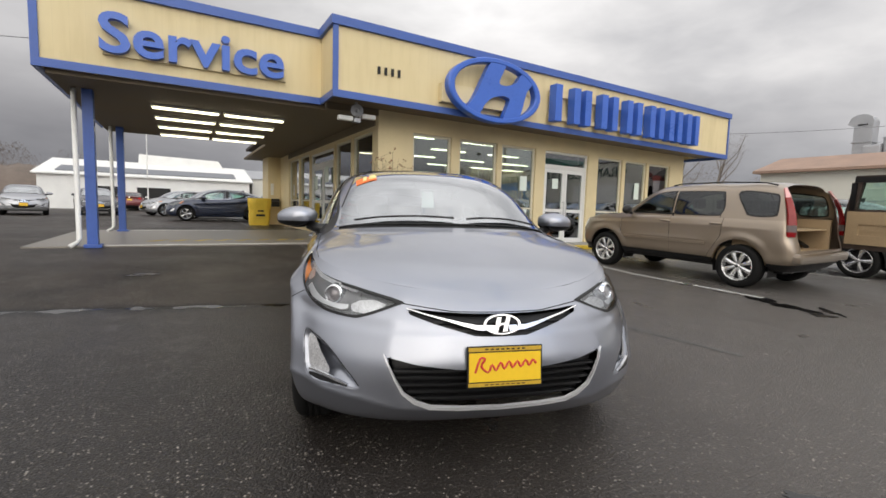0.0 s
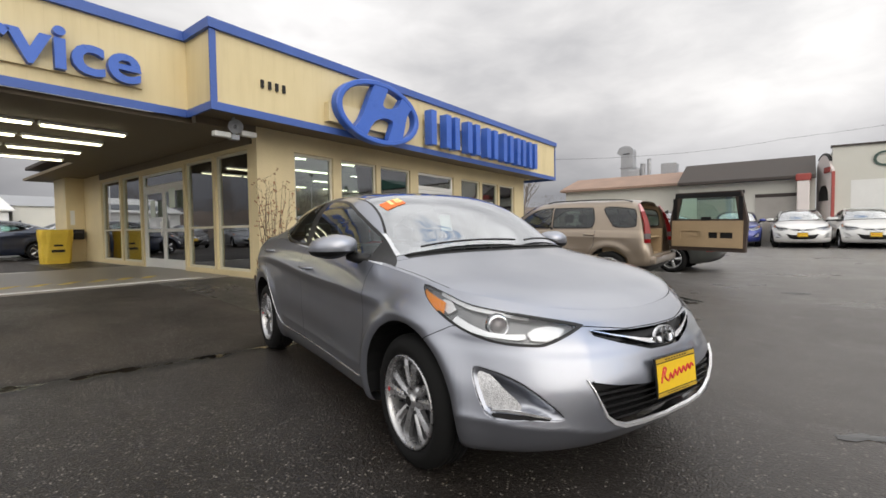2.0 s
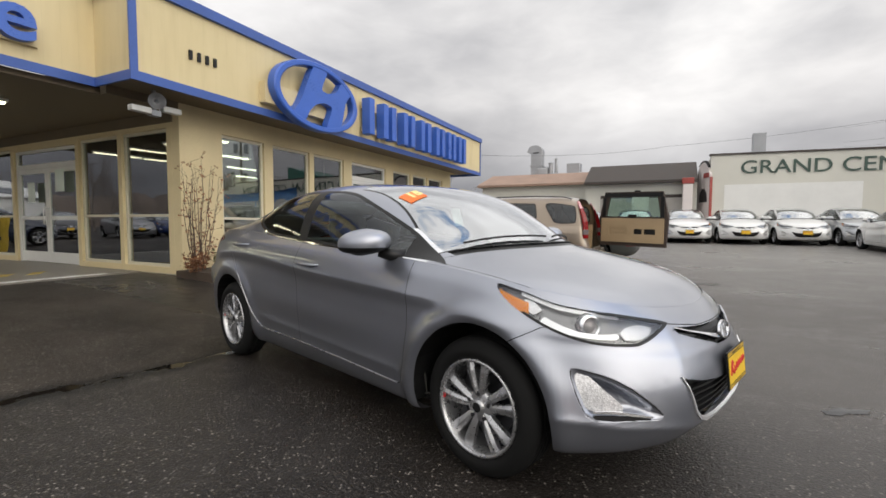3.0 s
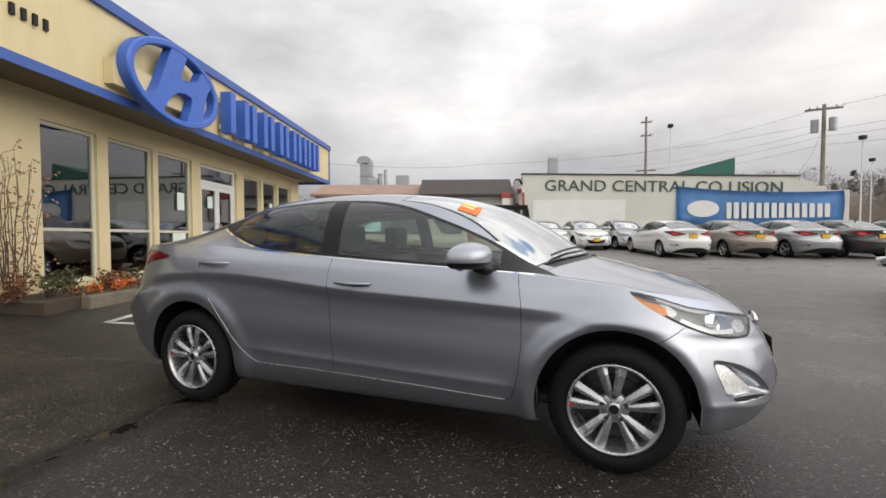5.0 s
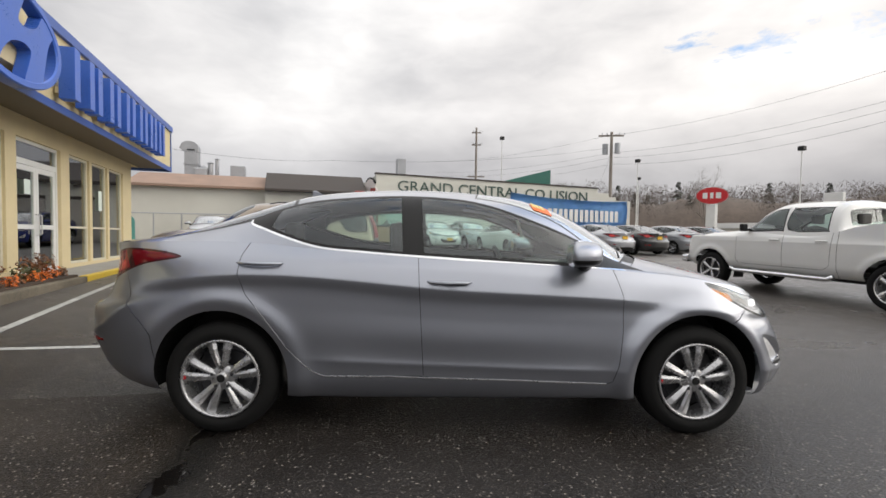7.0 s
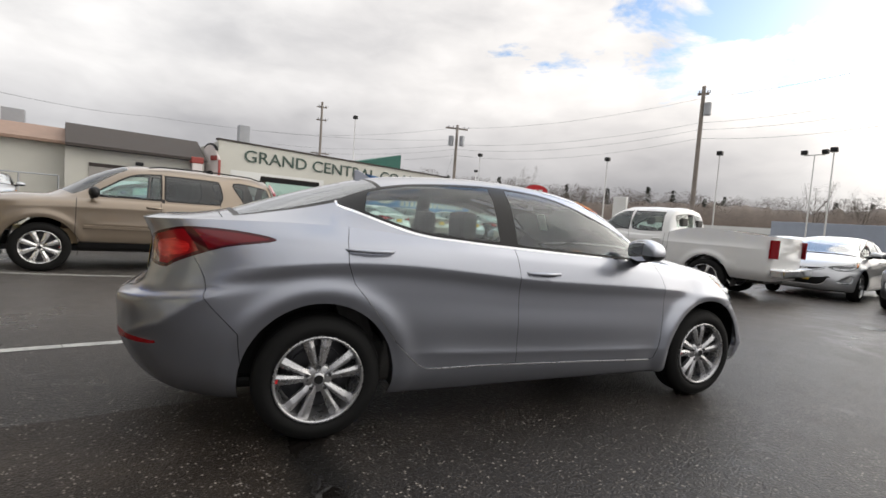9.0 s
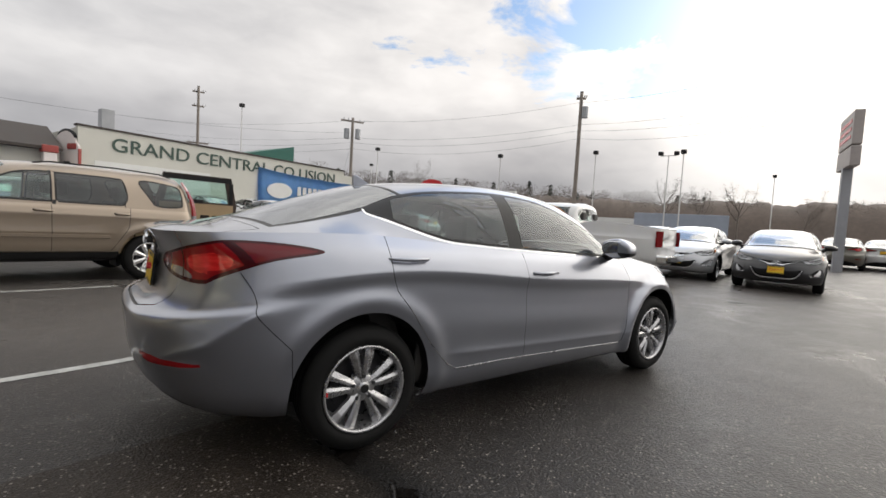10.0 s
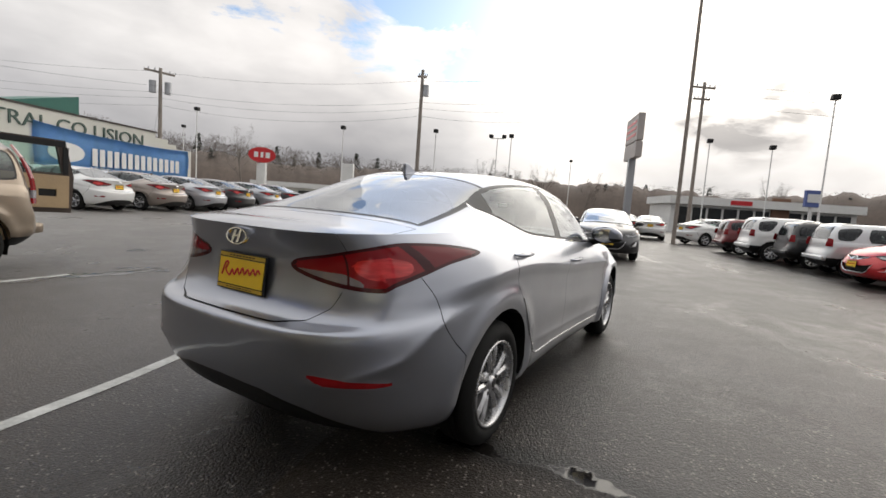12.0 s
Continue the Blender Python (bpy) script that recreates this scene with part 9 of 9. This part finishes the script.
pickup("white crew-cab pickup truck with chrome side steps", stand(4.66, -5.03, -2.5) @ Matrix.Scale(0.94, 4), (0.74, 0.74, 0.73), 1.3)

# the rows of stock: saloons
WHITE_PAINT, GREY_PAINT, BLACK_PAINT, BRONZE = (0.75, 0.75, 0.74), (0.33, 0.34, 0.36), (0.012, 0.012, 0.014), (0.30, 0.255, 0.225)
NAVY, DARKRED_PAINT, BRIGHTRED = (0.012, 0.020, 0.045), (0.14, 0.012, 0.015), (0.5, 0.015, 0.02)
stock, _ = sedan("white sedan in a row of stock cars, yellow dealer plate", stand(17.9, -5.0, 3), (0.75, 0.75, 0.74), 0.0, 0.5, group="stock cars on the lot", glass=CARGLASS)
SEDANS = [
    (17.9, -7.4, 3, BRONZE, 0.6, "bronze metallic sedan in a row of stock cars"), (17.9, -9.7, 3, (0.42, 0.43, 0.46), 0.6, "silver-grey sedan in a row of stock cars"), (17.9, -11.7, 3, BLACK_PAINT, 0.2, "black sedan in a row of stock cars"),
    (18.2, -14.5, 3, GREY_PAINT, 0.5, "grey sedan in a row of stock cars"), (18.4, -17.0, 3, BLACK_PAINT, 0.2, "black sedan in a row of stock cars"),
    (22.3, 8.2, 184, (0.55, 0.57, 0.60), 0.5, "silver sedan parked by the workshop"), (22.3, 3.3, 184, (0.015, 0.03, 0.22), 0.4, "cobalt blue sedan parked by the workshop wall"), (22.3, 1.2, 184, WHITE_PAINT, 0.0, "white sedan parked by the white wall"),
    (22.3, -0.75, 184, WHITE_PAINT, 0.0, "white sedan parked by the white wall"), (22.3, -2.7, 184, WHITE_PAINT, 0.0, "white sedan parked by the white wall"), (22.3, -4.7, 184, (0.5, 0.51, 0.53), 0.6, "silver sedan parked by the white wall"), (22.3, -7.2, 184, WHITE_PAINT, 0.0, "white sedan parked by the white wall"),
    (22.3, -10.0, 184, (0.42, 0.43, 0.46), 0.6, "silver sedan parked by the white wall"),
    (11.35, 4.75, 88, (0.05, 0.055, 0.05), 0.5, "dark sedan parked beyond the tan SUV"),
    (1.75, -8.6, 86, (0.50, 0.51, 0.53), 0.6, "silver sedan facing the lot's middle"), (-0.35, -7.9, 87, BLACK_PAINT, 0.3, "black sedan facing the lot's middle"), (3.6, -12.6, 86, DARKRED_PAINT, 0.4, "dark red sedan behind the front row"),
    (-2.8, -21.9, 262, (0.16, 0.15, 0.12), 0.5, "olive grey sedan by the street"), (-4.5, -23.4, 262, WHITE_PAINT, 0.0, "white sedan by the street"), (-7.4, -20.0, 200, WHITE_PAINT, 0.0, "white sedan at the end of a row"),
    (-7.7, -5.2, 4, BRIGHTRED, 0.3, "bright red coupe at the end of a row"), (-9.5, -24.5, 200, WHITE_PAINT, 0.0, "white sedan by the street"),
    (1.55, 23.6, 180, NAVY, 0.4, "navy blue sedan behind the service canopy"), (-6.6, 29.5, 282, (0.42, 0.43, 0.46), 0.6, "silver sedan in the back lot"), (-4.0, 31.0, 282, (0.10, 0.10, 0.11), 0.5, "dark grey sedan in the back lot"),
    (1.9, 26.6, 180, WHITE_PAINT, 0.0, "white sedan behind the service canopy"), (-3.4, 44.0, 90, (0.2, 0.05, 0.05), 0.4, "red sedan far off by the white shed"), (-0.6, 44.0, 90, (0.03, 0.05, 0.05), 0.4, "dark sedan far off by the white shed"), (-9.5, 31.0, 282, (0.03, 0.06, 0.2), 0.4, "blue sedan in the back lot"),
    (0.1, 30.5, 205, GREY_PAINT, 0.5, "grey sedan in the back lot"), (1.0, 33.5, 205, BLACK_PAINT, 0.3, "black sedan in the back lot"),
]
for x, y, turn, col, metal, label in SEDANS:
    painted(tagged(copy_thing(stock, stand(x, y, turn)), label), col, metal)
suv = wagon("white SUV in the row along the street side", stand(-7.5, -11.5, 176) @ Matrix.Scale(0.93, 4), WHITE_PAINT, 0.0, 0.45, group="stock SUVs on the lot")
for x, y, turn, col, metal, label in ((-7.4, -14.2, 178, DARKRED_PAINT, 0.4, "dark red SUV in the row along the street side"), (-7.8, -9.6, 176, BLACK_PAINT, 0.2, "black SUV in the row along the street side"), (-7.8, -7.5, 174, (0.62, 0.63, 0.64), 0.5, "silver SUV in the row along the street side"), (4.6, 27.5, 180, (0.4, 0.4, 0.42), 0.5, "grey SUV in the back lot")):
    painted(tagged(copy_thing(suv, stand(x, y, turn) @ Matrix.Scale(0.93, 4)), label), col, metal)
